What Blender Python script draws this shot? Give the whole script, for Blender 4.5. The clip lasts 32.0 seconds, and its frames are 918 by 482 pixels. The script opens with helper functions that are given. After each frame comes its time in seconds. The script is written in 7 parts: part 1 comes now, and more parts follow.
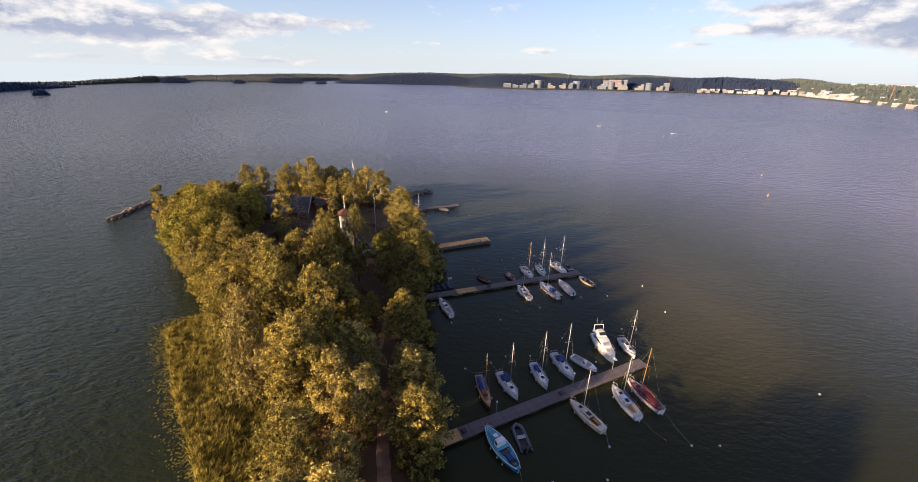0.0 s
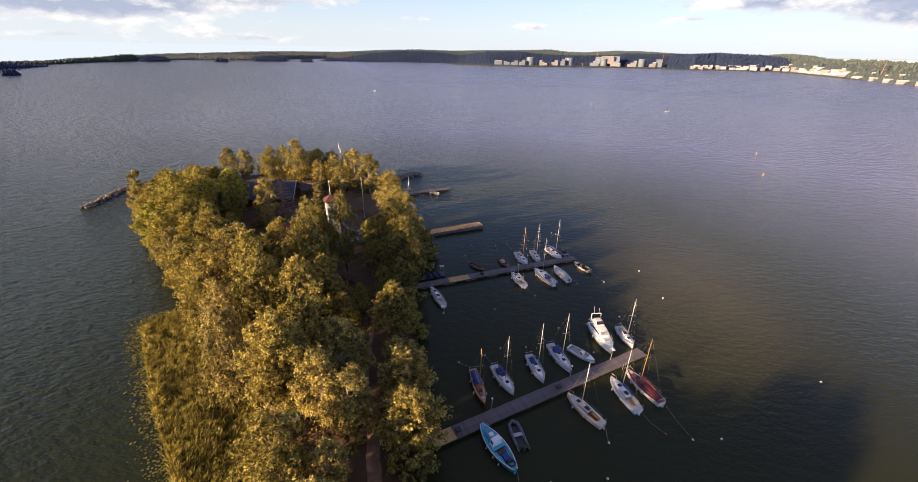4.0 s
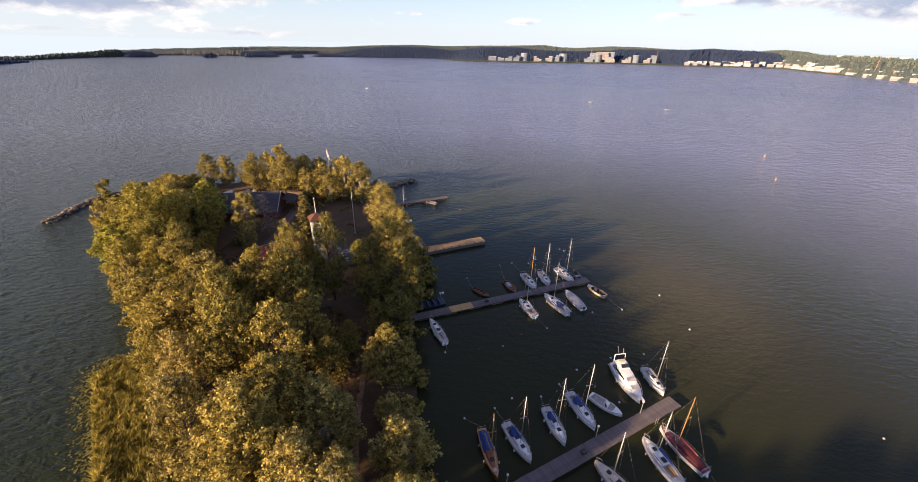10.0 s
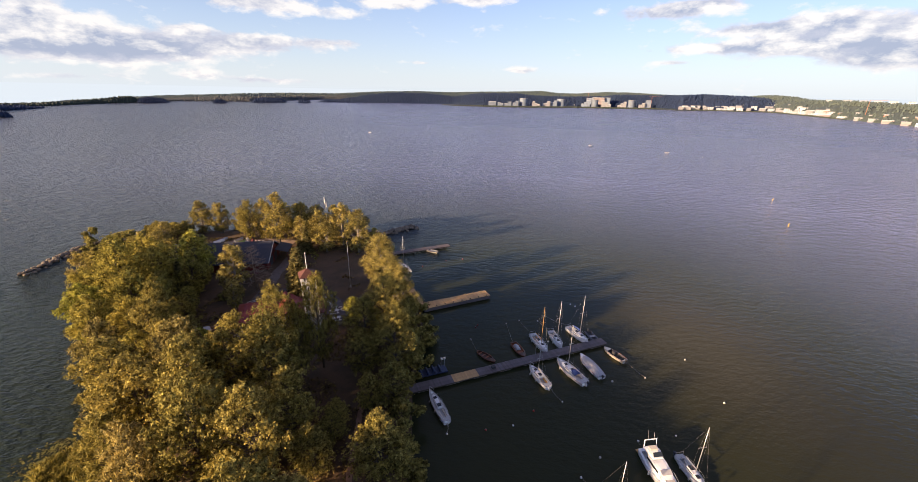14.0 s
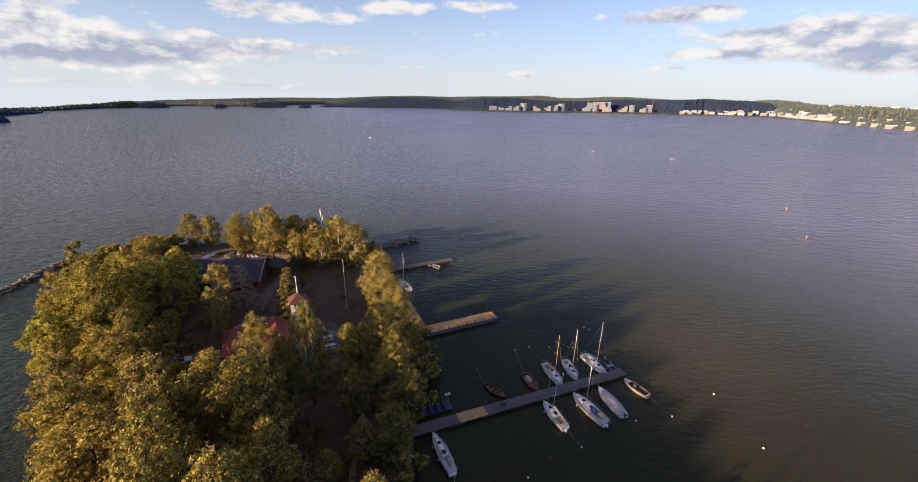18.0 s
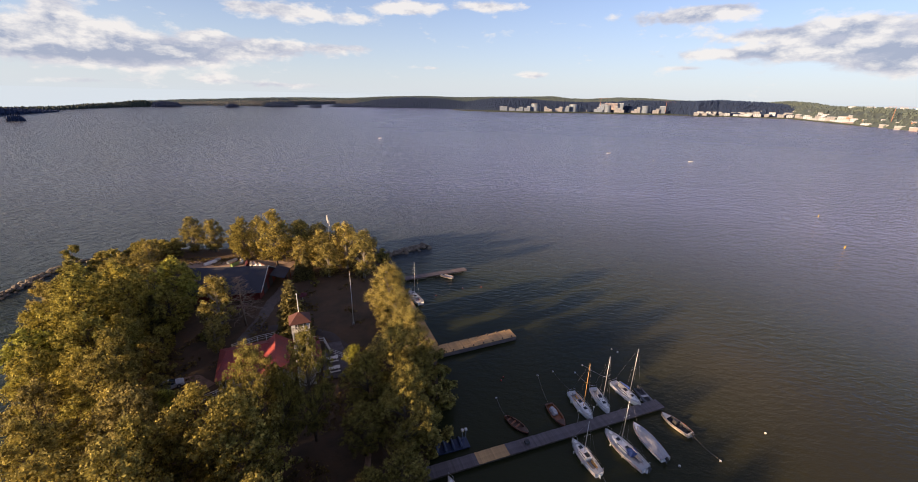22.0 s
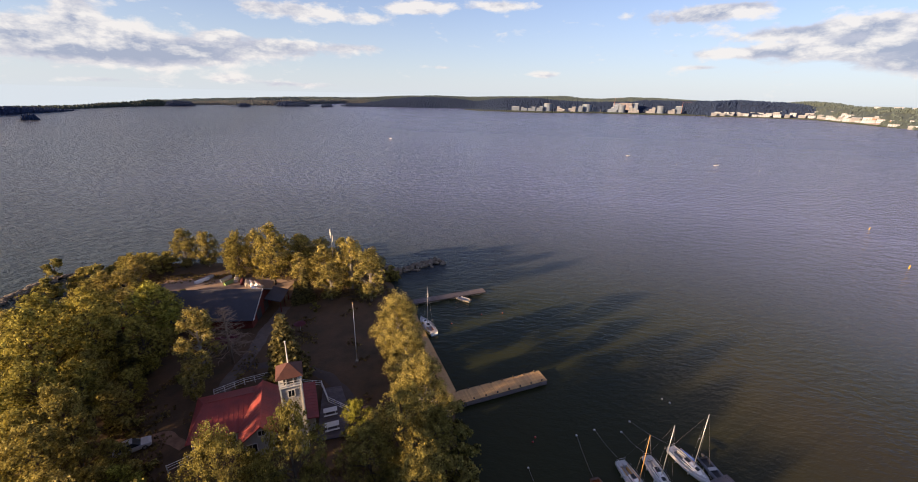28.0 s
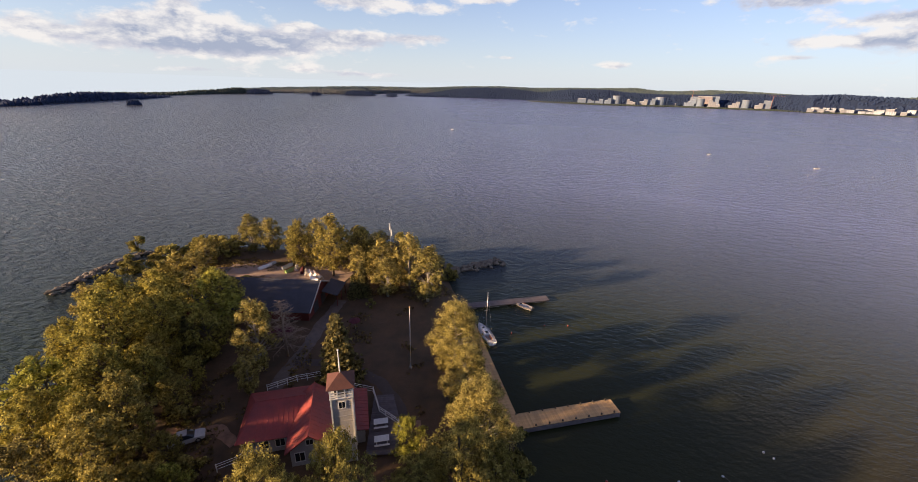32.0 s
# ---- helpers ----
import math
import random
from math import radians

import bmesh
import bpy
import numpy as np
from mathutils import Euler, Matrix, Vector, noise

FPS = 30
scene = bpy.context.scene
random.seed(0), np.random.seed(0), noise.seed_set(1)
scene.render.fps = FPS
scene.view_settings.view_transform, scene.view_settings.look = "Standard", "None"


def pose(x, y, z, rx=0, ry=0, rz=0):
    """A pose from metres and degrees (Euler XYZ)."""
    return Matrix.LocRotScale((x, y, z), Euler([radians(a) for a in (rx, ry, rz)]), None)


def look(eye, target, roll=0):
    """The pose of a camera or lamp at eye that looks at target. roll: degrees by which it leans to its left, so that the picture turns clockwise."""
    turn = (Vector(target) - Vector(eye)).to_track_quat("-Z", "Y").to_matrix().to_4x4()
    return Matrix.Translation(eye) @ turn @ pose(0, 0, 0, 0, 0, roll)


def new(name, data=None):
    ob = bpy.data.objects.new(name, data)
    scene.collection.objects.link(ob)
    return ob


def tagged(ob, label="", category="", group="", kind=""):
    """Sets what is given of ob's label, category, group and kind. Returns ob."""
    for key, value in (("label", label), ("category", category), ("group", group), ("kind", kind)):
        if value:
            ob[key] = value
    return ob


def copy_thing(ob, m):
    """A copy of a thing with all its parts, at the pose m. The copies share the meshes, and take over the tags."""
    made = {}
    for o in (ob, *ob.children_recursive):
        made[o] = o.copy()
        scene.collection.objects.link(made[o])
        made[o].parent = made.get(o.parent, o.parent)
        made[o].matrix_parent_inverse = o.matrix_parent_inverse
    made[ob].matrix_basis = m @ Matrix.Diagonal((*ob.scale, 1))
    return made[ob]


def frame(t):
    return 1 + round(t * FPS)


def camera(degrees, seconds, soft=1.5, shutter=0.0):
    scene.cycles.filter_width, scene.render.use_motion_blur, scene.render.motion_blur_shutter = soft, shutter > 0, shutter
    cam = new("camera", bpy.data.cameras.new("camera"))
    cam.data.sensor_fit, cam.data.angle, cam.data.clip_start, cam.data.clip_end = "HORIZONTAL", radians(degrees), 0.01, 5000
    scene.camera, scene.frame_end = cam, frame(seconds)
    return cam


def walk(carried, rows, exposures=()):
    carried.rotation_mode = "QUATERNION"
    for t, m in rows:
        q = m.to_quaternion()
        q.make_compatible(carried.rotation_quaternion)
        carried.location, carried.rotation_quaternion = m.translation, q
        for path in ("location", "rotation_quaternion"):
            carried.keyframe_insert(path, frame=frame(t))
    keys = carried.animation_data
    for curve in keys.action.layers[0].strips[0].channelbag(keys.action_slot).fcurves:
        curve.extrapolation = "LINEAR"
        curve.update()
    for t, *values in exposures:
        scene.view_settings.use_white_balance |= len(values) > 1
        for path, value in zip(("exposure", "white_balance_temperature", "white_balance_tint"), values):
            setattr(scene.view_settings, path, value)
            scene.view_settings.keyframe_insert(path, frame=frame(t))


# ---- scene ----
# the camera and its walk
cam = camera(98.23, 32.0, soft=0.85)
PATH = [
    (0, (0.000, -0.002, 47.082), (-0.006, 18.416, 39.288), 1.42),
    (0.5, (0.024, 0.156, 46.936), (0.037, 18.477, 38.916), 1.38),
    (1, (0.049, 0.252, 46.827), (0.068, 18.486, 38.611), 1.36),
    (1.5, (0.045, 0.421, 46.775), (0.176, 18.601, 38.440), 1.37),
    (2, (0.062, 0.776, 46.791), (0.241, 18.914, 38.365), 1.27),
    (2.5, (0.121, 1.395, 46.747), (0.356, 19.490, 38.232), 1.22),
    (3, (0.161, 2.157, 46.727), (0.435, 20.228, 38.163), 1.16),
    (3.5, (0.152, 2.970, 46.761), (0.479, 21.017, 38.145), 1.18),
    (5.5, (-0.248, 6.589, 47.169), (0.319, 24.556, 38.400), 1.25),
    (6, (-0.379, 7.518, 47.222), (0.205, 25.474, 38.433), 1.31),
    (6.5, (-0.474, 8.604, 47.208), (0.150, 26.543, 38.388), 1.32),
    (7, (-0.581, 9.671, 47.205), (0.080, 27.606, 38.379), 1.35),
    (7.5, (-0.706, 10.652, 47.264), (-0.020, 28.577, 38.420), 1.37),
    (8, (-0.839, 11.567, 47.379), (-0.125, 29.493, 38.540), 1.37),
    (8.5, (-0.993, 12.418, 47.504), (-0.275, 30.336, 38.648), 1.42),
    (9, (-1.139, 13.229, 47.621), (-0.437, 31.156, 38.781), 1.35),
    (9.5, (-1.213, 14.101, 47.675), (-0.499, 32.026, 38.833), 1.34),
    (10, (-1.272, 15.060, 47.692), (-0.584, 32.991, 38.861), 1.29),
    (10.5, (-1.281, 16.152, 47.649), (-0.588, 34.164, 38.984), 1.27),
    (11, (-1.267, 17.231, 47.624), (-0.595, 35.422, 39.341), 1.21),
    (11.5, (-1.274, 18.236, 47.667), (-0.613, 36.589, 39.747), 1.20),
    (12, (-1.292, 19.163, 47.754), (-0.643, 37.645, 40.139), 1.17),
    (12.5, (-1.302, 20.017, 47.865), (-0.661, 38.581, 40.453), 1.16),
    (13, (-1.337, 20.861, 47.986), (-0.712, 39.491, 40.738), 1.08),
    (13.5, (-1.389, 21.721, 48.095), (-0.763, 40.394, 40.959), 1.15),
    (14, (-1.457, 22.609, 48.191), (-0.837, 41.315, 41.142), 1.12),
    (14.5, (-1.539, 23.498, 48.293), (-0.927, 42.225, 41.299), 1.10),
    (16.5, (-1.947, 27.111, 48.686), (-1.349, 45.876, 41.793), 1.12),
    (17, (-2.052, 28.081, 48.727), (-1.459, 46.849, 41.842), 1.13),
    (17.5, (-2.151, 29.116, 48.731), (-1.554, 47.886, 41.850), 1.15),
    (18, (-2.241, 30.210, 48.698), (-1.641, 48.989, 41.840), 1.11),
    (18.5, (-2.344, 31.325, 48.619), (-1.734, 50.109, 41.780), 1.10),
    (19, (-2.488, 32.399, 48.506), (-1.891, 51.179, 41.654), 1.21),
    (19.5, (-2.703, 33.416, 48.436), (-2.142, 52.217, 41.639), 1.07),
    (20, (-2.941, 34.340, 48.380), (-2.544, 53.133, 41.548), 1.18),
    (20.5, (-3.200, 35.282, 48.390), (-2.893, 54.092, 41.602), 1.12),
    (21, (-3.414, 36.185, 48.418), (-3.164, 54.989, 41.609), 1.17),
    (21.5, (-3.609, 37.048, 48.431), (-3.385, 55.841, 41.595), 1.24),
    (22, (-3.780, 37.887, 48.411), (-3.602, 56.676, 41.558), 1.28),
    (22.5, (-3.917, 38.762, 48.394), (-3.776, 57.546, 41.528), 1.28),
    (23, (-4.089, 39.735, 48.408), (-4.020, 58.516, 41.534), 1.29),
    (23.5, (-4.331, 40.779, 48.468), (-4.268, 59.557, 41.586), 1.24),
    (24, (-4.584, 41.882, 48.548), (-4.531, 60.661, 41.666), 1.23),
    (24.5, (-4.823, 43.001, 48.625), (-4.792, 61.778, 41.739), 1.23),
    (25, (-5.032, 44.152, 48.684), (-5.022, 62.929, 41.798), 1.22),
    (25.5, (-5.228, 45.309, 48.706), (-5.235, 64.084, 41.814), 1.23),
    (27.5, (-5.905, 50.023, 48.648), (-5.981, 68.797, 41.752), 1.31),
    (28, (-6.040, 51.153, 48.598), (-6.338, 69.929, 41.715), 1.35),
    (28.5, (-6.206, 52.173, 48.563), (-7.074, 70.935, 41.691), 1.42),
    (29, (-6.493, 53.125, 48.537), (-7.945, 71.849, 41.659), 1.41),
    (29.5, (-6.909, 54.094, 48.486), (-8.900, 72.772, 41.617), 1.61),
    (30, (-7.388, 55.008, 48.416), (-9.818, 73.632, 41.544), 1.75),
    (30.5, (-7.825, 55.826, 48.340), (-10.497, 74.422, 41.482), 1.78),
    (31, (-8.188, 56.539, 48.265), (-10.999, 75.122, 41.427), 1.88),
    (31.5, (-8.499, 57.181, 48.215), (-11.399, 75.686, 41.203), 1.87),
    (32, (-8.792, 57.766, 48.165), (-11.745, 76.137, 40.832), 1.86),
]
walk(cam, [(t, look(eye, target, roll)) for t, eye, target, roll in PATH],
     [(0, 1.52), (3, 1.6), (6, 1.7), (11, 1.66), (14.5, 1.57), (17, 1.46), (20, 1.38), (32, 1.4)])

# ---- world, sun, exposure ----
SUN_AZ, SUN_EL = 239.5, 13.0
scene.view_settings.exposure = 1.42
world = bpy.data.worlds.new("sky")
scene.world = world
world.use_nodes = True
wt = world.node_tree
wt.nodes.clear()


def wn(kind, **values):
    n = wt.nodes.new(kind)
    for key, v in values.items():
        n.inputs[key].default_value = v
    return n


def wmath(op, a, b=None, clamp=False):
    n = wt.nodes.new("ShaderNodeMath")
    n.operation, n.use_clamp = op, clamp
    for i, v in enumerate((a, b)):
        if v is None:
            continue
        if isinstance(v, (int, float)):
            n.inputs[i].default_value = v
        else:
            wt.links.new(v, n.inputs[i])
    return n.outputs[0]


def wmix(fac, a, b):
    n = wt.nodes.new("ShaderNodeMix")
    n.data_type = "RGBA"
    for i, v in ((0, fac), (6, a), (7, b)):
        if isinstance(v, (int, float, tuple)):
            n.inputs[i].default_value = v
        else:
            wt.links.new(v, n.inputs[i])
    return n.outputs[2]


sky = wt.nodes.new("ShaderNodeTexSky")
sky.sky_type, sky.sun_disc = "NISHITA", False
sky.sun_elevation, sky.sun_rotation = radians(SUN_EL), radians(SUN_AZ)
sky.air_density, sky.dust_density, sky.ozone_density = 1.0, 0.3, 3.0
gen = wt.nodes.new("ShaderNodeTexCoord")
sep = wt.nodes.new("ShaderNodeSeparateXYZ")
wt.links.new(gen.outputs["Generated"], sep.inputs[0])
up = wmath("MAXIMUM", sep.outputs[2], 0.0)


az = wmath("ARCTAN2", sep.outputs[0], sep.outputs[1])
el = wmath("ARCSINE", up)
dome = wt.nodes.new("ShaderNodeCombineXYZ")
wt.links.new(az, dome.inputs[0])
wt.links.new(wmath("MULTIPLY", el, 2.1), dome.inputs[1])


def cloud_noise(scale, detail, rough, dx=0.0, dy=0.0, distortion=0.0):
    m = wt.nodes.new("ShaderNodeMapping")
    m.inputs["Location"].default_value = (dx, dy, 2.7)
    wt.links.new(dome.outputs[0], m.inputs[0])
    n = wn("ShaderNodeTexNoise", Scale=scale, Detail=detail, Roughness=rough, Distortion=distortion)
    wt.links.new(m.outputs[0], n.inputs["Vector"])
    return n.outputs["Fac"]


def bank(a, e, wide, tall, weight):
    """One cloud bank round an azimuth and height, in degrees."""
    x = wmath("DIVIDE", wmath("SUBTRACT", az, radians(a)), radians(wide))
    y = wmath("DIVIDE", wmath("SUBTRACT", el, radians(e)), radians(tall))
    r2 = wmath("ADD", wmath("MULTIPLY", x, x), wmath("MULTIPLY", y, y))
    return wmath("MULTIPLY", wmath("POWER", 2.718, wmath("MULTIPLY", r2, -1.0)), weight)


def cloud_depth(dx, dy):
    return wmath("ADD", wmath("MULTIPLY", cloud_noise(7.0, 3.0, 0.5, dx, dy), 0.5), wmath("MULTIPLY", cloud_noise(20.0, 9.0, 0.62, dx, dy, 0.2), 0.56))


# the long cumulus bank to the north-west with its towers
WEST_BANK = ((-43, 3.7, 7.5, 1.6, 0.38), (-33, 4.0, 9, 1.4, 0.36), (-22, 5.1, 8, 0.95, 0.32), (-13, 5.4, 4, 0.5, 0.2), (-41.9, 6.6, 2.1, 2.0, 0.36), (-46.2, 5.1, 2.2, 1.0, 0.3), (-38.6, 5.4, 1.8, 0.9, 0.24), (-30, 5.9, 3, 0.7, 0.24), (-54, 3.6, 5, 1.0, 0.24), (-50, 7.6, 2.5, 0.8, 0.16))
# small fair-weather heaps low over the land
LOW_ROW = ((-41, 0.7, 4, 0.4, 0.22), (-29, 1.3, 2.6, 0.55, 0.32), (-22, 0.8, 7, 0.4, 0.22), (9.8, 2.7, 2.2, 0.4, 0.3), (-3.7, 3.4, 1.6, 0.25, 0.2), (28, 3.6, 2.2, 0.25, 0.22), (15, 1.7, 6, 0.35, 0.14))
# flat pinkish cloud higher up, and the wide banded bank to the north-east
HIGH_ROW = ((-24, 9.0, 4.5, 0.8, 0.32), (-14, 8.5, 4, 0.65, 0.27), (-7.5, 10.0, 4, 0.7, 0.3), (3, 10.5, 6, 0.65, 0.26), (25, 9.0, 6, 0.8, 0.34), (30, 9.5, 3.5, 0.7, 0.24))
# above the view in the north-east: a broad unseen heap cloud, over-bright to warm the water
HEAP = ((38.5, 26.0, 9, 5.8, 0.55), (22, 20, 8, 2.5, 0.2))
EAST_BANK = ((36, 6.9, 6, 0.65, 0.3), (42, 7.3, 4, 0.9, 0.3), (43, 5.3, 9, 1.5, 0.38), (33, 5.0, 8, 0.55, 0.28), (46, 3.4, 5, 0.9, 0.3), (53, 5, 6, 2, 0.3))
banks = 0.0
for row in WEST_BANK + LOW_ROW + HIGH_ROW + HEAP + EAST_BANK:
    banks = wmath("ADD", banks, bank(*row))
plain = cloud_depth(0, 0)
# added out of view: dim cover towards the zenith darkens what the near water reflects
heap = bank(*HEAP[0])
overhead_dim = wmath("MULTIPLY", wmath("SUBTRACT", up, wmath("ADD", 0.43, wmath("MULTIPLY", heap, 0.45))), 6.0, True)
depth0 = wmath("ADD", wmath("ADD", plain, banks), wmath("MULTIPLY", overhead_dim, 0.17))
bases = 0.0
for row in ((-43, 2.7, 8, 0.8, 0.85), (-34, 3.1, 6, 0.6, 0.7), (-23, 4.4, 7, 0.4, 0.35), (43, 4.2, 9, 1.1, 0.7), (33, 4.6, 7, 0.45, 0.45), (25, 8.4, 6, 0.4, 0.4), (-24, 8.3, 5, 0.45, 0.35), (-46, 4.3, 2, 0.5, 0.3)):
    bases = wmath("ADD", bases, bank(*row))
cover = wmath("MULTIPLY", wmath("SUBTRACT", depth0, 0.61), 7.0, True)
body = wmath("MULTIPLY", wmath("SUBTRACT", depth0, 0.70), 5.0, True)
lit = wmath("SUBTRACT", wmath("ADD", 0.66, wmath("MULTIPLY", wmath("SUBTRACT", plain, cloud_depth(0.012, -0.045)), 5.5)), bases, True)
shade = wmix(body, (4.1, 4.1, 4.7, 1), (2.6, 2.9, 3.8, 1))
cloud = wmix(wmath("MULTIPLY", overhead_dim, 0.9), wmix(lit, shade, wmix(wmath("MULTIPLY", heap, 2.2), (6.2, 5.9, 5.75, 1), (15.0, 11.8, 8.8, 1))), (1.25, 0.98, 1.4, 1))
gain = wt.nodes.new("ShaderNodeVectorMath")
gain.operation = "MULTIPLY"
gain.inputs[1].default_value = (1.10, 1.0, 1.26)
wt.links.new(sky.outputs[0], gain.inputs[0])
haze = wmath("MULTIPLY", wmath("POWER", wmath("SUBTRACT", 1.0, up), 5.0), 0.85)
air = wmix(haze, gain.outputs[0], (4.8, 5.3, 5.8, 1))
full = wmix(wmath("MULTIPLY", cover, 0.92), air, cloud)
back = wt.nodes.new("ShaderNodeBackground")
back.inputs["Strength"].default_value = 0.057
wt.links.new(full, back.inputs[0])
wt.links.new(back.outputs[0], wt.nodes.new("ShaderNodeOutputWorld").inputs[0])

sun = new("sun", bpy.data.lights.new("sun", "SUN"))
sun.data.energy, sun.data.angle, sun.data.color = 5.0, radians(1.8), (1.0, 0.685, 0.395)
to_sun = Vector((math.sin(radians(SUN_AZ)) * math.cos(radians(SUN_EL)), math.cos(radians(SUN_AZ)) * math.cos(radians(SUN_EL)), math.sin(radians(SUN_EL))))
sun.matrix_world = look(to_sun * 300, (0, 0, 0))


# ---- materials ----
def mat(name, color, color2=None, rough=0.6, scale=3.0, detail=5.0, bump=0.0, bump_scale=20.0, metal=0.0, per=0.0, island=False, transmit=0.0, coat=0.0, stretch=(1, 1, 1)):
    """A surface that varies between two colours at two scales, with relief, and from piece to piece by `per`."""
    m = bpy.data.materials.new(name)
    m.use_nodes = True
    t = m.node_tree
    p = t.nodes["Principled BSDF"]
    tc = t.nodes.new("ShaderNodeTexCoord")
    mp = t.nodes.new("ShaderNodeMapping")
    mp.inputs["Scale"].default_value = stretch
    t.links.new(tc.outputs["Object"], mp.inputs[0])
    n1 = t.nodes.new("ShaderNodeTexNoise")
    n1.inputs["Scale"].default_value, n1.inputs["Detail"].default_value, n1.inputs["Roughness"].default_value = scale, detail, 0.65
    t.links.new(mp.outputs[0], n1.inputs["Vector"])
    ramp = t.nodes.new("ShaderNodeMapRange")
    ramp.inputs[1].default_value, ramp.inputs[2].default_value = 0.3, 0.7
    t.links.new(n1.outputs["Fac"], ramp.inputs[0])
    mix = t.nodes.new("ShaderNodeMix")
    mix.data_type = "RGBA"
    mix.inputs[6].default_value = (*color, 1)
    mix.inputs[7].default_value = (*(color2 or [c * 0.75 for c in color]), 1)
    t.links.new(ramp.outputs[0], mix.inputs[0])
    out = mix.outputs[2]
    if per:
        r = t.nodes.new("ShaderNodeNewGeometry" if island else "ShaderNodeObjectInfo")
        hs = t.nodes.new("ShaderNodeHueSaturation")
        mr = t.nodes.new("ShaderNodeMapRange")
        mr.inputs[3].default_value, mr.inputs[4].default_value = 1 - per, 1 + per
        t.links.new(r.outputs["Random Per Island" if island else "Random"], mr.inputs[0])
        t.links.new(mr.outputs[0], hs.inputs["Value"])
        t.links.new(out, hs.inputs["Color"])
        out = hs.outputs[0]
    t.links.new(out, p.inputs["Base Color"])
    p.inputs["Roughness"].default_value, p.inputs["Metallic"].default_value = rough, metal
    p.inputs["Coat Weight"].default_value = coat
    if transmit:
        tr = t.nodes.new("ShaderNodeBsdfTranslucent")
        t.links.new(out, tr.inputs[0])
        ms = t.nodes.new("ShaderNodeMixShader")
        ms.inputs[0].default_value = transmit
        t.links.new(p.outputs[0], ms.inputs[1])
        t.links.new(tr.outputs[0], ms.inputs[2])
        t.links.new(ms.outputs[0], t.nodes["Material Output"].inputs[0])
    if bump:
        n2 = t.nodes.new("ShaderNodeTexNoise")
        n2.inputs["Scale"].default_value, n2.inputs["Detail"].default_value = bump_scale, 4
        t.links.new(mp.outputs[0], n2.inputs["Vector"])
        b = t.nodes.new("ShaderNodeBump")
        b.inputs["Strength"].default_value, b.inputs["Distance"].default_value = bump, 0.3 / max(bump_scale, 0.3)
        t.links.new(n2.outputs["Fac"], b.inputs["Height"])
        t.links.new(b.outputs[0], p.inputs["Normal"])
    return m


def foliage(name, base, second, tint, per_tree=0.16):
    """Leaves: colour from leaf to leaf and from tree to tree."""
    m = bpy.data.materials.new(name)
    m.use_nodes = True
    t = m.node_tree
    p = t.nodes["Principled BSDF"]
    geo, info = t.nodes.new("ShaderNodeNewGeometry"), t.nodes.new("ShaderNodeObjectInfo")
    a, b = t.nodes.new("ShaderNodeMix"), t.nodes.new("ShaderNodeMix")
    a.data_type = b.data_type = "RGBA"
    a.inputs[6].default_value, a.inputs[7].default_value = (*base, 1), (*second, 1)
    t.links.new(geo.outputs["Random Per Island"], a.inputs[0])
    b.inputs[7].default_value = (*tint, 1)
    t.links.new(a.outputs[2], b.inputs[6])
    tc = t.nodes.new("ShaderNodeTexCoord")
    n = t.nodes.new("ShaderNodeTexNoise")
    n.inputs["Scale"].default_value, n.inputs["Detail"].default_value = 0.5, 4
    t.links.new(tc.outputs["Object"], n.inputs["Vector"])
    f = t.nodes.new("ShaderNodeMath")
    f.operation, f.use_clamp = "MULTIPLY", True
    t.links.new(n.outputs["Fac"], f.inputs[0])
    t.links.new(info.outputs["Random"], f.inputs[1])
    t.links.new(f.outputs[0], b.inputs[0])
    hs = t.nodes.new("ShaderNodeHueSaturation")
    mr = t.nodes.new("ShaderNodeMapRange")
    mr.inputs[3].default_value, mr.inputs[4].default_value = 1 - per_tree, 1 + per_tree
    t.links.new(info.outputs["Random"], mr.inputs[0])
    # noise lightens and darkens sprays, painting in the contrast of lit clumps and gaps
    n2 = t.nodes.new("ShaderNodeTexNoise")
    n2.inputs["Scale"].default_value, n2.inputs["Detail"].default_value = 1.1, 3
    t.links.new(tc.outputs["Object"], n2.inputs["Vector"])
    spray = t.nodes.new("ShaderNodeMapRange")
    spray.inputs[1].default_value, spray.inputs[2].default_value, spray.inputs[3].default_value, spray.inputs[4].default_value = 0.38, 0.62, 0.34, 1.5
    t.links.new(n2.outputs["Fac"], spray.inputs[0])
    value = t.nodes.new("ShaderNodeMath")
    value.operation = "MULTIPLY"
    t.links.new(mr.outputs[0], value.inputs[0])
    t.links.new(spray.outputs[0], value.inputs[1])
    t.links.new(value.outputs[0], hs.inputs["Value"])
    t.links.new(b.outputs[2], hs.inputs["Color"])
    t.links.new(hs.outputs[0], p.inputs["Base Color"])
    p.inputs["Roughness"].default_value = 0.75
    p.inputs["Specular IOR Level"].default_value = 0.15
    tr = t.nodes.new("ShaderNodeBsdfTranslucent")
    t.links.new(hs.outputs[0], tr.inputs[0])
    ms = t.nodes.new("ShaderNodeMixShader")
    ms.inputs[0].default_value = 0.30
    t.links.new(p.outputs[0], ms.inputs[1])
    t.links.new(tr.outputs[0], ms.inputs[2])
    t.links.new(ms.outputs[0], t.nodes["Material Output"].inputs[0])
    return m


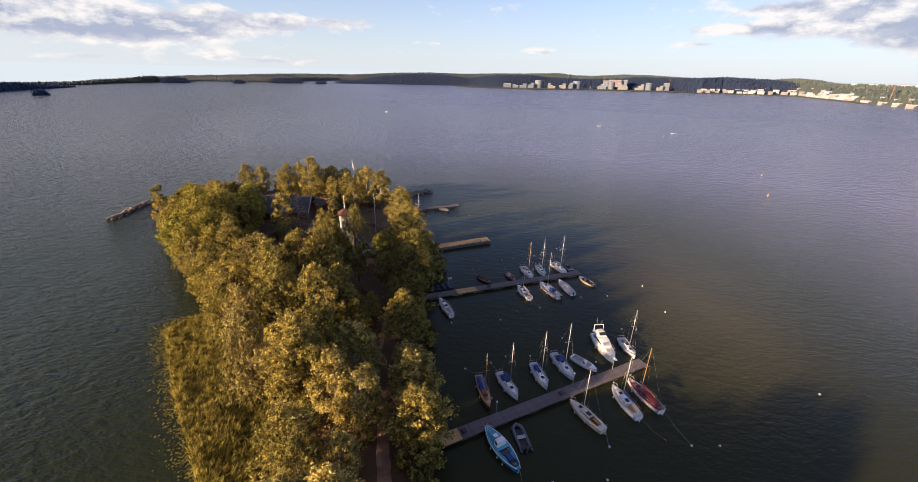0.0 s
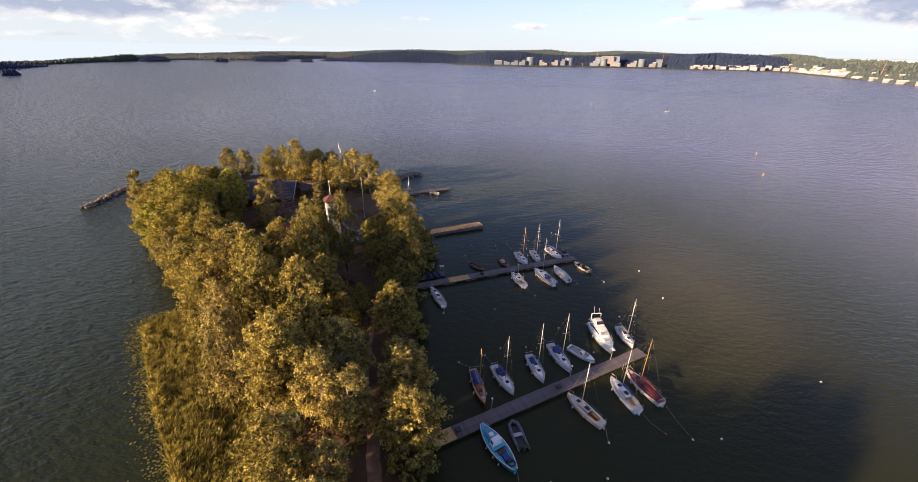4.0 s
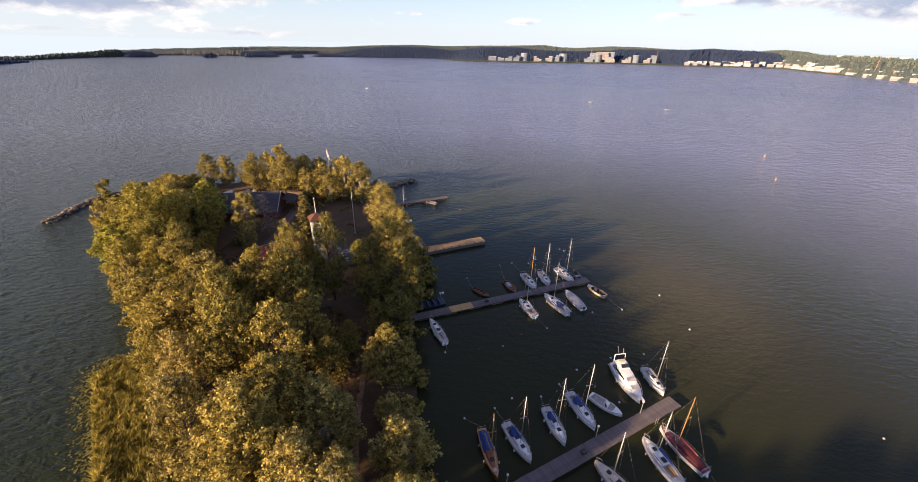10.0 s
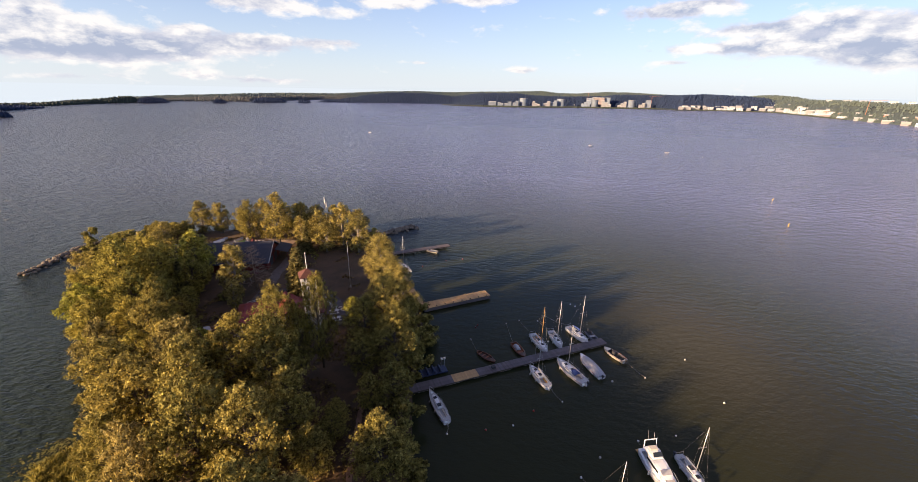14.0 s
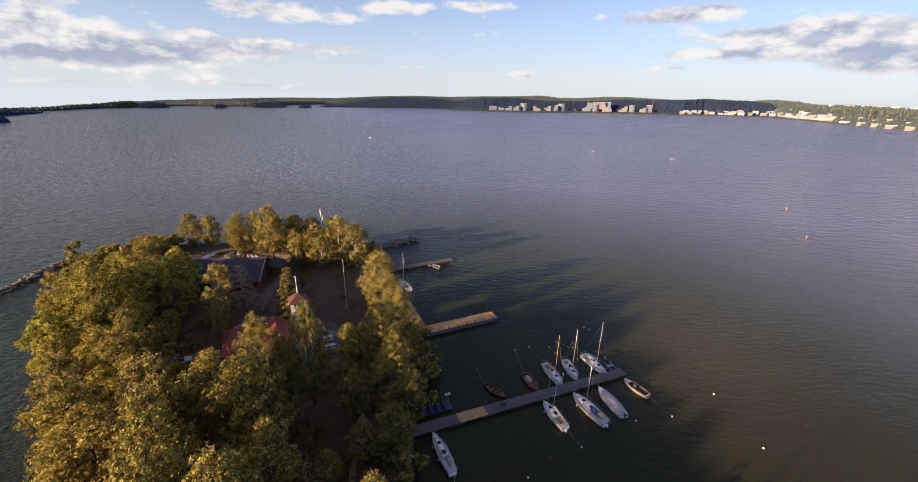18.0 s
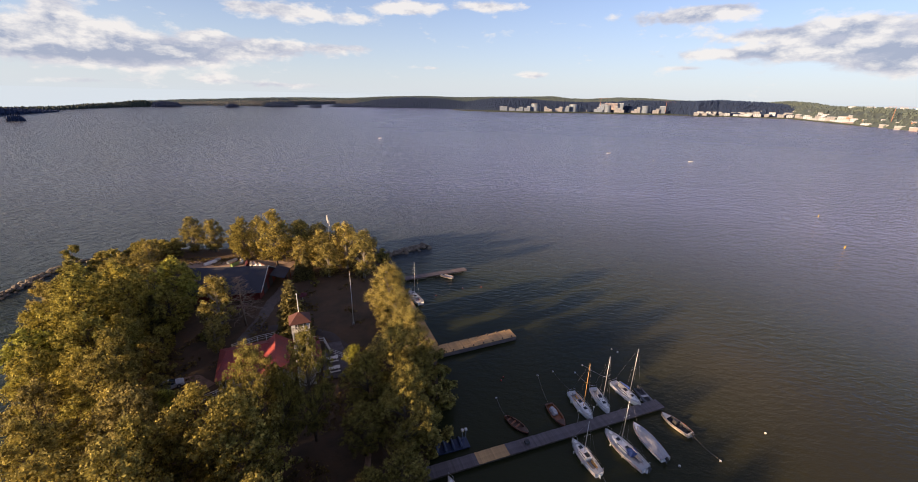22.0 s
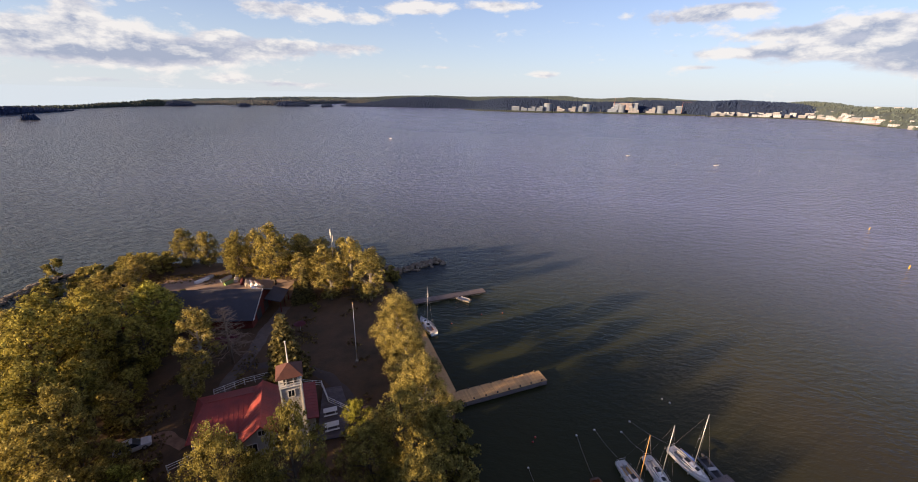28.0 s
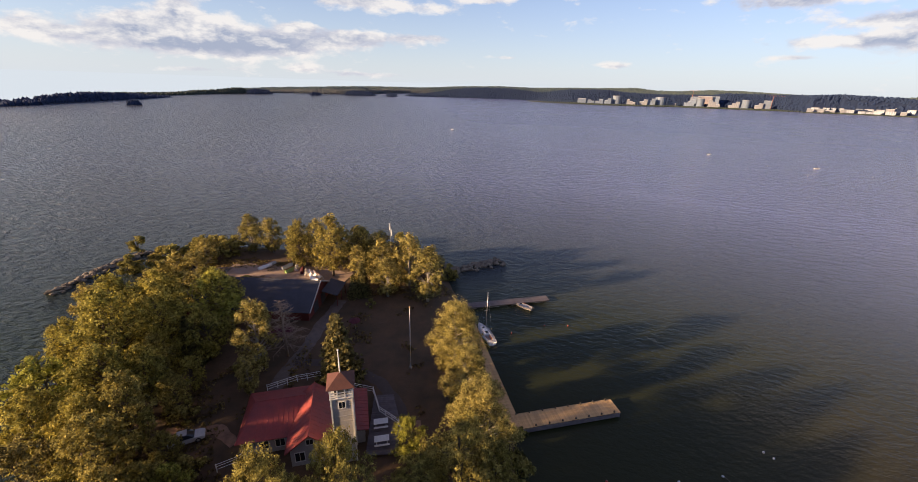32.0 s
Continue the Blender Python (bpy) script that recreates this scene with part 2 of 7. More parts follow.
def water_material():
    m = bpy.data.materials.new("lake_water")
    m.use_nodes = True
    t = m.node_tree
    p = t.nodes["Principled BSDF"]
    tc = t.nodes.new("ShaderNodeTexCoord")

    def noise_of(scale, detail, stretch=(1, 1, 1), turn=0.0, rough=0.5):
        mp = t.nodes.new("ShaderNodeMapping")
        mp.inputs["Scale"].default_value, mp.inputs["Rotation"].default_value = stretch, (0, 0, turn)
        t.links.new(tc.outputs["Object"], mp.inputs[0])
        n = t.nodes.new("ShaderNodeTexNoise")
        n.inputs["Scale"].default_value, n.inputs["Detail"].default_value, n.inputs["Roughness"].default_value = scale, detail, rough
        t.links.new(mp.outputs[0], n.inputs["Vector"])
        return n.outputs["Fac"]

    def m2(op, a, b, clamp=False):
        n = t.nodes.new("ShaderNodeMath")
        n.operation, n.use_clamp = op, clamp
        for i, v in enumerate((a, b)):
            if isinstance(v, (int, float)):
                n.inputs[i].default_value = v
            else:
                t.links.new(v, n.inputs[i])
        return n.outputs[0]

    # a plume on the sheltered east side, browner than the open lake: silt plus painted cloud reflection
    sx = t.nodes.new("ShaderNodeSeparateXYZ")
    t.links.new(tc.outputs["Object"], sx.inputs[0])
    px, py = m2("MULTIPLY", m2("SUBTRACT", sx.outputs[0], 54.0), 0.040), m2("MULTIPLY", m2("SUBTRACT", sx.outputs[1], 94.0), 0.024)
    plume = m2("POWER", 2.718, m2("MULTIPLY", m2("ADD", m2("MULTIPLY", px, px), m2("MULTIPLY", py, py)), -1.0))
    silt_and_sheen = m2("MULTIPLY", plume, m2("ADD", 0.4, noise_of(0.03, 5)), True)
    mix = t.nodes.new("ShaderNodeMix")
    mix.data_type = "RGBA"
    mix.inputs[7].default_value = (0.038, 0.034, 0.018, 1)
    t.links.new(silt_and_sheen, mix.inputs[0])
    t.links.new(mix.outputs[2], p.inputs["Base Color"])
    p.inputs["IOR"].default_value = 1.333
    p.inputs["Specular IOR Level"].default_value = 0.27
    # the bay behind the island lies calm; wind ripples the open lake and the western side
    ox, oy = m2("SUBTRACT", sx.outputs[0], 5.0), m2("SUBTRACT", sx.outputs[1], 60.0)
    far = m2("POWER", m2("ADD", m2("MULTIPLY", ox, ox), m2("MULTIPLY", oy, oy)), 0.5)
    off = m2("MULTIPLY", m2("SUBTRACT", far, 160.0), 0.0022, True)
    open_east = m2("MULTIPLY", m2("MAXIMUM", m2("SUBTRACT", far, 56.0), 0.0), 0.0068, True)
    open_west = m2("MULTIPLY", m2("SUBTRACT", -28.0, sx.outputs[0]), 0.02, True)
    lee = m2("ADD", 0.055, m2("MULTIPLY", m2("MAXIMUM", open_east, m2("MULTIPLY", open_west, 0.3)), 0.94))
    lee = m2("ADD", lee, off)
    # sky reflection painted into the colour: darker to the west, brighter blue to the north-east
    sky_tint = t.nodes.new("ShaderNodeMix")
    sky_tint.data_type = "RGBA"
    sky_tint.inputs[6].default_value, sky_tint.inputs[7].default_value = (0.078, 0.086, 0.120, 1), (0.150, 0.180, 0.345, 1)
    t.links.new(m2("MULTIPLY", m2("ADD", sx.outputs[0], m2("ADD", 130.0, m2("MULTIPLY", sx.outputs[1], 0.35))), 0.0036, True), sky_tint.inputs[0])
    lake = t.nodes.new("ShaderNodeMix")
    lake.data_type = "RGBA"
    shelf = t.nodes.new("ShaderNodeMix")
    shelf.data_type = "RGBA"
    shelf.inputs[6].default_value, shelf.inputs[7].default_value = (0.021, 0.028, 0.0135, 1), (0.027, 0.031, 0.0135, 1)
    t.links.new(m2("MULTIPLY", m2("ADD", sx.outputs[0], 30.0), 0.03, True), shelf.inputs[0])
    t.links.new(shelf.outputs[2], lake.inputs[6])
    # the painted reflection comes in with distance from the island
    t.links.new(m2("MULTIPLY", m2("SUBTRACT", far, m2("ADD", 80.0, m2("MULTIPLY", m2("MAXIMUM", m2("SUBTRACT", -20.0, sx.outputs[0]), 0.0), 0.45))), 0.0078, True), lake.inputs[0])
    t.links.new(sky_tint.outputs[2], lake.inputs[7])
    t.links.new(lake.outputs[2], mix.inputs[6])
    wind = noise_of(0.02, 5, (1, 2.2, 1), 0.35)
    t.links.new(m2("ADD", m2("ADD", 0.10, m2("MULTIPLY", off, 0.12)), m2("MULTIPLY", wind, 0.06)), p.inputs["Roughness"])
    chop = m2("ADD", noise_of(0.5, 4, (1, 1.7, 1), 0.5, 0.6), m2("MULTIPLY", noise_of(1.5, 3, (1, 1.9, 1), 0.62), 0.26))
    roll = m2("MULTIPLY", m2("MULTIPLY", noise_of(0.21, 2, (1, 1.8, 1), 0.42), lee), 1.7)
    waves = m2("ADD", m2("ADD", chop, roll), m2("MULTIPLY", m2("MULTIPLY", noise_of(0.10, 2, (1, 1.8, 1), 0.42), off), 3.0))
    b = t.nodes.new("ShaderNodeBump")
    b.inputs["Strength"].default_value, b.inputs["Distance"].default_value = 0.9, 2.0
    t.links.new(m2("MULTIPLY", m2("MULTIPLY", waves, lee), m2("ADD", 0.5, m2("MULTIPLY", wind, 0.8))), b.inputs["Height"])
    t.links.new(b.outputs[0], p.inputs["Normal"])
    return m


WATER = water_material()
GROUND = mat("island_ground", (0.048, 0.034, 0.016), (0.120, 0.068, 0.034), 0.9, 0.22, 8, 0.6, 3)
PATH_EARTH = mat("path_earth", (0.36, 0.215, 0.135), (0.15, 0.086, 0.052), 0.95, 0.8, 8, 0.4, 6)
DARK_PATH = mat("path_dark_gravel", (0.085, 0.064, 0.055), (0.06, 0.045, 0.04), 0.9, 1.0, 8, 0.3, 12)
ASPHALT = mat("path_asphalt", (0.165, 0.128, 0.108), (0.095, 0.074, 0.062), 0.9, 1.0, 8, 0.3, 12)
GRAVEL = mat("yard_gravel", (0.36, 0.25, 0.18), (0.26, 0.18, 0.13), 0.95, 0.7, 8, 0.4, 9)
ROCK = mat("breakwater_rock", (0.23, 0.185, 0.135), (0.11, 0.088, 0.066), 0.9, 1.4, 7, 0.7, 6, per=0.3)
WOOD_GREY = mat("weathered_planks", (0.155, 0.132, 0.138), (0.092, 0.078, 0.084), 0.85, 1.1, 8, 0.4, 14, per=0.16)
WOOD_TAN = mat("tan_planks", (0.60, 0.38, 0.175), (0.44, 0.265, 0.115), 0.8, 2.0, 6, 0.4, 14, per=0.14)
CONCRETE = mat("concrete", (0.36, 0.32, 0.27), (0.25, 0.22, 0.19), 0.9, 1.5, 7, 0.3, 12)
PILE = mat("timber_piles", (0.10, 0.08, 0.06), (0.06, 0.05, 0.04), 0.9, 4, 5, 0.4, 16)
BARK = mat("tree_bark", (0.11, 0.085, 0.06), (0.06, 0.048, 0.035), 0.95, 3, 6, 0.8, 10)
BIRCH_BARK = mat("birch_bark", (0.40, 0.36, 0.30), (0.12, 0.10, 0.085), 0.8, 2.2, 6, 0.3, 12, stretch=(1, 1, 4))
DEADWOOD = mat("dead_wood", (0.36, 0.26, 0.19), (0.25, 0.18, 0.13), 0.9, 3, 6, 0.4, 12)
ALDER_LEAF = foliage("alder_leaf", (0.146, 0.135, 0.033), (0.381, 0.325, 0.089), (0.332, 0.258, 0.070))
BIRCH_LEAF = foliage("birch_leaf", (0.214, 0.188, 0.052), (0.449, 0.376, 0.125), (0.385, 0.307, 0.094))
GREEN_LEAF = foliage("maple_leaf", (0.178, 0.2, 0.031), (0.421, 0.41, 0.078), (0.346, 0.293, 0.067))
OAK_LEAF = foliage("oak_leaf", (0.174, 0.166, 0.036), (0.438, 0.383, 0.085), (0.370, 0.291, 0.067))
WILLOW_LEAF = foliage("willow_leaf", (0.191, 0.164, 0.054), (0.417, 0.348, 0.124), (0.362, 0.282, 0.097))
SPRUCE_LEAF = foliage("spruce_needle", (0.141, 0.135, 0.046), (0.215, 0.184, 0.064), (0.207, 0.156, 0.061))
SHRUB_LEAF = foliage("shrub_leaf", (0.150, 0.148, 0.036), (0.362, 0.312, 0.090), (0.299, 0.236, 0.068))
REED = foliage("reed_blade", (0.215, 0.190, 0.045), (0.43, 0.36, 0.092), (0.38, 0.30, 0.075))
GRASS = foliage("dry_grass", (0.085, 0.075, 0.022), (0.20, 0.155, 0.055), (0.20, 0.13, 0.05))
LILY = foliage("lily_pad", (0.14, 0.14, 0.04), (0.22, 0.20, 0.06), (0.2, 0.17, 0.05))
# distance haze painted in as blue on the far spruce and mixed forest
FAR_DARK = mat("far_spruce_forest_hazed", (0.009, 0.022, 0.068), (0.013, 0.028, 0.068), 0.95, 0.03, 8)
FAR_OLIVE = mat("far_mixed_forest_hazed", (0.076, 0.098, 0.084), (0.045, 0.068, 0.085), 0.95, 0.02, 8)
# added sheet's colour: it glows like the low sky, no land of its own
FAR_SKY_GLOW = mat("far_sky_glow", (0.02, 0.02, 0.02), (0.02, 0.02, 0.02), 1.0, 0.002, 2)
FAR_SKY_GLOW.node_tree.nodes["Principled BSDF"].inputs["Emission Color"].default_value = (0.262, 0.285, 0.31, 1)
FAR_SKY_GLOW.node_tree.nodes["Principled BSDF"].inputs["Specular IOR Level"].default_value = 0.0
FAR_SKY_GLOW.node_tree.nodes["Principled BSDF"].inputs["Emission Strength"].default_value = 1.0
# the autumn forest's second tone carries painted blue haze too
FAR_AUTUMN = mat("far_autumn_forest_hazed", (0.112, 0.106, 0.098), (0.052, 0.072, 0.085), 0.95, 0.02, 8)
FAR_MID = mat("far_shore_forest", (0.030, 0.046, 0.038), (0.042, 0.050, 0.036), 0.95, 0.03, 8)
WHITE = mat("white_gelcoat", (0.86, 0.855, 0.85), (0.79, 0.785, 0.78), 0.35, 1.5, 4, coat=0.3)
CREAM = mat("cream_gelcoat", (0.66, 0.60, 0.50), (0.56, 0.50, 0.42), 0.4, 1.5, 4)
DECK_GREY = mat("deck_nonslip", (0.52, 0.51, 0.50), (0.42, 0.41, 0.41), 0.7, 2.5, 5)
BLUE_CLOTH = mat("blue_canvas", (0.035, 0.075, 0.26), (0.025, 0.05, 0.18), 0.85, 3, 5, 0.4, 9)
NAVY = mat("dark_blue_plastic", (0.02, 0.035, 0.10), (0.03, 0.04, 0.07), 0.6, 3, 4)
RED_CLOTH = mat("dark_red_canvas", (0.095, 0.012, 0.022), (0.065, 0.009, 0.016), 0.85, 3, 5, 0.4, 9)
RED_HULL = mat("dark_red_gelcoat", (0.17, 0.020, 0.030), (0.12, 0.015, 0.022), 0.4, 2, 4, coat=0.2)
GREY_CLOTH = mat("pale_grey_canvas", (0.44, 0.43, 0.44), (0.34, 0.33, 0.35), 0.85, 3, 5, 0.4, 9)
TURQ = mat("turquoise_paint", (0.08, 0.37, 0.52), (0.06, 0.28, 0.42), 0.45, 2, 5)
GREEN_PAINT = mat("faded_green_paint", (0.30, 0.44, 0.16), (0.22, 0.34, 0.12), 0.5, 2, 5)
MAHOG = mat("varnished_mahogany", (0.30, 0.10, 0.035), (0.20, 0.065, 0.025), 0.35, 2, 6, stretch=(5, 1, 5), coat=0.4)
DARK_WOOD = mat("tarred_brown_wood", (0.10, 0.048, 0.030), (0.06, 0.03, 0.02), 0.55, 2, 6, stretch=(5, 1, 5))
PINE = mat("varnished_pine", (0.52, 0.30, 0.09), (0.40, 0.22, 0.06), 0.4, 2, 5, coat=0.3)
DARK = mat("dark_rubber", (0.030, 0.030, 0.034), (0.05, 0.05, 0.055), 0.7, 4, 4)
GREY_RUBBER = mat("grey_rubber", (0.13, 0.13, 0.15), (0.09, 0.09, 0.11), 0.7, 3, 4)
GLASS = mat("tinted_window", (0.02, 0.025, 0.03), (0.03, 0.035, 0.04), 0.08, 2, 2)
ALU = mat("aluminium", (0.62, 0.61, 0.60), (0.52, 0.51, 0.50), 0.4, 3, 4, metal=0.7)
STEEL = mat("steel_wire", (0.42, 0.42, 0.42), (0.32, 0.32, 0.32), 0.45, 6, 3, metal=0.6)
ROPE = mat("mooring_rope", (0.40, 0.36, 0.30), (0.28, 0.25, 0.2), 0.95, 8, 3)
BUOY_WHITE = mat("white_buoy", (0.78, 0.75, 0.70), (0.62, 0.58, 0.52), 0.5, 4, 4)
BUOY_RED = mat("red_buoy", (0.50, 0.05, 0.03), (0.36, 0.04, 0.03), 0.5, 4, 4)
BUOY_YELLOW = mat("yellow_buoy", (0.80, 0.50, 0.03), (0.65, 0.40, 0.03), 0.5, 4, 4)
# sun patches and tree shade are mottled into the red roof colour
RED_ROOF = mat("red_sheet_metal", (0.30, 0.046, 0.038), (0.165, 0.032, 0.030), 0.55, 0.55, 9, 0.3, 3)
BROWN_ROOF = mat("brown_shingles", (0.11, 0.038, 0.028), (0.068, 0.025, 0.020), 0.8, 1.5, 7, 0.4, 12)
DARK_ROOF = mat("dark_felt_roof", (0.055, 0.055, 0.07), (0.038, 0.038, 0.048), 0.75, 0.6, 8, 0.3, 8)
RED_WALL = mat("red_painted_boards", (0.17, 0.03, 0.022), (0.12, 0.025, 0.018), 0.85, 2, 6, 0.3, 10, stretch=(6, 6, 1))
PALE_WALL = mat("pale_painted_boards", (0.47, 0.44, 0.41), (0.37, 0.345, 0.32), 0.8, 2, 6, 0.3, 10, stretch=(6, 6, 1))
WHITE_PAINT = mat("white_paint", (0.78, 0.76, 0.72), (0.66, 0.64, 0.6), 0.6, 3, 5)
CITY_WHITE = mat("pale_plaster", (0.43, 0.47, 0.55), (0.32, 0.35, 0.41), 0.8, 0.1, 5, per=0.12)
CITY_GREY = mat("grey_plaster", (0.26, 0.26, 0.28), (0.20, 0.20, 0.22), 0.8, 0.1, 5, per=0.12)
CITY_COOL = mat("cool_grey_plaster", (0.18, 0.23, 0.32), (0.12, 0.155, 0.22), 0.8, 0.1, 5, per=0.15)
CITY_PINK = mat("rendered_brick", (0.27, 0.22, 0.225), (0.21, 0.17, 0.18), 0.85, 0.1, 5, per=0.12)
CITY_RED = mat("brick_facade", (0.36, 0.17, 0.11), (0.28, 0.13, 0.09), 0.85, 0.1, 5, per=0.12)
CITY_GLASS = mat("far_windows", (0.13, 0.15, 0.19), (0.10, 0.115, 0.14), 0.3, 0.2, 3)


# ---- mesh helpers ----
def mesh_of(name, verts, faces, material=None, smooth=False):
    me = bpy.data.meshes.new(name)
    me.from_pydata([tuple(v) for v in verts], [], [tuple(f) for f in faces])
    me.update()
    if material:
        me.materials.append(material)
    if smooth:
        me.polygons.foreach_set("use_smooth", [True] * len(me.polygons))
    return me


def part(name, bm, material, parent=None, label="", smooth=False):
    """Links a bmesh, a mesh or (verts, faces) as one mesh object under a thing or part."""
    if isinstance(bm, bpy.types.Mesh):
        me = bm
    elif isinstance(bm, tuple):
        me = mesh_of(name, bm[0], bm[1], material, smooth)
    else:
        me = bpy.data.meshes.new(name)
        bm.to_mesh(me)
        bm.free()
        me.materials.append(material)
        if smooth:
            me.polygons.foreach_set("use_smooth", [True] * len(me.polygons))
    ob = new(name, me)
    ob.parent = parent
    if label:
        ob["label"] = label
    return ob


def thing(name, m, label, category, group="", kind=""):
    ob = new(name)
    ob.empty_display_size = 0.3
    ob.matrix_basis = m
    return tagged(ob, label, category, group, kind)


def box(bm, x0, x1, y0, y1, z0, z1, m=None):
    vs = [bm.verts.new(m @ Vector(v) if m else v) for v in ((x0, y0, z0), (x1, y0, z0), (x1, y1, z0), (x0, y1, z0), (x0, y0, z1), (x1, y0, z1), (x1, y1, z1), (x0, y1, z1))]
    for f in ((3, 2, 1, 0), (4, 5, 6, 7), (0, 1, 5, 4), (1, 2, 6, 5), (2, 3, 7, 6), (3, 0, 4, 7)):
        bm.faces.new([vs[i] for i in f])
    return bm


def boxes(*some):
    bm = bmesh.new()
    for b in some:
        box(bm, *b)
    return bm


def bevelled(bm, w):
    bmesh.ops.bevel(bm, geom=list(bm.edges), offset=w, segments=1, affect="EDGES")
    return bm


def tube(points, radii, sides=6, caps=True):
    """Verts and faces of a tube along points."""
    vs, fs = [], []
    pts = [Vector(p) for p in points]
    for i, p in enumerate(pts):
        d = (pts[min(i + 1, len(pts) - 1)] - pts[max(i - 1, 0)]).normalized()
        a = d.cross(Vector((0, 0, 1)) if abs(d.z) < 0.9 else Vector((1, 0, 0))).normalized()
        b = d.cross(a)
        r = radii[i] if isinstance(radii, (list, tuple)) else radii
        for k in range(sides):
            t = 2 * math.pi * k / sides
            vs.append(p + (a * math.cos(t) + b * math.sin(t)) * r)
    for i in range(len(pts) - 1):
        for k in range(sides):
            fs.append((i * sides + k, i * sides + (k + 1) % sides, (i + 1) * sides + (k + 1) % sides, (i + 1) * sides + k))
    if caps:
        fs.append(tuple(range(sides))[::-1])
        fs.append(tuple(range((len(pts) - 1) * sides, len(pts) * sides)))
    return vs, fs


def merged(*some):
    vs, fs = [], []
    for v, f in some:
        n = len(vs)
        vs += list(v)
        fs += [tuple(i + n for i in x) for x in f]
    return vs, fs


def ball(r, center=(0, 0, 0), squash=1.0, rings=6, sides=10):
    vs, fs = [], []
    for i in range(rings + 1):
        a = math.pi * i / rings
        for k in range(sides):
            t = 2 * math.pi * k / sides
            vs.append((center[0] + r * math.sin(a) * math.cos(t), center[1] + r * math.sin(a) * math.sin(t), center[2] + r * math.cos(a) * squash))
    for i in range(rings):
        for k in range(sides):
            fs.append((i * sides + k, (i + 1) * sides + k, (i + 1) * sides + (k + 1) % sides, i * sides + (k + 1) % sides))
    return vs, fs


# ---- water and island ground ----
tagged(part("water", ([(-4800, -4800, 0), (4800, -4800, 0), (4800, 4800, 0), (-4800, 4800, 0)], [(0, 1, 2, 3)]), WATER), "calm rippled lake water, silty brown on the sheltered side, sky blue painted in far out", "water", kind="structure")

ISLAND = [(-2, 2), (-1, 20), (-2, 36), (-4, 46), (-5, 60), (-6.5, 76), (-5.5, 92), (-6.5, 105), (-12, 120), (-18, 132), (-22, 142), (-28, 155), (-38, 165), (-52, 166), (-70, 160), (-92, 156), (-98, 148), (-88, 136), (-88, 122), (-84, 108), (-72, 96), (-62, 84), (-56, 74), (-45, 66), (-34, 52), (-26, 40), (-22, 26), (-20, 2)]
LAND = 2.0


def inside(x, y):
    """Signed distance to the shore: positive on land."""
    best, within = 1e9, False
    for (ax, ay), (bx, by) in zip(ISLAND, ISLAND[1:] + ISLAND[:1]):
        dx, dy = bx - ax, by - ay
        t = max(0, min(1, ((x - ax) * dx + (y - ay) * dy) / (dx * dx + dy * dy)))
        best = min(best, math.hypot(x - ax - t * dx, y - ay - t * dy))
        if (ay > y) != (by > y) and x < ax + (y - ay) / (by - ay) * dx:
            within = not within
    return best if within else -best


def ground_z(x, y):
    d = inside(x, y)
    s = max(0.0, min(1.0, (d + 1.5) / 6.5))
    return -0.7 + (LAND + 0.7) * s * s * (3 - 2 * s) + (0.18 * noise.noise((x * 0.12, y * 0.12, 3)) if d > 4 else 0)


def island():
    x0, x1, y0, y1, step = -104, 4, -2, 172, 2.0
    nx, ny = int((x1 - x0) / step) + 1, int((y1 - y0) / step) + 1
    vs = [(x0 + i * step, y0 + j * step, ground_z(x0 + i * step, y0 + j * step)) for j in range(ny) for i in range(nx)]
    fs = []
    for j in range(ny - 1):
        for i in range(nx - 1):
            q = (j * nx + i, j * nx + i + 1, (j + 1) * nx + i + 1, (j + 1) * nx + i)
            if max(vs[k][2] for k in q) > -0.69:
                fs.append(q)
    tagged(part("ground", (vs, fs), GROUND, smooth=True), "low wooded island of earth and dry grass", "ground", kind="structure")


def ribbon(name, points, width, material, label, lift=0.06):
    """A path laid on the ground along points."""
    pts = []
    for (ax, ay), (bx, by) in zip(points, points[1:]):
        n = max(2, int(math.hypot(bx - ax, by - ay) / 0.7))
        pts += [(ax + (bx - ax) * i / n, ay + (by - ay) * i / n) for i in range(n)]
    pts.append(points[-1])
    vs, fs = [], []
    for i, (x, y) in enumerate(pts):
        ax, ay = pts[max(i - 1, 0)]
        bx, by = pts[min(i + 1, len(pts) - 1)]
        l = math.hypot(bx - ax, by - ay)
        nx, ny = -(by - ay) / l, (bx - ax) / l
        for s in (-1, -0.5, 0, 0.5, 1):
            w = width / 2 * s * (1 + 0.30 * noise.noise((x * 0.3, y * 0.3, s)) + 0.25 * noise.noise((x * 1.1, y * 1.1, s + 7)))
            vs.append((x + nx * w, y + ny * w, ground_z(x + nx * w, y + ny * w) + lift - 0.12 * (abs(s) == 1)))
        if i:
            fs += [(5 * i - 5 + k, 5 * i - 4 + k, 5 * i + 1 + k, 5 * i + k) for k in range(4)]
    return tagged(part(name, (vs, fs), material, smooth=True), label, "path", kind="structure")


island()
ribbon("footpath_earth", [(-9, 10), (-7.5, 28), (-8.2, 32.5), (-9.2, 36.5), (-10, 41.8), (-11.8, 45)], 2.2, PATH_EARTH, "bare trodden earth path under the trees")
ribbon("footpath_trail", [(-11.8, 45.4), (-13, 52), (-14, 64), (-15, 78), (-17, 90), (-21, 101)], 1.1, PATH_EARTH, "narrow earth trail under the trees")
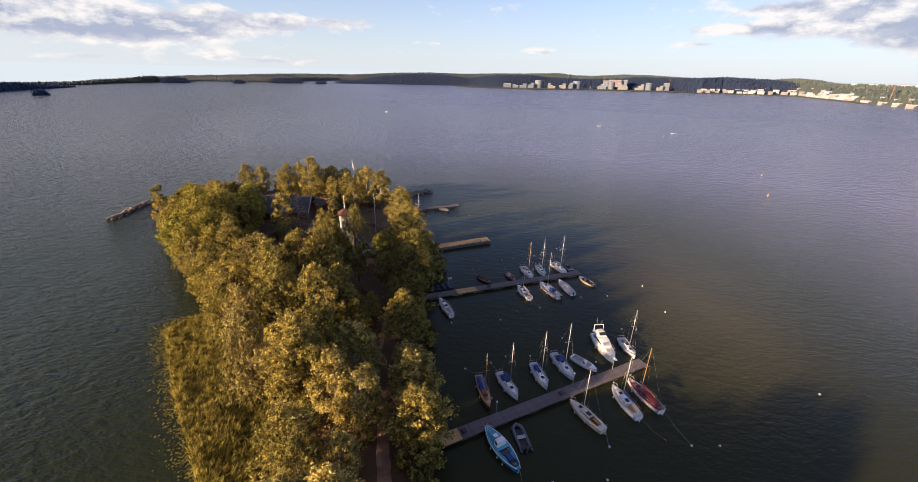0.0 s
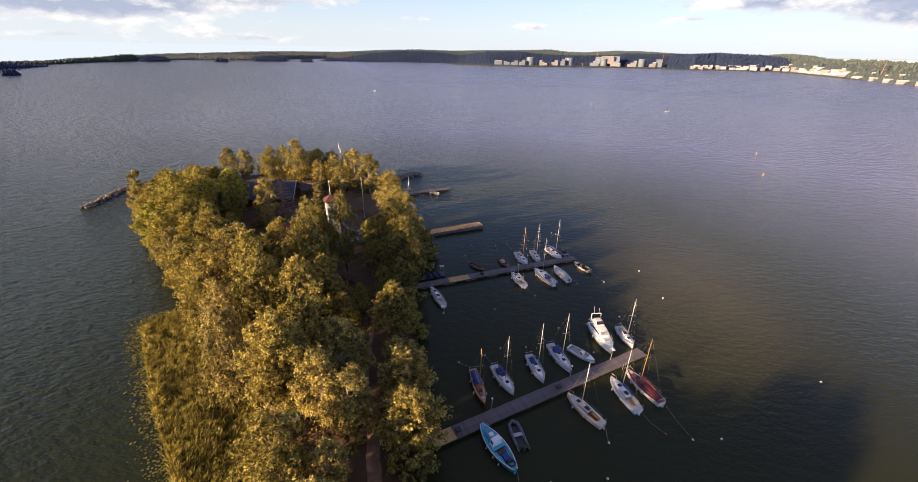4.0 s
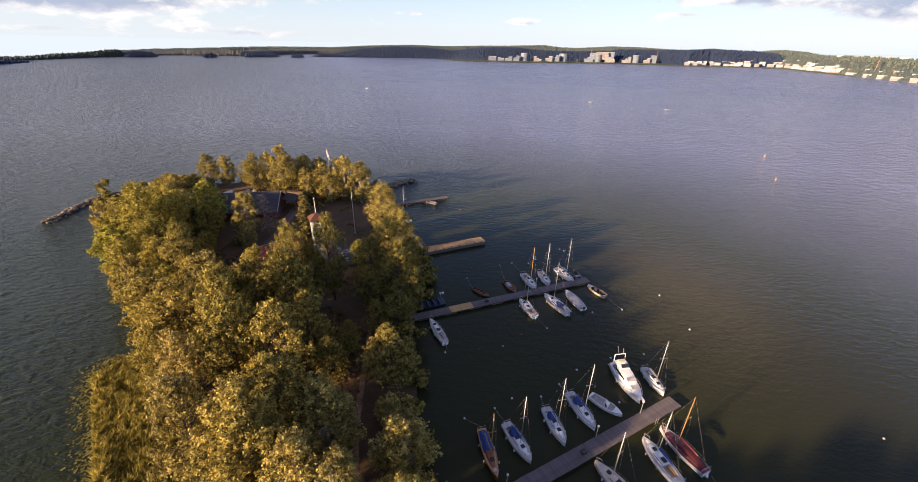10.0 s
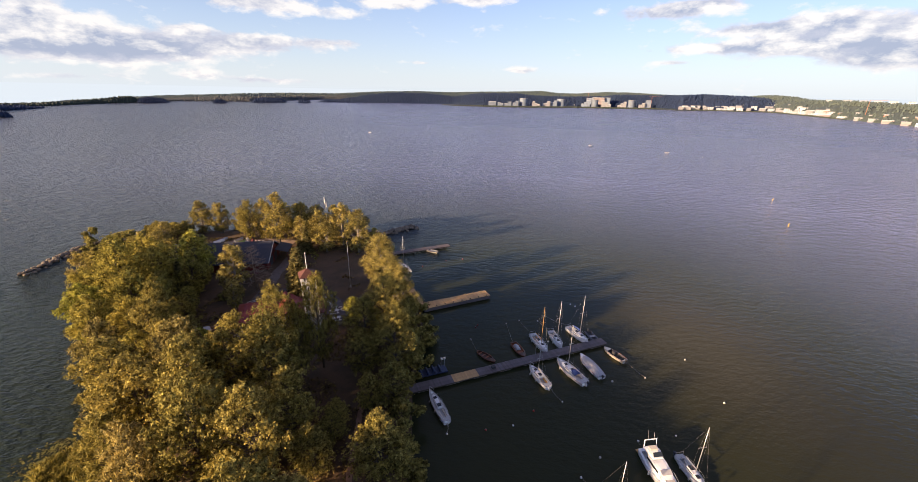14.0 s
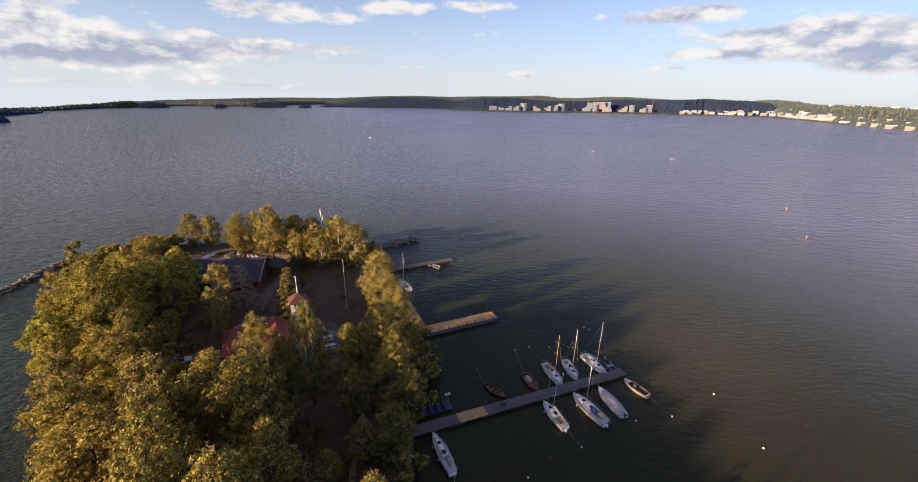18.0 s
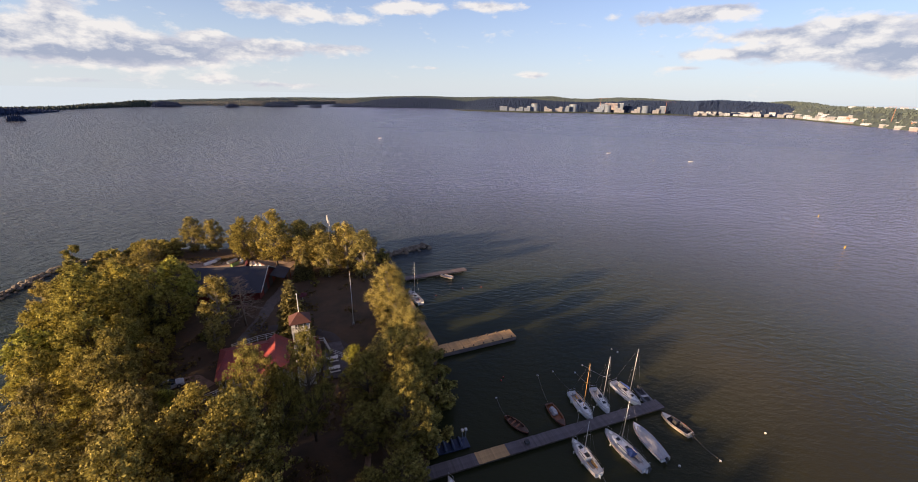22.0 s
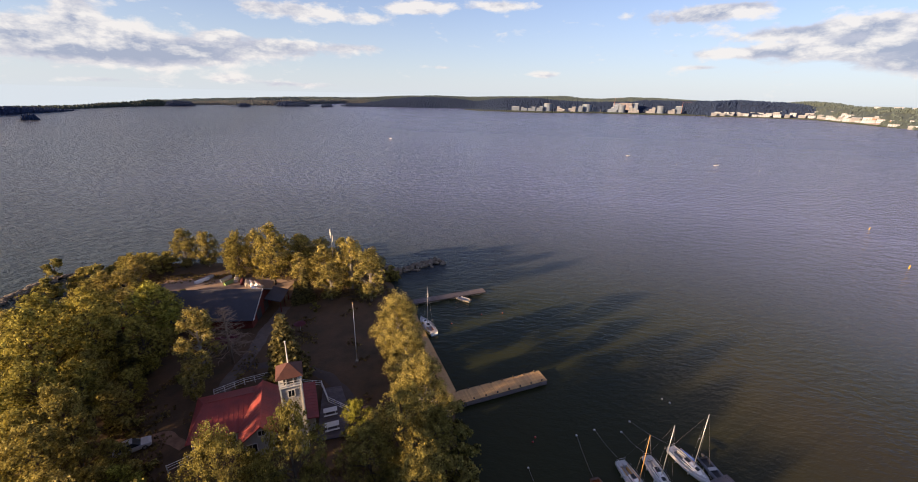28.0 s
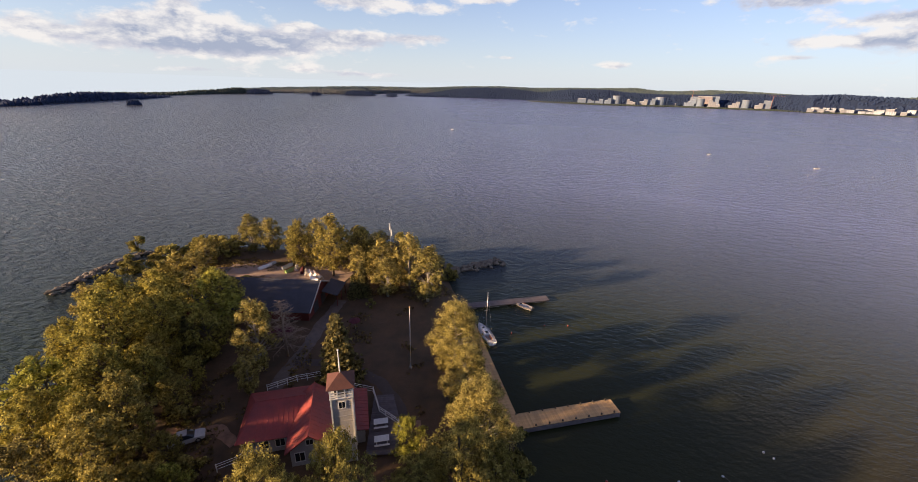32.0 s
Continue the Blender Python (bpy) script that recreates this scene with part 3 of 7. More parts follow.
ribbon("footpath_asphalt", [(-42, 96.5), (-44.7, 101.4), (-45.6, 107), (-45.6, 113.8), (-46.6, 120.5), (-47, 131)], 3.4, ASPHALT, "worn grey path up to the boat hall")
ribbon("footpath_lawn", [(-45.5, 109), (-38, 111), (-29, 107.5), (-24.5, 103), (-20.6, 96)], 2.6, DARK_PATH, "worn grey path across the lawn")
ribbon("footpath_west", [(-55, 92), (-51.5, 92.6), (-48, 94), (-44, 92)], 2.2, PATH_EARTH, "sandy parking patch beside the clubhouse")
ribbon("yard", [(-82, 139), (-70, 140.5), (-60, 141.5), (-50, 141)], 8.5, GRAVEL, "flat brown gravel boat yard", 0.1)


# ---- trees ----
def leaf_cloud(rng, centers, radii, per_clump, size, droop=0.0, flat=0.75):
    """Diamond leaves set thickly over the shells of many clumps."""
    n = len(centers)
    c = np.repeat(np.array(centers), per_clump, 0)
    r = np.repeat(np.array(radii), per_clump)[:, None]
    d = rng.normal(size=(n * per_clump, 3))
    d /= np.linalg.norm(d, axis=1, keepdims=True)
    q = rng.uniform(0.4, 1.08, (len(d), 1))
    p = c + d * r * q * np.array([1, 1, flat])
    p[:, 2] -= droop * rng.uniform(0, 1, len(p)) * r[:, 0]
    # leaves face outward and up, loosely
    nrm = d + rng.normal(size=d.shape) * 0.7 + np.array([0, 0, 0.2])
    nrm /= np.linalg.norm(nrm, axis=1, keepdims=True)
    a = np.cross(nrm, rng.normal(size=d.shape))
    a /= np.linalg.norm(a, axis=1, keepdims=True) + 1e-9
    b = np.cross(nrm, a)
    s = (size * rng.uniform(0.6, 1.35, (len(d), 1))) * 0.5
    vs = np.stack([p + a * s * 1.25, p + b * s * 0.8, p - a * s * 1.25, p - b * s * 0.8], 1).reshape(-1, 3)
    k = np.arange(len(d))[:, None] * 4
    return vs, np.hstack([k, k + 1, k + 2, k + 3])


def fast_mesh(name, vs, fs, material):
    me = bpy.data.meshes.new(name)
    me.vertices.add(len(vs))
    me.vertices.foreach_set("co", np.asarray(vs, dtype=np.float32).ravel())
    n = len(fs)
    me.loops.add(n * 4)
    me.loops.foreach_set("vertex_index", np.asarray(fs, dtype=np.int32).ravel())
    me.polygons.add(n)
    me.polygons.foreach_set("loop_start", np.arange(n, dtype=np.int32) * 4)
    me.materials.append(material)
    me.update(calc_edges=True)
    return me


def limb_tubes(rng, height, base_r, targets):
    """A tapered trunk with a slight bend, and limbs towards some clumps."""
    bend = rng.uniform(-0.04, 0.04, 2) * height
    path = [(bend[0] * (t * t), bend[1] * (t * t), height * t) for t in (0, 0.15, 0.35, 0.55, 0.75, 0.93)]
    out = [tube([(x, y, z - (0.5 if z == 0 else 0)) for x, y, z in path], [base_r * (1 - 0.9 * t) for t in (0, 0.15, 0.35, 0.55, 0.75, 0.93)], 7)]
    for c in targets:
        t = max(0.12, min(0.85, c[2] / height - 0.12 - 0.1 * rng.random()))
        root = Vector((bend[0] * t * t, bend[1] * t * t, height * t))
        tip = Vector(c)
        mid = root.lerp(tip, 0.5) + Vector((0, 0, 0.25))
        r = base_r * (1 - 0.85 * t) * 0.36
        out.append(tube([root, mid, tip], [r, r * 0.6, r * 0.2], 5, False))
    return merged(*out)


def crown_broad(seed, h, r, start, lobes, material, size=0.4, per=46, clump_r=0.85, peak=0.5, droop=0.2, flat=0.8, each=26, ragged=0.35):
    """A crown of several limbs' lobes, each hung with ragged clumps of leaves, with gaps between them."""
    rng = np.random.default_rng(seed)
    cs, rs, ends = [], [], []
    turn = rng.uniform(0, 6.28)
    for i in range(lobes):
        v = (i + 0.5) / lobes + rng.uniform(-0.06, 0.06)
        z = h * (start + (0.93 - start) * min(1.0, max(0.05, v)))
        wide = (1 - abs((v - peak) / (1 - peak if v > peak else peak)) ** (2.1 if v > peak else 2.2) * 0.9) ** 0.75 if 0 <= v <= 1 else 0.3
        lr = r * (0.22 + 0.24 * rng.random()) * (0.6 + 0.4 * wide)
        off = max(0.0, r * wide - lr * 0.75) * rng.uniform(0.7, 1.12)
        ang = turn + i * 2.39996 + rng.uniform(-0.4, 0.4)
        c = np.array([off * math.cos(ang), off * math.sin(ang), z])
        ends.append(tuple(c))
        n = int(each * (lr / (0.40 * r)) ** 1.5) + 6
        d = rng.normal(size=(n, 3))
        d[:, 2] = d[:, 2] * 0.9 + 0.25
        d /= np.linalg.norm(d, axis=1, keepdims=True)
        reach = lr * (1 - ragged * rng.random((n, 1)) ** 1.5 + 0.22 * (rng.random((n, 1)) > 0.85))
        p = c + d * reach * np.array([1, 1, 1.15])
        p[:, 2] = np.clip(p[:, 2], h * 0.04, h * 1.0 - 0.2)
        for q in p:
            cs.append(tuple(q))
            rs.append(clump_r * rng.uniform(0.45, 1.25))
    vs, fs = leaf_cloud(rng, cs, rs, per, size, droop, flat)
    return fast_mesh("crown", vs, fs, material), limb_tubes(rng, h * 0.9, 0.016 * h + 0.05, ends + cs[::9])


def crown_spruce(seed, h, r, material, tiers=17):
    rng = np.random.default_rng(seed)
    cs, rs, ends = [], [], []
    for i in range(tiers):
        v = (i + 0.3) / tiers
        rad = r * (1 - v) ** 0.85 + 0.12
        n = max(4, int(11 * (1 - v) + 4))
        for k in range(n):
            a = 6.283 * k / n + rng.uniform(-0.25, 0.25) + i
            reach = rad * rng.uniform(0.75, 1.12)
            for s in (0.35, 0.65, 0.95):
                cs.append((reach * s * math.cos(a), reach * s * math.sin(a), h * (0.07 + 0.92 * v) - reach * s * 0.28))
                rs.append(0.28 + 0.30 * (1 - v))
            if i % 2 == 0 and k % 2 == 0:
                ends.append(cs[-1])
    vs, fs = leaf_cloud(rng, cs, rs, 16, 0.42, 0.25, 0.5)
    return fast_mesh("crown", vs, fs, material), limb_tubes(rng, h, 0.016 * h, ends)


TREES = {}


def prototype(key, name, label, made, bark):
    t = thing(name, Matrix.Translation((0, -400, -60)), label, "tree", "island trees")
    crown, wood = made
    part("trunk", wood, bark, t, smooth=True)
    if crown:
        ob = new("crown", crown)
        ob.parent = t
    TREES.setdefault(key, []).append(t)


def broad_kinds(suffix, leaf, per, count, shift):
    """The broadleaf kinds with leaves of one fineness: a size factor, a number factor, how many of each."""
    for q in range(count):
        prototype("alder" + suffix, "alder_tree", "tall broad alder with dense olive leaves, autumn lit", crown_broad(10 + q + shift, 16, 4.7, 0.12, 20, ALDER_LEAF, 0.275 * leaf, int(20 * per), 0.52, 0.40, 0.2, 1.0, 46, 0.7), BARK)
        prototype("birch" + suffix, "birch_tree", "tall birch with fine yellowing hanging leaves", crown_broad(30 + q + shift, 16, 3.4, 0.10, 20, BIRCH_LEAF, 0.24 * leaf, int(22 * per), 0.48, 0.36, 1.6, 1.4, 38, 0.7), BIRCH_BARK)
        if q < 2:
            prototype("oak" + suffix, "oak_tree", "broad tree with deep green leaves", crown_broad(90 + q + shift, 16, 4.9, 0.10, 20, OAK_LEAF, 0.26 * leaf, int(22 * per), 0.52, 0.40, 0.3, 1.1, 46, 0.7), BARK)
            prototype("maple" + suffix, "maple_tree", "round fresh green broadleaf tree", crown_broad(50 + q + shift, 14, 4.6, 0.12, 19, GREEN_LEAF, 0.275 * leaf, int(20 * per), 0.52, 0.42, 0.2, 1.0, 46, 0.7), BARK)
            prototype("willow" + suffix, "willow_tree", "pale grey-green willow with soft rounded crown", crown_broad(60 + q + shift, 15, 5.8, 0.06, 22, WILLOW_LEAF, 0.30 * leaf, int(22 * per), 0.52, 0.42, 0.6, 1.1, 46, 0.7), BARK)


broad_kinds("_fine", 0.52, 2.3, 1, 2)
broad_kinds("", 0.92, 0.92, 3, 0)
broad_kinds("_mid", 1.05, 0.72, 2, 5)
broad_kinds("_far", 1.5, 0.45, 2, 9)
prototype("spruce", "spruce_tree", "slender dark spruce with drooping branches", crown_spruce(70, 15, 2.9, SPRUCE_LEAF), BARK)
for s in range(2):
    prototype("shrub", "shore_shrub", "low dense shore shrub", crown_broad(80 + s, 5, 2.7, 0.05, 6, SHRUB_LEAF, 0.32, 40, 0.6, 0.4, 0.2, 0.8, 14), BARK)


def dead_tree():
    rng = np.random.default_rng(5)
    out = [tube([(0, 0, -0.5), (0.1, 0, 5), (0, 0.1, 12)], [0.2, 0.13, 0.03], 6)]
    for i in range(46):
        z, a = 2.5 + 9.2 * (i / 46), i * 2.4 + rng.uniform(-0.3, 0.3)
        l = 2.7 * (1 - (i / 46) ** 1.6) + 0.35
        tip = Vector((l * math.cos(a), l * math.sin(a), z - 0.1 * l + 0.3))
        out.append(tube([(0, 0, z), tip * 0.5 + Vector((0, 0, z * 0.5 + 0.1)), tip], [0.06, 0.04, 0.015], 4, False))
        for k in range(16):
            s = 0.25 + 0.045 * k
            o = Vector((tip.x * s, tip.y * s, z + (tip.z - z) * s))
            e = o + Vector((rng.uniform(-0.8, 0.8), rng.uniform(-0.8, 0.8), rng.uniform(-0.4, 0.4)))
            out.append(tube([o, e], [0.03, 0.012], 3, False))
    return merged(*out)


prototype("dead", "dead_tree", "bare dead conifer with grey twigs", (None, dead_tree()), DEADWOOD)
BASE_H = {"alder": 16, "oak": 16, "birch": 16, "maple": 14, "willow": 15, "spruce": 15, "shrub": 5, "dead": 12}

rt = random.Random(4)


def plant(kind, x, y, top, wide):
    """One tree or shrub: its place, the height of its top over the water, its width factor."""
    z = max(ground_z(x, y), 0.1) - 0.1
    s = (top - z) / BASE_H[kind]
    fine = "_fine" if 75 < y < 113 and x > (-30 if y < 90 else -21) else "_far" if y < 20 else "_mid" if x < -57 or y > 103 else ""
    src = rt.choice(TREES[kind + fine if kind + fine in TREES else kind])
    ob = copy_thing(src, Matrix.Translation((x, y, z)) @ Matrix.Rotation(rt.uniform(0, 6.28), 4, "Z"))
    flat = s * wide if kind == "shrub" else s ** 0.5 * wide
    ob.scale = (flat, flat, s)


# far shore row
plant("birch", -83, 151, 13.5, 1.3)
plant("birch", -77, 151.5, 13.5, 1.1)
plant("alder", -70, 151, 11, 0.9)
plant("alder", -64, 144, 15.5, 0.9)
plant("birch", -60.5, 146, 16.5, 1.1)
plant("alder", -51, 150, 13, 0.9)
plant("alder", -54.3, 142, 18.5, 1.05)
plant("alder", -48, 146, 14.5, 0.9)
plant("birch", -43.3, 146.5, 14.5, 1.3)
plant("birch", -41, 141, 13.5, 1.35)
plant("birch", -34.2, 141, 16.8, 1.2)
plant("alder", -38, 147, 13.5, 0.9)
plant("birch", -28, 135, 16.8, 1.35)
plant("spruce", -43, 134, 11, 0.8)
plant("birch", -37.5, 135, 12.5, 1.3)
plant("birch", -46.5, 140, 12, 1.2)
# spruces and lawn trees
plant("spruce", -35.6, 106.5, 15.2, 1.35)
plant("birch", -50, 106.5, 16.5, 1.15)
plant("dead", -47.5, 110.5, 13.5, 1.35)
plant("birch", -48, 101, 10, 0.8)
plant("birch", -17.5, 112.2, 17.2, 1.5)
plant("birch", -14.5, 104, 15, 1.3)
plant("birch", -11.5, 96, 16.5, 1.35)
plant("birch", -18, 116, 12, 1)
plant("maple", -62.7, 114, 16, 1)
plant("oak", -67, 120, 12.5, 0.95)
plant("oak", -60, 107, 13, 0.9)
# east side
plant("alder", -16.3, 85.5, 14.2, 0.95)
plant("alder", -12.5, 88, 17.5, 1.1)
plant("alder", -10, 80, 15.5, 1)
plant("alder", -15.5, 79, 11, 0.85)
plant("alder", -9.5, 72.5, 9.5, 0.95)
plant("maple", -20.5, 95, 8.5, 0.85)
plant("alder", -9, 92, 11, 0.7)
plant("alder", -13, 71, 9, 0.7)
# in front of the clubhouse
plant("alder", -23, 81.3, 20.8, 0.68)
plant("alder", -28.3, 78.1, 20.5, 0.8)
plant("maple", -44.4, 82.9, 9, 0.75)
plant("alder", -25.8, 79.3, 16.5, 0.55)
# middle
plant("alder", -27, 71, 19, 1)
plant("alder", -22.5, 65, 14.5, 0.95)
plant("alder", -33, 74, 17.5, 0.95)
plant("willow", -42, 75, 16, 0.85)
plant("alder", -42, 65, 16.5, 1.05)
plant("alder", -34, 64, 19.5, 0.95)
plant("alder", -30, 58, 19, 0.85)
plant("alder", -24, 58, 18.3, 0.95)
plant("alder", -18, 60, 10, 0.85)
plant("alder", -37, 70, 16.5, 0.9)
plant("alder", -50, 71, 15, 1)
plant("alder", -44.5, 63.5, 13, 0.85)
plant("alder", -17, 68, 7, 0.7)
plant("alder", -40, 58, 14, 0.8)
# west
plant("oak", -74, 105, 18, 1.1)
plant("oak", -69, 99, 19, 1.05)
plant("alder", -80, 107, 14, 1)
plant("willow", -58.5, 79.5, 12.5, 0.78)
plant("oak", -58, 86, 13.5, 0.9)
plant("oak", -62, 92, 15.5, 1.0)
plant("oak", -66, 105, 17.5, 1.05)
plant("oak", -73, 112, 15.5, 1.05)
plant("alder", -80, 117, 12.5, 1.05)
plant("alder", -55, 95, 9.5, 0.7)
plant("oak", -52, 79, 11, 1)
plant("oak", -57, 100, 8.5, 0.7)
plant("birch", -86, 134, 9.5, 1.3)
plant("birch", -89, 141, 9.3, 1.2)
plant("alder", -77, 127, 9, 0.9)
plant("maple", -69, 90, 14, 0.95)
plant("oak", -54, 74, 10.5, 0.9)
plant("oak", -67, 95, 13, 0.9)
plant("alder", -46, 82, 10, 0.75)
plant("oak", -77, 99, 13, 0.9)
plant("oak", -64, 85, 14, 0.9)
plant("alder", -86, 114, 9.5, 0.9)
plant("alder", -87, 126, 10, 0.9)
plant("birch", -90, 133, 9, 1.1)
plant("alder", -92, 142, 8.5, 0.9)
plant("birch", -74, 120, 12, 1.2)
plant("alder", -51.9, 82.5, 15.5, 0.9)
plant("alder", -47.5, 79, 13, 0.75)
plant("alder", -49, 87, 8.5, 0.65)
plant("alder", -55, 88.5, 15, 0.8)
plant("shrub", -51, 86, 4.5, 1.1)
# between the hall and the west shore
plant("oak", -63.6, 102, 12, 0.7)
plant("spruce", -61.6, 105.2, 12, 0.9)
plant("oak", -60, 95.9, 13, 0.8)
plant("spruce", -70.5, 110.9, 12, 0.9)
plant("spruce", -78.4, 109.9, 15, 0.9)
plant("spruce", -76.7, 103.4, 16, 1)
plant("birch", -88.1, 110.6, 12.5, 0.9)
# south end
plant("birch", -24, 47, 16.8, 1)
plant("birch", -12.4, 40, 13.5, 1.2)
plant("alder", -9.5, 59.5, 12.3, 1.1)
plant("birch", -6, 45.5, 12.3, 1.35)
plant("alder", -4.8, 38.6, 10.4, 1.25)
plant("willow", -30, 46.5, 16.5, 0.7)
plant("birch", -15, 47, 15, 1.4)
plant("alder", -20, 43, 15.5, 0.95)
plant("birch", -16.2, 41.3, 15, 1.1)
plant("birch", -18, 53, 10.5, 1.3)
plant("alder", -21, 49.5, 16.5, 0.95)
plant("alder", -22, 43.5, 17.5, 1)
plant("alder", -17, 65, 7.5, 0.8)
plant("willow", -35.5, 55.5, 15, 0.68)
plant("alder", -19, 33, 13, 0.95)
plant("birch", -13, 32, 10.5, 1)
plant("birch", -8.5, 52, 8, 0.9)
# south of the first view: the trees whose shade falls on the water
plant("alder", -5.5, 23, 11, 1)
plant("birch", -12, 25, 14, 1.3)
plant("birch", -17, 25, 12.5, 1.3)
plant("alder", -9, 18, 14.5, 1.15)
plant("alder", -16, 18, 14.5, 1.1)
plant("alder", -6, 12, 18, 1.1)
plant("alder", -13, 11, 19, 1.1)
plant("alder", -11, 4, 21, 1.1)
plant("alder", -17, 4, 19, 1)
plant("alder", -5, 5, 17, 1)
plant("alder", -17, 30, 11, 0.9)
# shrubs
plant("shrub", -106.9, 135.2, 5, 1.2)
plant("shrub", -103.6, 138.7, 4, 1)
plant("shrub", -98.8, 142, 6, 1.2)
plant("alder", -93.8, 145.5, 8, 0.8)
plant("shrub", -102.3, 141.3, 5.5, 1.2)
plant("birch", -97, 144, 5.5, 0.9)
plant("shrub", -61.1, 107.1, 5, 1.2)
plant("alder", -61.1, 112.2, 10, 0.7)
plant("shrub", -52.6, 104.9, 4.5, 1.1)
plant("shrub", -53.4, 94.1, 5, 1.1)
plant("shrub", -66.8, 119.3, 5, 1.1)
plant("shrub", -40.5, 141.4, 4.5, 1.1)
plant("shrub", -39.3, 129.4, 4, 1)
plant("spruce", -44.7, 132.8, 8, 0.8)
plant("shrub", -32, 139, 4, 1)
plant("alder", -61.6, 99.4, 12, 0.8)
plant("birch", -55.8, 115.5, 9, 0.8)
plant("shrub", -116, 146, 5.2, 1)
plant("shrub", -101, 151, 4.5, 1.1)
plant("shrub", -95, 152, 5.5, 1.2)
plant("shrub", -91, 149, 6, 1.2)
plant("shrub", -80, 155, 5, 1.1)
plant("shrub", -26, 150, 4.5, 1)
plant("shrub", -33, 158, 4, 1)
plant("shrub", -7.5, 66, 5, 1)
plant("shrub", -6.5, 54, 5, 1.2)
plant("shrub", -5, 50, 4.5, 1.1)
plant("shrub", -3.5, 34, 4.5, 1.2)
plant("shrub", -6.4, 34.5, 4.5, 0.9)
plant("shrub", -11.4, 37.5, 4.5, 0.9)
plant("shrub", -7.4, 39.5, 4.2, 0.8)
plant("shrub", -3.2, 38, 4, 0.9)
plant("shrub", -4, 29, 5, 1.2)
plant("shrub", -7.5, 70, 5, 1.1)
plant("shrub", -23.5, 34, 4, 1.0)
plant("shrub", -8, 85, 6, 1)
plant("shrub", -6.5, 89, 5, 1.2)
plant("shrub", -6, 94, 4.5, 1.2)
plant("shrub", -7.5, 99, 5, 1.2)
plant("shrub", -7, 81, 5, 1.2)
plant("shrub", -6, 62, 4.5, 1.2)
plant("shrub", -30, 87, 5, 0.8)
plant("shrub", -46, 87, 5.5, 0.9)
plant("shrub", -66, 156, 4.5, 1)
plant("shrub", -48, 160, 5, 1.2)
plant("shrub", -58, 158, 4.5, 1.1)
plant("shrub", -39, 152, 6, 1.2)
plant("shrub", -87, 147, 6.5, 1.3)
plant("shrub", -93, 145, 5.5, 1.2)
plant("shrub", -84, 128, 6, 1.2)
plant("shrub", -86, 121, 6, 1.2)
plant("shrub", -71, 132, 5, 1.2)
plant("shrub", -90, 153, 5.5, 1.2)
plant("shrub", -73, 155, 5, 1.1)
# low undergrowth and dry grass between the trees
gr = np.random.default_rng(8)
tufts = []
while len(tufts) < 7000:
    x, y = gr.uniform(-98, -3), gr.uniform(8, 164)
    if noise.noise((x * 0.11, y * 0.11, 4)) < -0.05 or inside(x, y) < 1.0 or (x > -13 and y < 62):
        continue
    if -70 < x < -48 and 117 < y < 145 or math.hypot(x + 33, y - 94) < 11 or math.hypot(x + 40, y - 94) < 7 or (-50 < x < -15 and 94 < y < 134 and noise.noise((x * 0.19, y * 0.19, 9)) < 0.16):
        continue
    tufts.append((x, y, ground_z(x, y) + 0.12))
vs, fs = leaf_cloud(gr, tufts, gr.uniform(0.3, 0.8, len(tufts)), 6, 0.3, 0.0, 0.45)
tagged(new("undergrowth", fast_mesh("undergrowth", vs, fs, GRASS)), "dry grass and low undergrowth between the trees", "grass", kind="stuff")
for some in TREES.values():
    for ob in some:
        for o in (*ob.children_recursive, ob):
            bpy.data.objects.remove(o)


# ---- far shores ----
def at(az, d):
    return d * math.sin(radians(az)), d * math.cos(radians(az))


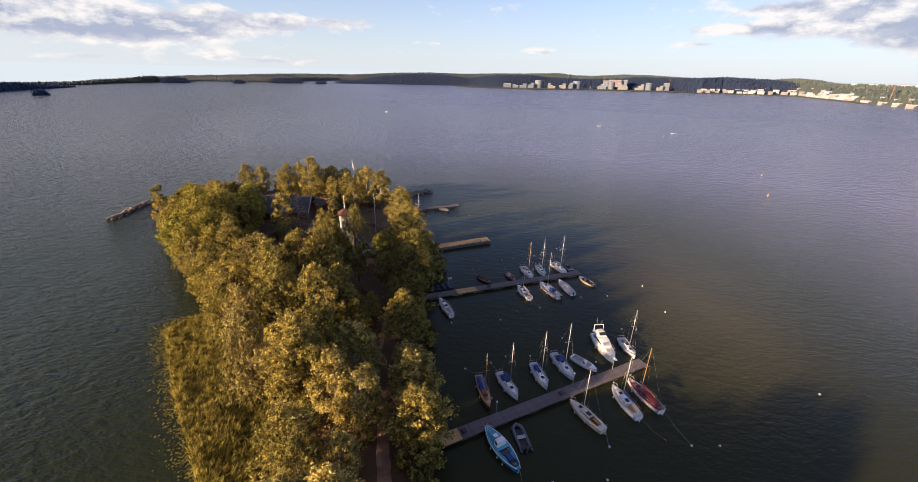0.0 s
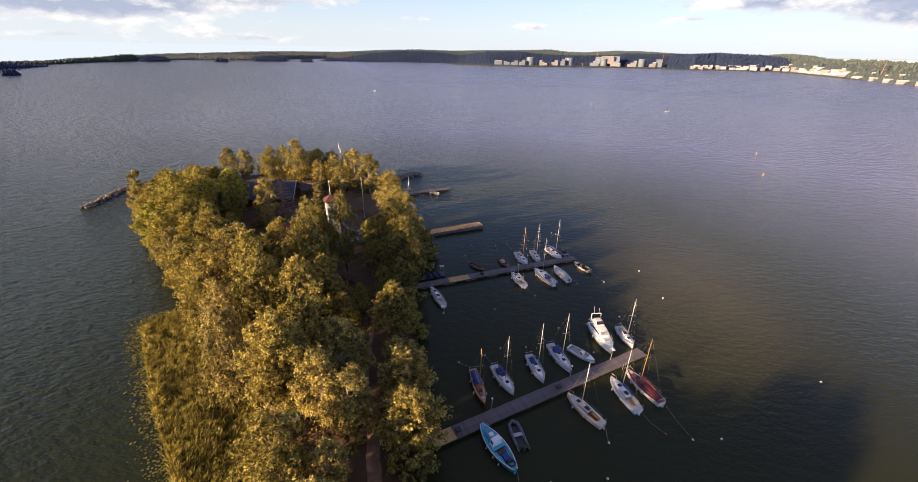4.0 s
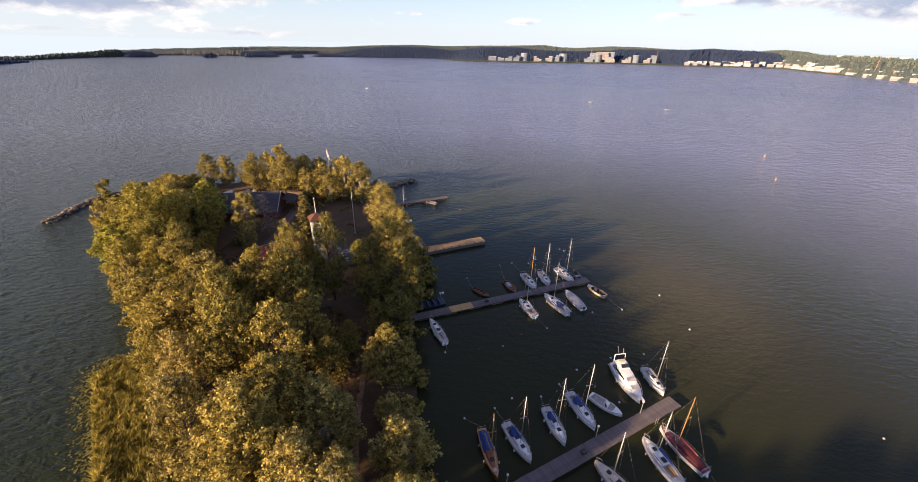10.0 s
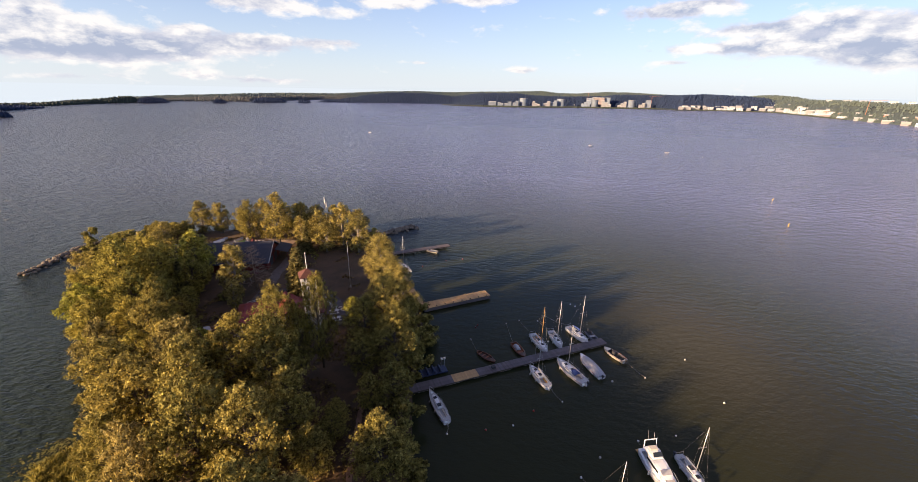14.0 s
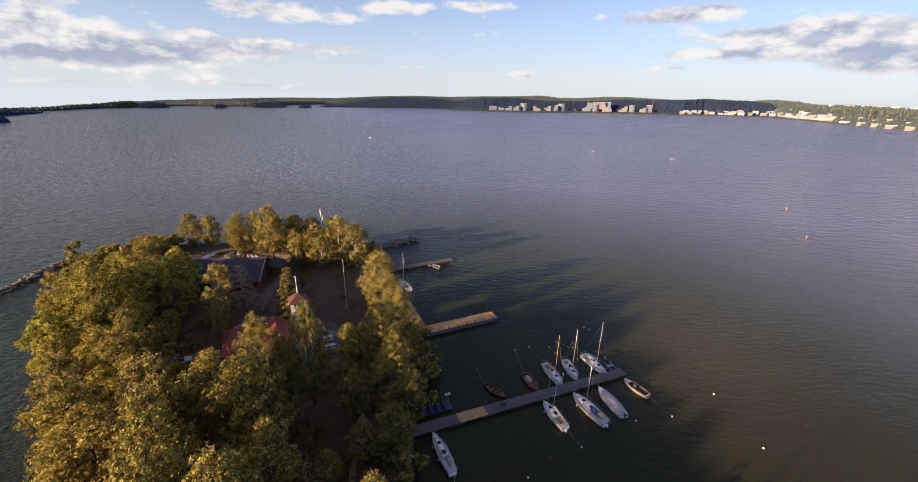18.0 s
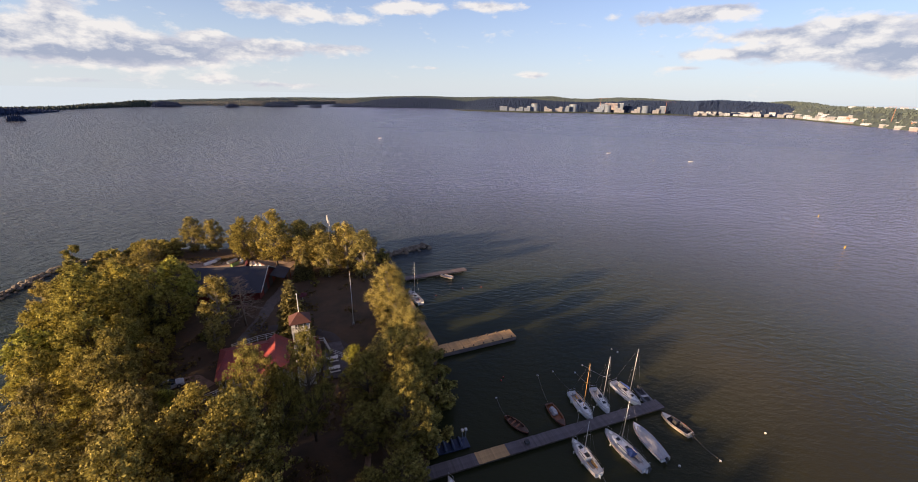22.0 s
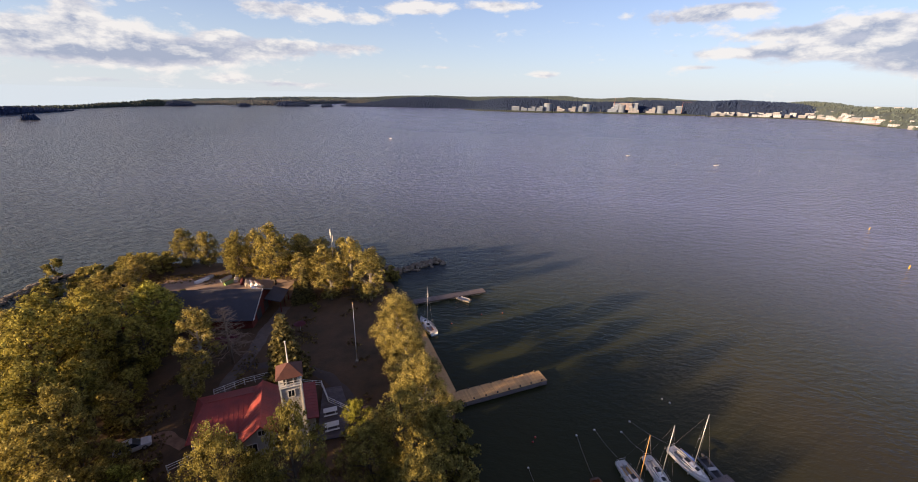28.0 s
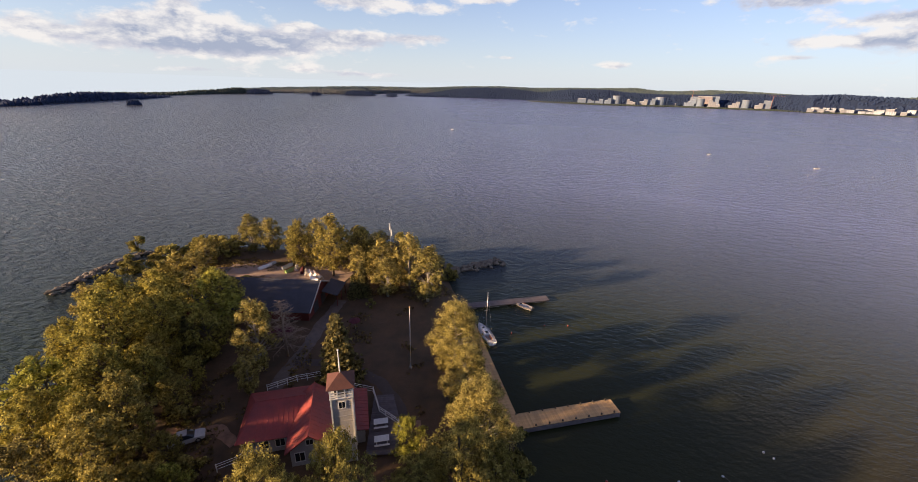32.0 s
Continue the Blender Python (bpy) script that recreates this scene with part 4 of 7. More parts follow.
def shore_band(name, rows, depth, material, label, step=9.0, rough=3.0, seed=0, pointed=0.35, open_to=None):
    """A wooded shore: rows of azimuth, distance and height, joined into one rolling strip."""
    cols = []
    for (a0, d0, h0), (a1, d1, h1) in zip(rows, rows[1:]):
        n = max(2, int(abs(a1 - a0) * math.pi / 180 * d0 / (step * 0.72)))
        cols += [(a0 + (a1 - a0) * i / n, d0 + (d1 - d0) * i / n, h0 + (h1 - h0) * i / n) for i in range(n)]
    cols.append(rows[-1])
    prof = [(0, -0.5), (0.0, 0.04), (0.10, 0.25), (0.25, 0.50), (0.45, 0.75), (0.65, 0.95), (0.85, 1.0), (1, 0.0)]
    tall = min(5.5, 0.6 * max(r[2] for r in rows))
    vs, fs, k = [], [], len(prof)
    for a, d, h in cols:
        for u, v in prof:
            x, y = at(a, d + depth * u + 6 * noise.noise((a * 3, u * 9, seed)))
            bump = rough * (noise.noise((x * 0.09, y * 0.09, seed)) + 0.8 * noise.noise((x * 0.031, y * 0.031, seed + 5))) * min(1, h / 16) if 0.1 < v else 0
            vs.append((x, y, -1.0 if v <= 0 else max(0.3, (h - min(tall, h * 0.6)) * v + bump)))
    for i in range(len(cols) - 1):
        fs += [(i * k + j, (i + 1) * k + j, (i + 1) * k + j + 1, i * k + j + 1) for j in range(k - 1)]
    # the trees standing on it, as pointed and rounded crowns
    rng = random.Random(seed)
    lines = max(4, min(14, int(depth * 0.9 / step)))
    for i in range(len(cols) - 1):
        a, d, h = cols[i]
        for j in range(lines):
            u = 0.85 * (j + rng.uniform(-0.4, 0.4)) / lines
            if open_to and u < open_to[2] and open_to[0] < a < open_to[1] and rng.random() < 0.72:
                continue
            k0 = max(m for m in range(1, k) if prof[m][0] <= max(u, 0))
            (u0, v0), (u1, v1) = prof[k0], prof[k0 + 1]
            v = v0 + (v1 - v0) * (u - u0) / (u1 - u0)
            x, y = at(a + rng.uniform(-0.5, 0.5) * math.degrees(step / d), d + depth * u)
            th = min(tall, h * 0.6) * rng.uniform(0.75, 1.2)
            z = max(0.2, (h - min(tall, h * 0.6)) * v - 1)
            r, b0, point = step * rng.uniform(0.45, 0.75), len(vs), rng.random() < pointed
            t0 = rng.uniform(0, 6.28)
            for lev, rr in ((0, 0.85), (0.5, 0.5 if point else 0.95)):
                vs += [(x + r * rr * math.cos(t0 + 1.5708 * q), y + r * rr * math.sin(t0 + 1.5708 * q), z + (th + 1) * lev) for q in range(4)]
            vs.append((x, y, z + th + 1))
            fs += [(b0 + q, b0 + (q + 1) % 4, b0 + 4 + (q + 1) % 4, b0 + 4 + q) for q in range(4)]
            fs += [(b0 + 4 + q, b0 + 4 + (q + 1) % 4, b0 + 8) for q in range(4)]
    return tagged(part(name, (vs, fs), material), label, "shore", kind="structure")


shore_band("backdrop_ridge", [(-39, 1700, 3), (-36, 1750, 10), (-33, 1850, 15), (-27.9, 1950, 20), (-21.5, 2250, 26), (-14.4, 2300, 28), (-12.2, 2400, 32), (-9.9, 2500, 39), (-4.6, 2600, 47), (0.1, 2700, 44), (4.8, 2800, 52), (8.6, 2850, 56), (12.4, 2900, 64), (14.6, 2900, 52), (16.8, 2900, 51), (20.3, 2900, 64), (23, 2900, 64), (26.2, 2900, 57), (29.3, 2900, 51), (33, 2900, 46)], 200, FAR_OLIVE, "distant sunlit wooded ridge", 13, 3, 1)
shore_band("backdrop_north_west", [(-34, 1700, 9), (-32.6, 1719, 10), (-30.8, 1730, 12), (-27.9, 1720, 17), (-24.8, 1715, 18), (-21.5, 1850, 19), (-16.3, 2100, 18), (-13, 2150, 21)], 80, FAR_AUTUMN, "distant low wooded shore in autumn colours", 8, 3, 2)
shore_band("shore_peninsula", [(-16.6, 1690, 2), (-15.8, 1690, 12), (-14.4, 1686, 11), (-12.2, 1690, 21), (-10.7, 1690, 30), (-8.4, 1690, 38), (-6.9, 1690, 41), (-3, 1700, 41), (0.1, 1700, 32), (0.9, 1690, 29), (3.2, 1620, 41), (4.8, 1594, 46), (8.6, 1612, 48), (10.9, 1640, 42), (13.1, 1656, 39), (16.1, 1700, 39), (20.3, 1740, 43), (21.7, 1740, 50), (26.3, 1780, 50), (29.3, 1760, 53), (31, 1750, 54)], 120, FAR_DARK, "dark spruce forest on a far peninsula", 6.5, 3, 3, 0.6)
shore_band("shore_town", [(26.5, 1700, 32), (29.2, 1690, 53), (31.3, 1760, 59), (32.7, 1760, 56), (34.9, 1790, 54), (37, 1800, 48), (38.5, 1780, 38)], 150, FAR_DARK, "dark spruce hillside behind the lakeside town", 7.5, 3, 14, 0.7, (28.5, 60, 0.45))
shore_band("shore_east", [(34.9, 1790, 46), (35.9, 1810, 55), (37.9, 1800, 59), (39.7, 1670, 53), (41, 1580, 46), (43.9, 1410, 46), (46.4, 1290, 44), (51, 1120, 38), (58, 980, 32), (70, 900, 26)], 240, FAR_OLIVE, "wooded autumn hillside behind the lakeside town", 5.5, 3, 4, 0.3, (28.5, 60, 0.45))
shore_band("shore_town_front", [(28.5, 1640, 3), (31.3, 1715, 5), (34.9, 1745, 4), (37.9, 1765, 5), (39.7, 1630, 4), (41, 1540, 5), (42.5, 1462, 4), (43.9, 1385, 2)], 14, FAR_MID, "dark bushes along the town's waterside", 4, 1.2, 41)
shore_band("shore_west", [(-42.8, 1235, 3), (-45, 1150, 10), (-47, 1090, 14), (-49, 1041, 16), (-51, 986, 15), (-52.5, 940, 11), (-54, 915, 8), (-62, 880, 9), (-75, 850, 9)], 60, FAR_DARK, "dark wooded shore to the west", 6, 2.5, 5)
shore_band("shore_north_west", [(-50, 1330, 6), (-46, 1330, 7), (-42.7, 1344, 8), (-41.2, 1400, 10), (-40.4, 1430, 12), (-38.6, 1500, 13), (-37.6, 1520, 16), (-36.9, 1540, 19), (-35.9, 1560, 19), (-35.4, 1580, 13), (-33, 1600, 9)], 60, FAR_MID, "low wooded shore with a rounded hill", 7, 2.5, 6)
# added glowing sheet, hides the far water behind the low shores
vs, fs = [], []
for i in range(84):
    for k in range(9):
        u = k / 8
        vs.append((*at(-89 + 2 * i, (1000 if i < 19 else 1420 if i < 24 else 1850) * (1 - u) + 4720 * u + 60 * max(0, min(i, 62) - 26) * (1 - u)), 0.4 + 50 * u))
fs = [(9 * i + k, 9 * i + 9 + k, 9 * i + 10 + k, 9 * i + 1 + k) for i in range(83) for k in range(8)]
tagged(part("backdrop_haze", (vs, fs), FAR_SKY_GLOW, smooth=True), "added glowing sky-coloured sheet over the far water, rising to the horizon", "backdrop", kind="structure")
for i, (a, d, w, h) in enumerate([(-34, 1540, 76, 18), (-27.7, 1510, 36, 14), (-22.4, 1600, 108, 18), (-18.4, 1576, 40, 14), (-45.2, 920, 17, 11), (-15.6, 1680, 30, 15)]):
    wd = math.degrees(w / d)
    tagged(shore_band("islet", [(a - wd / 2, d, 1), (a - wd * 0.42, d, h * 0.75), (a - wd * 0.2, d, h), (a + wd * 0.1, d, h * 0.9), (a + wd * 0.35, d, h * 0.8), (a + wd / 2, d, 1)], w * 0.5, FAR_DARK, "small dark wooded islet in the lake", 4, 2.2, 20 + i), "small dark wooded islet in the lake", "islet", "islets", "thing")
tagged(shore_band("low_spit", [(-0.7, 1560, 2), (0.9, 1500, 4), (4.7, 1473, 5), (8.6, 1461, 5), (12.4, 1500, 5), (16.1, 1580, 5), (19.6, 1600, 5), (23, 1640, 5), (28.1, 1690, 6), (31, 1720, 5)], 45, FAR_MID, "tree-lined foreshore below the apartment blocks", 5, 1.5, 33), "tree-lined foreshore below the apartment blocks", "shore", kind="structure")


def between(a, rows):
    """The distance at an azimuth between rows of azimuth and distance."""
    for (a0, d0), (a1, d1) in zip(rows, rows[1:]):
        if a <= a1:
            break
    return d0 + (d1 - d0) * (a - a0) / (a1 - a0)


SPIT = [(4.7, 1473), (8.6, 1461), (12.4, 1500), (16.1, 1580), (19.6, 1600), (23, 1640), (28.1, 1690)]
TOWN = [(28, 1640), (29.2, 1650), (31.3, 1725), (34.9, 1755), (37.9, 1775), (39.7, 1640), (41, 1550), (43.9, 1395), (46.4, 1276), (51, 1090), (56, 980)]


def block(x, y, z, w, d, floors, wall, label, stepped=0, flip=False):
    """An apartment block: walls, flat roof with parapet, one band of windows and one of balcony fronts a floor."""
    fh = 3.0
    t = thing("apartment_block", Matrix.Translation((x, y, z)) @ Matrix.Rotation(-math.atan2(x, y), 4, "Z"), label, "building", "far apartment blocks")
    bm = bmesh.new()
    for k in range(stepped + 1):
        box(bm, -w / 2 + k * w / (stepped + 1), -w / 2 + (k + 1) * w / (stepped + 1), 0, d, -6, fh * max(2, floors - 2 * k))
    made = [part("wall", bm, wall, t)]
    bm = bmesh.new()
    for k in range(stepped + 1):
        a, b, h = -w / 2 + k * w / (stepped + 1), -w / 2 + (k + 1) * w / (stepped + 1), fh * max(2, floors - 2 * k)
        box(bm, a - 0.3, b + 0.3 - 0.02 * k, -0.4, d + 0.4, h + 0.01, h + 0.7)
    made.append(part("roof", bm, CITY_GREY if wall is CITY_WHITE else CITY_WHITE, t))
    for k in range(floors):
        right = w / 2 - (w / (stepped + 1)) * max(0, math.ceil((k + 1 - floors) / 2 + stepped)) if stepped else w / 2
        right = min(w / 2, max(-w / 2 + w / (stepped + 1), right))
        bm = bmesh.new()
        n = max(2, int((right + w / 2) / 4.5))
        for j in range(n):
            a = -w / 2 + (right + w / 2) * (j + 0.18) / n
            box(bm, a, a + (right + w / 2) / n * 0.62, -0.15, 0.05, k * fh + 0.9, k * fh + 2.5)
        made.append(tagged(part("glazing", bm, CITY_GLASS, t), kind="stuff"))
    if flip:
        for ob in made:
            ob.data.transform(Matrix.Diagonal((-1, 1, 1, 1)))
            ob.data.flip_normals()
    return t


def round_tower(x, y, z, w, floors, wall, label):
    """A round apartment tower: drum, roof disc and a ring of window strips a floor."""
    t = thing("apartment_tower", Matrix.Translation((x, y, z)), label, "building", "far apartment blocks")
    part("wall", tube([(0, 0, -6), (0, 0, 3.0 * floors)], w / 2, 16), wall, t)
    part("roof", tube([(0, 0, 3.0 * floors + 0.02), (0, 0, 3.0 * floors + 0.8)], [w / 2 + 0.5, w / 2 + 0.5], 16), CITY_GREY, t)
    for k in range(floors):
        vs, fs = [], []
        for q in range(16):
            a0, a1, r = q * 0.3927 + 0.08, q * 0.3927 + 0.27, w / 2 + 0.2
            b = len(vs)
            vs += [(r * math.cos(a), r * math.sin(a), k * 3.0 + dz) for dz in (0.8, 2.5) for a in (a0, a1)]
            fs.append((b, b + 1, b + 3, b + 2))
        tagged(part("glazing", (vs, fs), CITY_GLASS, t), kind="stuff")


rc = random.Random(9)
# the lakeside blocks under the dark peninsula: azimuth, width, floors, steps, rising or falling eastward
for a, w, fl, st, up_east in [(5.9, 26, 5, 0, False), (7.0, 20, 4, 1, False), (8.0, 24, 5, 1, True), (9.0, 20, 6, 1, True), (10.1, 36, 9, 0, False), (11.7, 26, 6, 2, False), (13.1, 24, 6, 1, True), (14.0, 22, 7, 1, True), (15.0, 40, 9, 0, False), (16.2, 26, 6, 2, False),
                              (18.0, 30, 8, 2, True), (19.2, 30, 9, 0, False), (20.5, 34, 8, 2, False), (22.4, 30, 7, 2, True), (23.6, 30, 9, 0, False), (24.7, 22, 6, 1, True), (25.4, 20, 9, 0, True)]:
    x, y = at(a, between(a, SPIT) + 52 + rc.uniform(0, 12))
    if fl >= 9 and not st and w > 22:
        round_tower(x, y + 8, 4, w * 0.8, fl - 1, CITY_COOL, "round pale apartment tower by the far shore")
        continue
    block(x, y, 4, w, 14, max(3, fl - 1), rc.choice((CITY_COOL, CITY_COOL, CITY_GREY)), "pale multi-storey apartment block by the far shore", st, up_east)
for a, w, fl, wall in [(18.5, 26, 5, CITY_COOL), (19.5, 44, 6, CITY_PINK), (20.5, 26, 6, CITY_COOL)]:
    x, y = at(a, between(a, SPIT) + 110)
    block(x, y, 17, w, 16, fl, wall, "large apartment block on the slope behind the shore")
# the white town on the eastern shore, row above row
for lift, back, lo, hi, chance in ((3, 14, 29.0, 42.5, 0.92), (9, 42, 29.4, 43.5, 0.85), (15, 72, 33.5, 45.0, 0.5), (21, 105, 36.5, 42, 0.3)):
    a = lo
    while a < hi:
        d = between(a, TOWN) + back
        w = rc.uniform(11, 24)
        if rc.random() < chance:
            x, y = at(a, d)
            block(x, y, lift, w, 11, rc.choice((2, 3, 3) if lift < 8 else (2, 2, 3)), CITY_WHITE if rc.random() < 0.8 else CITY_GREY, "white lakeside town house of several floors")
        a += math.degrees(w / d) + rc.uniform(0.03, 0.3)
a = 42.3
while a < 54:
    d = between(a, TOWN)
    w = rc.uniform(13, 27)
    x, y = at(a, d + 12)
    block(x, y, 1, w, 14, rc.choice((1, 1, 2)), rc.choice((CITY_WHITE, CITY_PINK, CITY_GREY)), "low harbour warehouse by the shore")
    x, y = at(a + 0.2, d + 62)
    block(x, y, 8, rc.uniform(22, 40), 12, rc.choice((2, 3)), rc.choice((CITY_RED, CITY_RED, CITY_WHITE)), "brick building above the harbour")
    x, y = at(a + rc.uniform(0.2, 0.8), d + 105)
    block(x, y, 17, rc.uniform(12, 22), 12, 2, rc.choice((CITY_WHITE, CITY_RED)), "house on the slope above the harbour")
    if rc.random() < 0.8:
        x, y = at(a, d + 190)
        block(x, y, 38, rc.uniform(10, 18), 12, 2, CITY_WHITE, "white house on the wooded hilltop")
    a += math.degrees(w / d) + rc.uniform(0.1, 0.4)


def tower_crane(x, y, z, h):
    t = thing("tower_crane", Matrix.Translation((x, y, z)) @ Matrix.Rotation(-math.atan2(x, y) + 0.3, 4, "Z"), "tall red construction crane", "crane", "cranes")
    part("tower", boxes((-0.35, 0.35, -0.35, 0.35, -3, h)), CITY_RED, t)
    part("jib", boxes((-h * 0.35, h * 0.9, -0.3, 0.3, h + 0.05, h + 0.45)), CITY_RED, t)


tower_crane(*at(25.7, 1640), 10, 34)
tower_crane(*at(45.1, 1390), 10, 36)
tower_crane(*at(18.2, 1700), 18, 34)


# ---- breakwaters, reeds ----
def rock_mesh(seed):
    rng = random.Random(seed)
    bm = bmesh.new()
    bmesh.ops.create_icosphere(bm, subdivisions=1, radius=0.5)
    for v in bm.verts:
        v.co *= rng.uniform(0.75, 1.2)
        v.co.z *= 0.75
    me = bpy.data.meshes.new("stone")
    bm.to_mesh(me)
    bm.free()
    me.materials.append(ROCK)
    return me


ROCKS = [rock_mesh(s) for s in range(6)]


def breakwater(points, width, count, seed, label, big=1.25):
    t = thing("breakwater", Matrix(), label, "breakwater", "breakwaters")
    rng = random.Random(seed)
    total = sum(math.dist(a, b) for a, b in zip(points, points[1:]))
    for i in range(count):
        s = total * (i + rng.random()) / count
        for a, b in zip(points, points[1:]):
            l = math.dist(a, b)
            if s <= l:
                break
            s -= l
        x, y = a[0] + (b[0] - a[0]) * s / l, a[1] + (b[1] - a[1]) * s / l
        nx, ny = -(b[1] - a[1]) / l, (b[0] - a[0]) / l
        off = rng.gauss(0, 0.36) * width
        ob = new("stone", rng.choice(ROCKS))
        ob.parent = t
        size = rng.uniform(0.7, 1.3) * big
        ob.matrix_basis = Matrix.LocRotScale((x + nx * off, y + ny * off, 0.12 + 0.45 * max(0, 1 - abs(off) / width * 1.6) + rng.uniform(-0.1, 0.1)), Euler((rng.uniform(-0.4, 0.4), rng.uniform(-0.4, 0.4), rng.uniform(0, 6.28))), (size * rng.uniform(0.8, 1.3), size, size * rng.uniform(0.7, 1)))
    return t


breakwater([(-114.6, 121.5), (-115, 128), (-116, 134), (-116, 140), (-115, 145), (-109, 149.5), (-102, 152)], 1.7, 170, 1, "curved breakwater of loose grey boulders", 1.15)
breakwater([(-30, 151), (-24, 157), (-19, 161), (-13.2, 165)], 3.0, 130, 2, "straight breakwater of loose boulders", 1.4)
breakwater([(-62, 167), (-50, 168.5), (-40, 167), (-31, 160), (-27, 154)], 1.8, 110, 3, "stone revetment along the island's far shore", 1.3)


def reed_bed():
    """Reeds along the south-west shore: many thin bent blades."""
    rng = np.random.default_rng(11)
    poly = [(-27, 22), (-31, 33), (-41, 44), (-49, 54), (-55, 62), (-53, 67), (-46, 68), (-38, 60), (-32, 52), (-26, 43), (-21, 38), (-19, 30), (-20, 22)]
    xs, ys = [p[0] for p in poly], [p[1] for p in poly]
    roots = []
    while len(roots) < 21000:
        x, y = rng.uniform(min(xs), max(xs)), rng.uniform(min(ys), max(ys))
        hit = False
        for (ax, ay), (bx, by) in zip(poly, poly[1:] + poly[:1]):
            if (ay > y) != (by > y) and x < ax + (y - ay) / (by - ay) * (bx - ax):
                hit = not hit
        if hit and noise.noise((x * 0.16, y * 0.16, 9)) > -0.95:
            roots.append((x, y, 1.45 + 0.5 * noise.noise((x * 0.2, y * 0.2, 2)) + 0.35 * noise.noise((x * 0.9, y * 0.9, 5))))
    root = np.array(roots)
    blades = 3
    p = np.repeat(root, blades, 0)
    tall = p[:, 2] * rng.uniform(0.7, 1.25, len(p))
    foot = np.stack([p[:, 0], p[:, 1], np.full(len(p), -0.15)], 1) + np.hstack([rng.normal(0, 0.16, (len(p), 2)), np.zeros((len(p), 1))])
    lean = np.hstack([rng.normal(0, 0.24, (len(p), 2)) + np.array([0.10, 0.05]), np.zeros((len(p), 1))]) * tall[:, None]
    turn = rng.uniform(0, math.pi, len(p))
    side = np.stack([np.cos(turn), np.sin(turn), np.zeros(len(p))], 1) * rng.uniform(0.05, 0.10, (len(p), 1))
    middle = foot + lean * 0.45 + np.stack([np.zeros(len(p)), np.zeros(len(p)), tall * 0.66], 1)
    tip = foot + lean * 1.15 + np.stack([np.zeros(len(p)), np.zeros(len(p)), tall], 1)
    vs = np.stack([foot - side * 0.5, middle - side, tip, middle + side], 1).reshape(-1, 3)
    k = np.arange(len(p))[:, None] * 4
    fs = np.hstack([k, k + 1, k + 2, k + 3])
    ob = new("reeds", fast_mesh("reeds", vs, fs, REED))
    tagged(ob, "dense green and yellowing reed bed at the water's edge", "reeds", kind="stuff")
    # floating leaves along the outer edge
    vs, fs = [], []
    edge = [(-31, 33), (-41, 44), (-49, 54), (-55.5, 62), (-55, 68)]
    for i in range(1500):
        k = rng.integers(0, len(edge) - 1)
        s, off = rng.random(), abs(rng.normal(0, 1.5))
        (ax, ay), (bx, by) = edge[k], edge[k + 1]
        l = math.hypot(bx - ax, by - ay)
        x, y = ax + (bx - ax) * s - abs(by - ay) / l * off, ay + (by - ay) * s - abs(bx - ax) / l * off * 0.6
        r, z = rng.uniform(0.08, 0.2), 0.02 + 0.02 * rng.random()
        b = len(vs)
        vs += [(x - r, y, z), (x, y - r, z + 0.03), (x + r, y, z), (x, y + r, z + 0.03)]
        fs.append((b, b + 1, b + 2, b + 3))
    tagged(new("lily_pads", fast_mesh("lily_pads", vs, fs, LILY)), "scattered floating leaves beside the reeds", "water plants", kind="stuff")


reed_bed()


# ---- jetties ----
def jetty(name, a, b, width, top, material, label, plank=0.28, along=False, pale=None, posts=True, category="jetty"):
    """A jetty from a to b: planks, edge beams, floats or piles, mooring posts."""
    l, turn = math.dist(a, b), math.atan2(b[1] - a[1], b[0] - a[0])
    t = thing(name, Matrix.Translation((a[0], a[1], 0)) @ Matrix.Rotation(turn, 4, "Z"), label, category)
    rng = random.Random(name + str(a))
    n = int(l / plank)
    me = mesh_of("plank", *box_data(plank * 0.985, width, 0.06), material)
    me2 = mesh_of("plank", *box_data(plank * 0.985, width, 0.06), pale[2]) if pale else me
    for i in range(n):
        x = (i + 0.5) * l / n
        ob = new("plank", me2 if pale and pale[0] <= x <= pale[1] else me)
        ob.parent = t
        ob.matrix_basis = Matrix.Translation((x, rng.uniform(-0.03, 0.03), top - 0.06 + rng.uniform(-0.008, 0.008)))
    for s in (-1, 1):
        part("edge_beam", bevelled(boxes((0, l, s * (width / 2 - 0.12) - 0.09, s * (width / 2 - 0.12) + 0.09, top - 0.34, top - 0.07)), 0.02), PILE, t)
    for i in range(max(2, int(l / 5))):
        x = l * (i + 0.5) / max(2, int(l / 5))
        part("float", bevelled(boxes((x - 1.3, x + 1.3, -width / 2 + 0.25, width / 2 - 0.25, -0.35, top - 0.35)), 0.08), CONCRETE, t)
    return t


def box_data(sx, sy, sz):
    x, y = sx / 2, sy / 2
    return [(-x, -y, 0), (x, -y, 0), (x, y, 0), (-x, y, 0), (-x, -y, sz), (x, -y, sz), (x, y, sz), (-x, y, sz)], [(3, 2, 1, 0), (4, 5, 6, 7), (0, 1, 5, 4), (1, 2, 6, 5), (2, 3, 7, 6), (3, 0, 4, 7)]


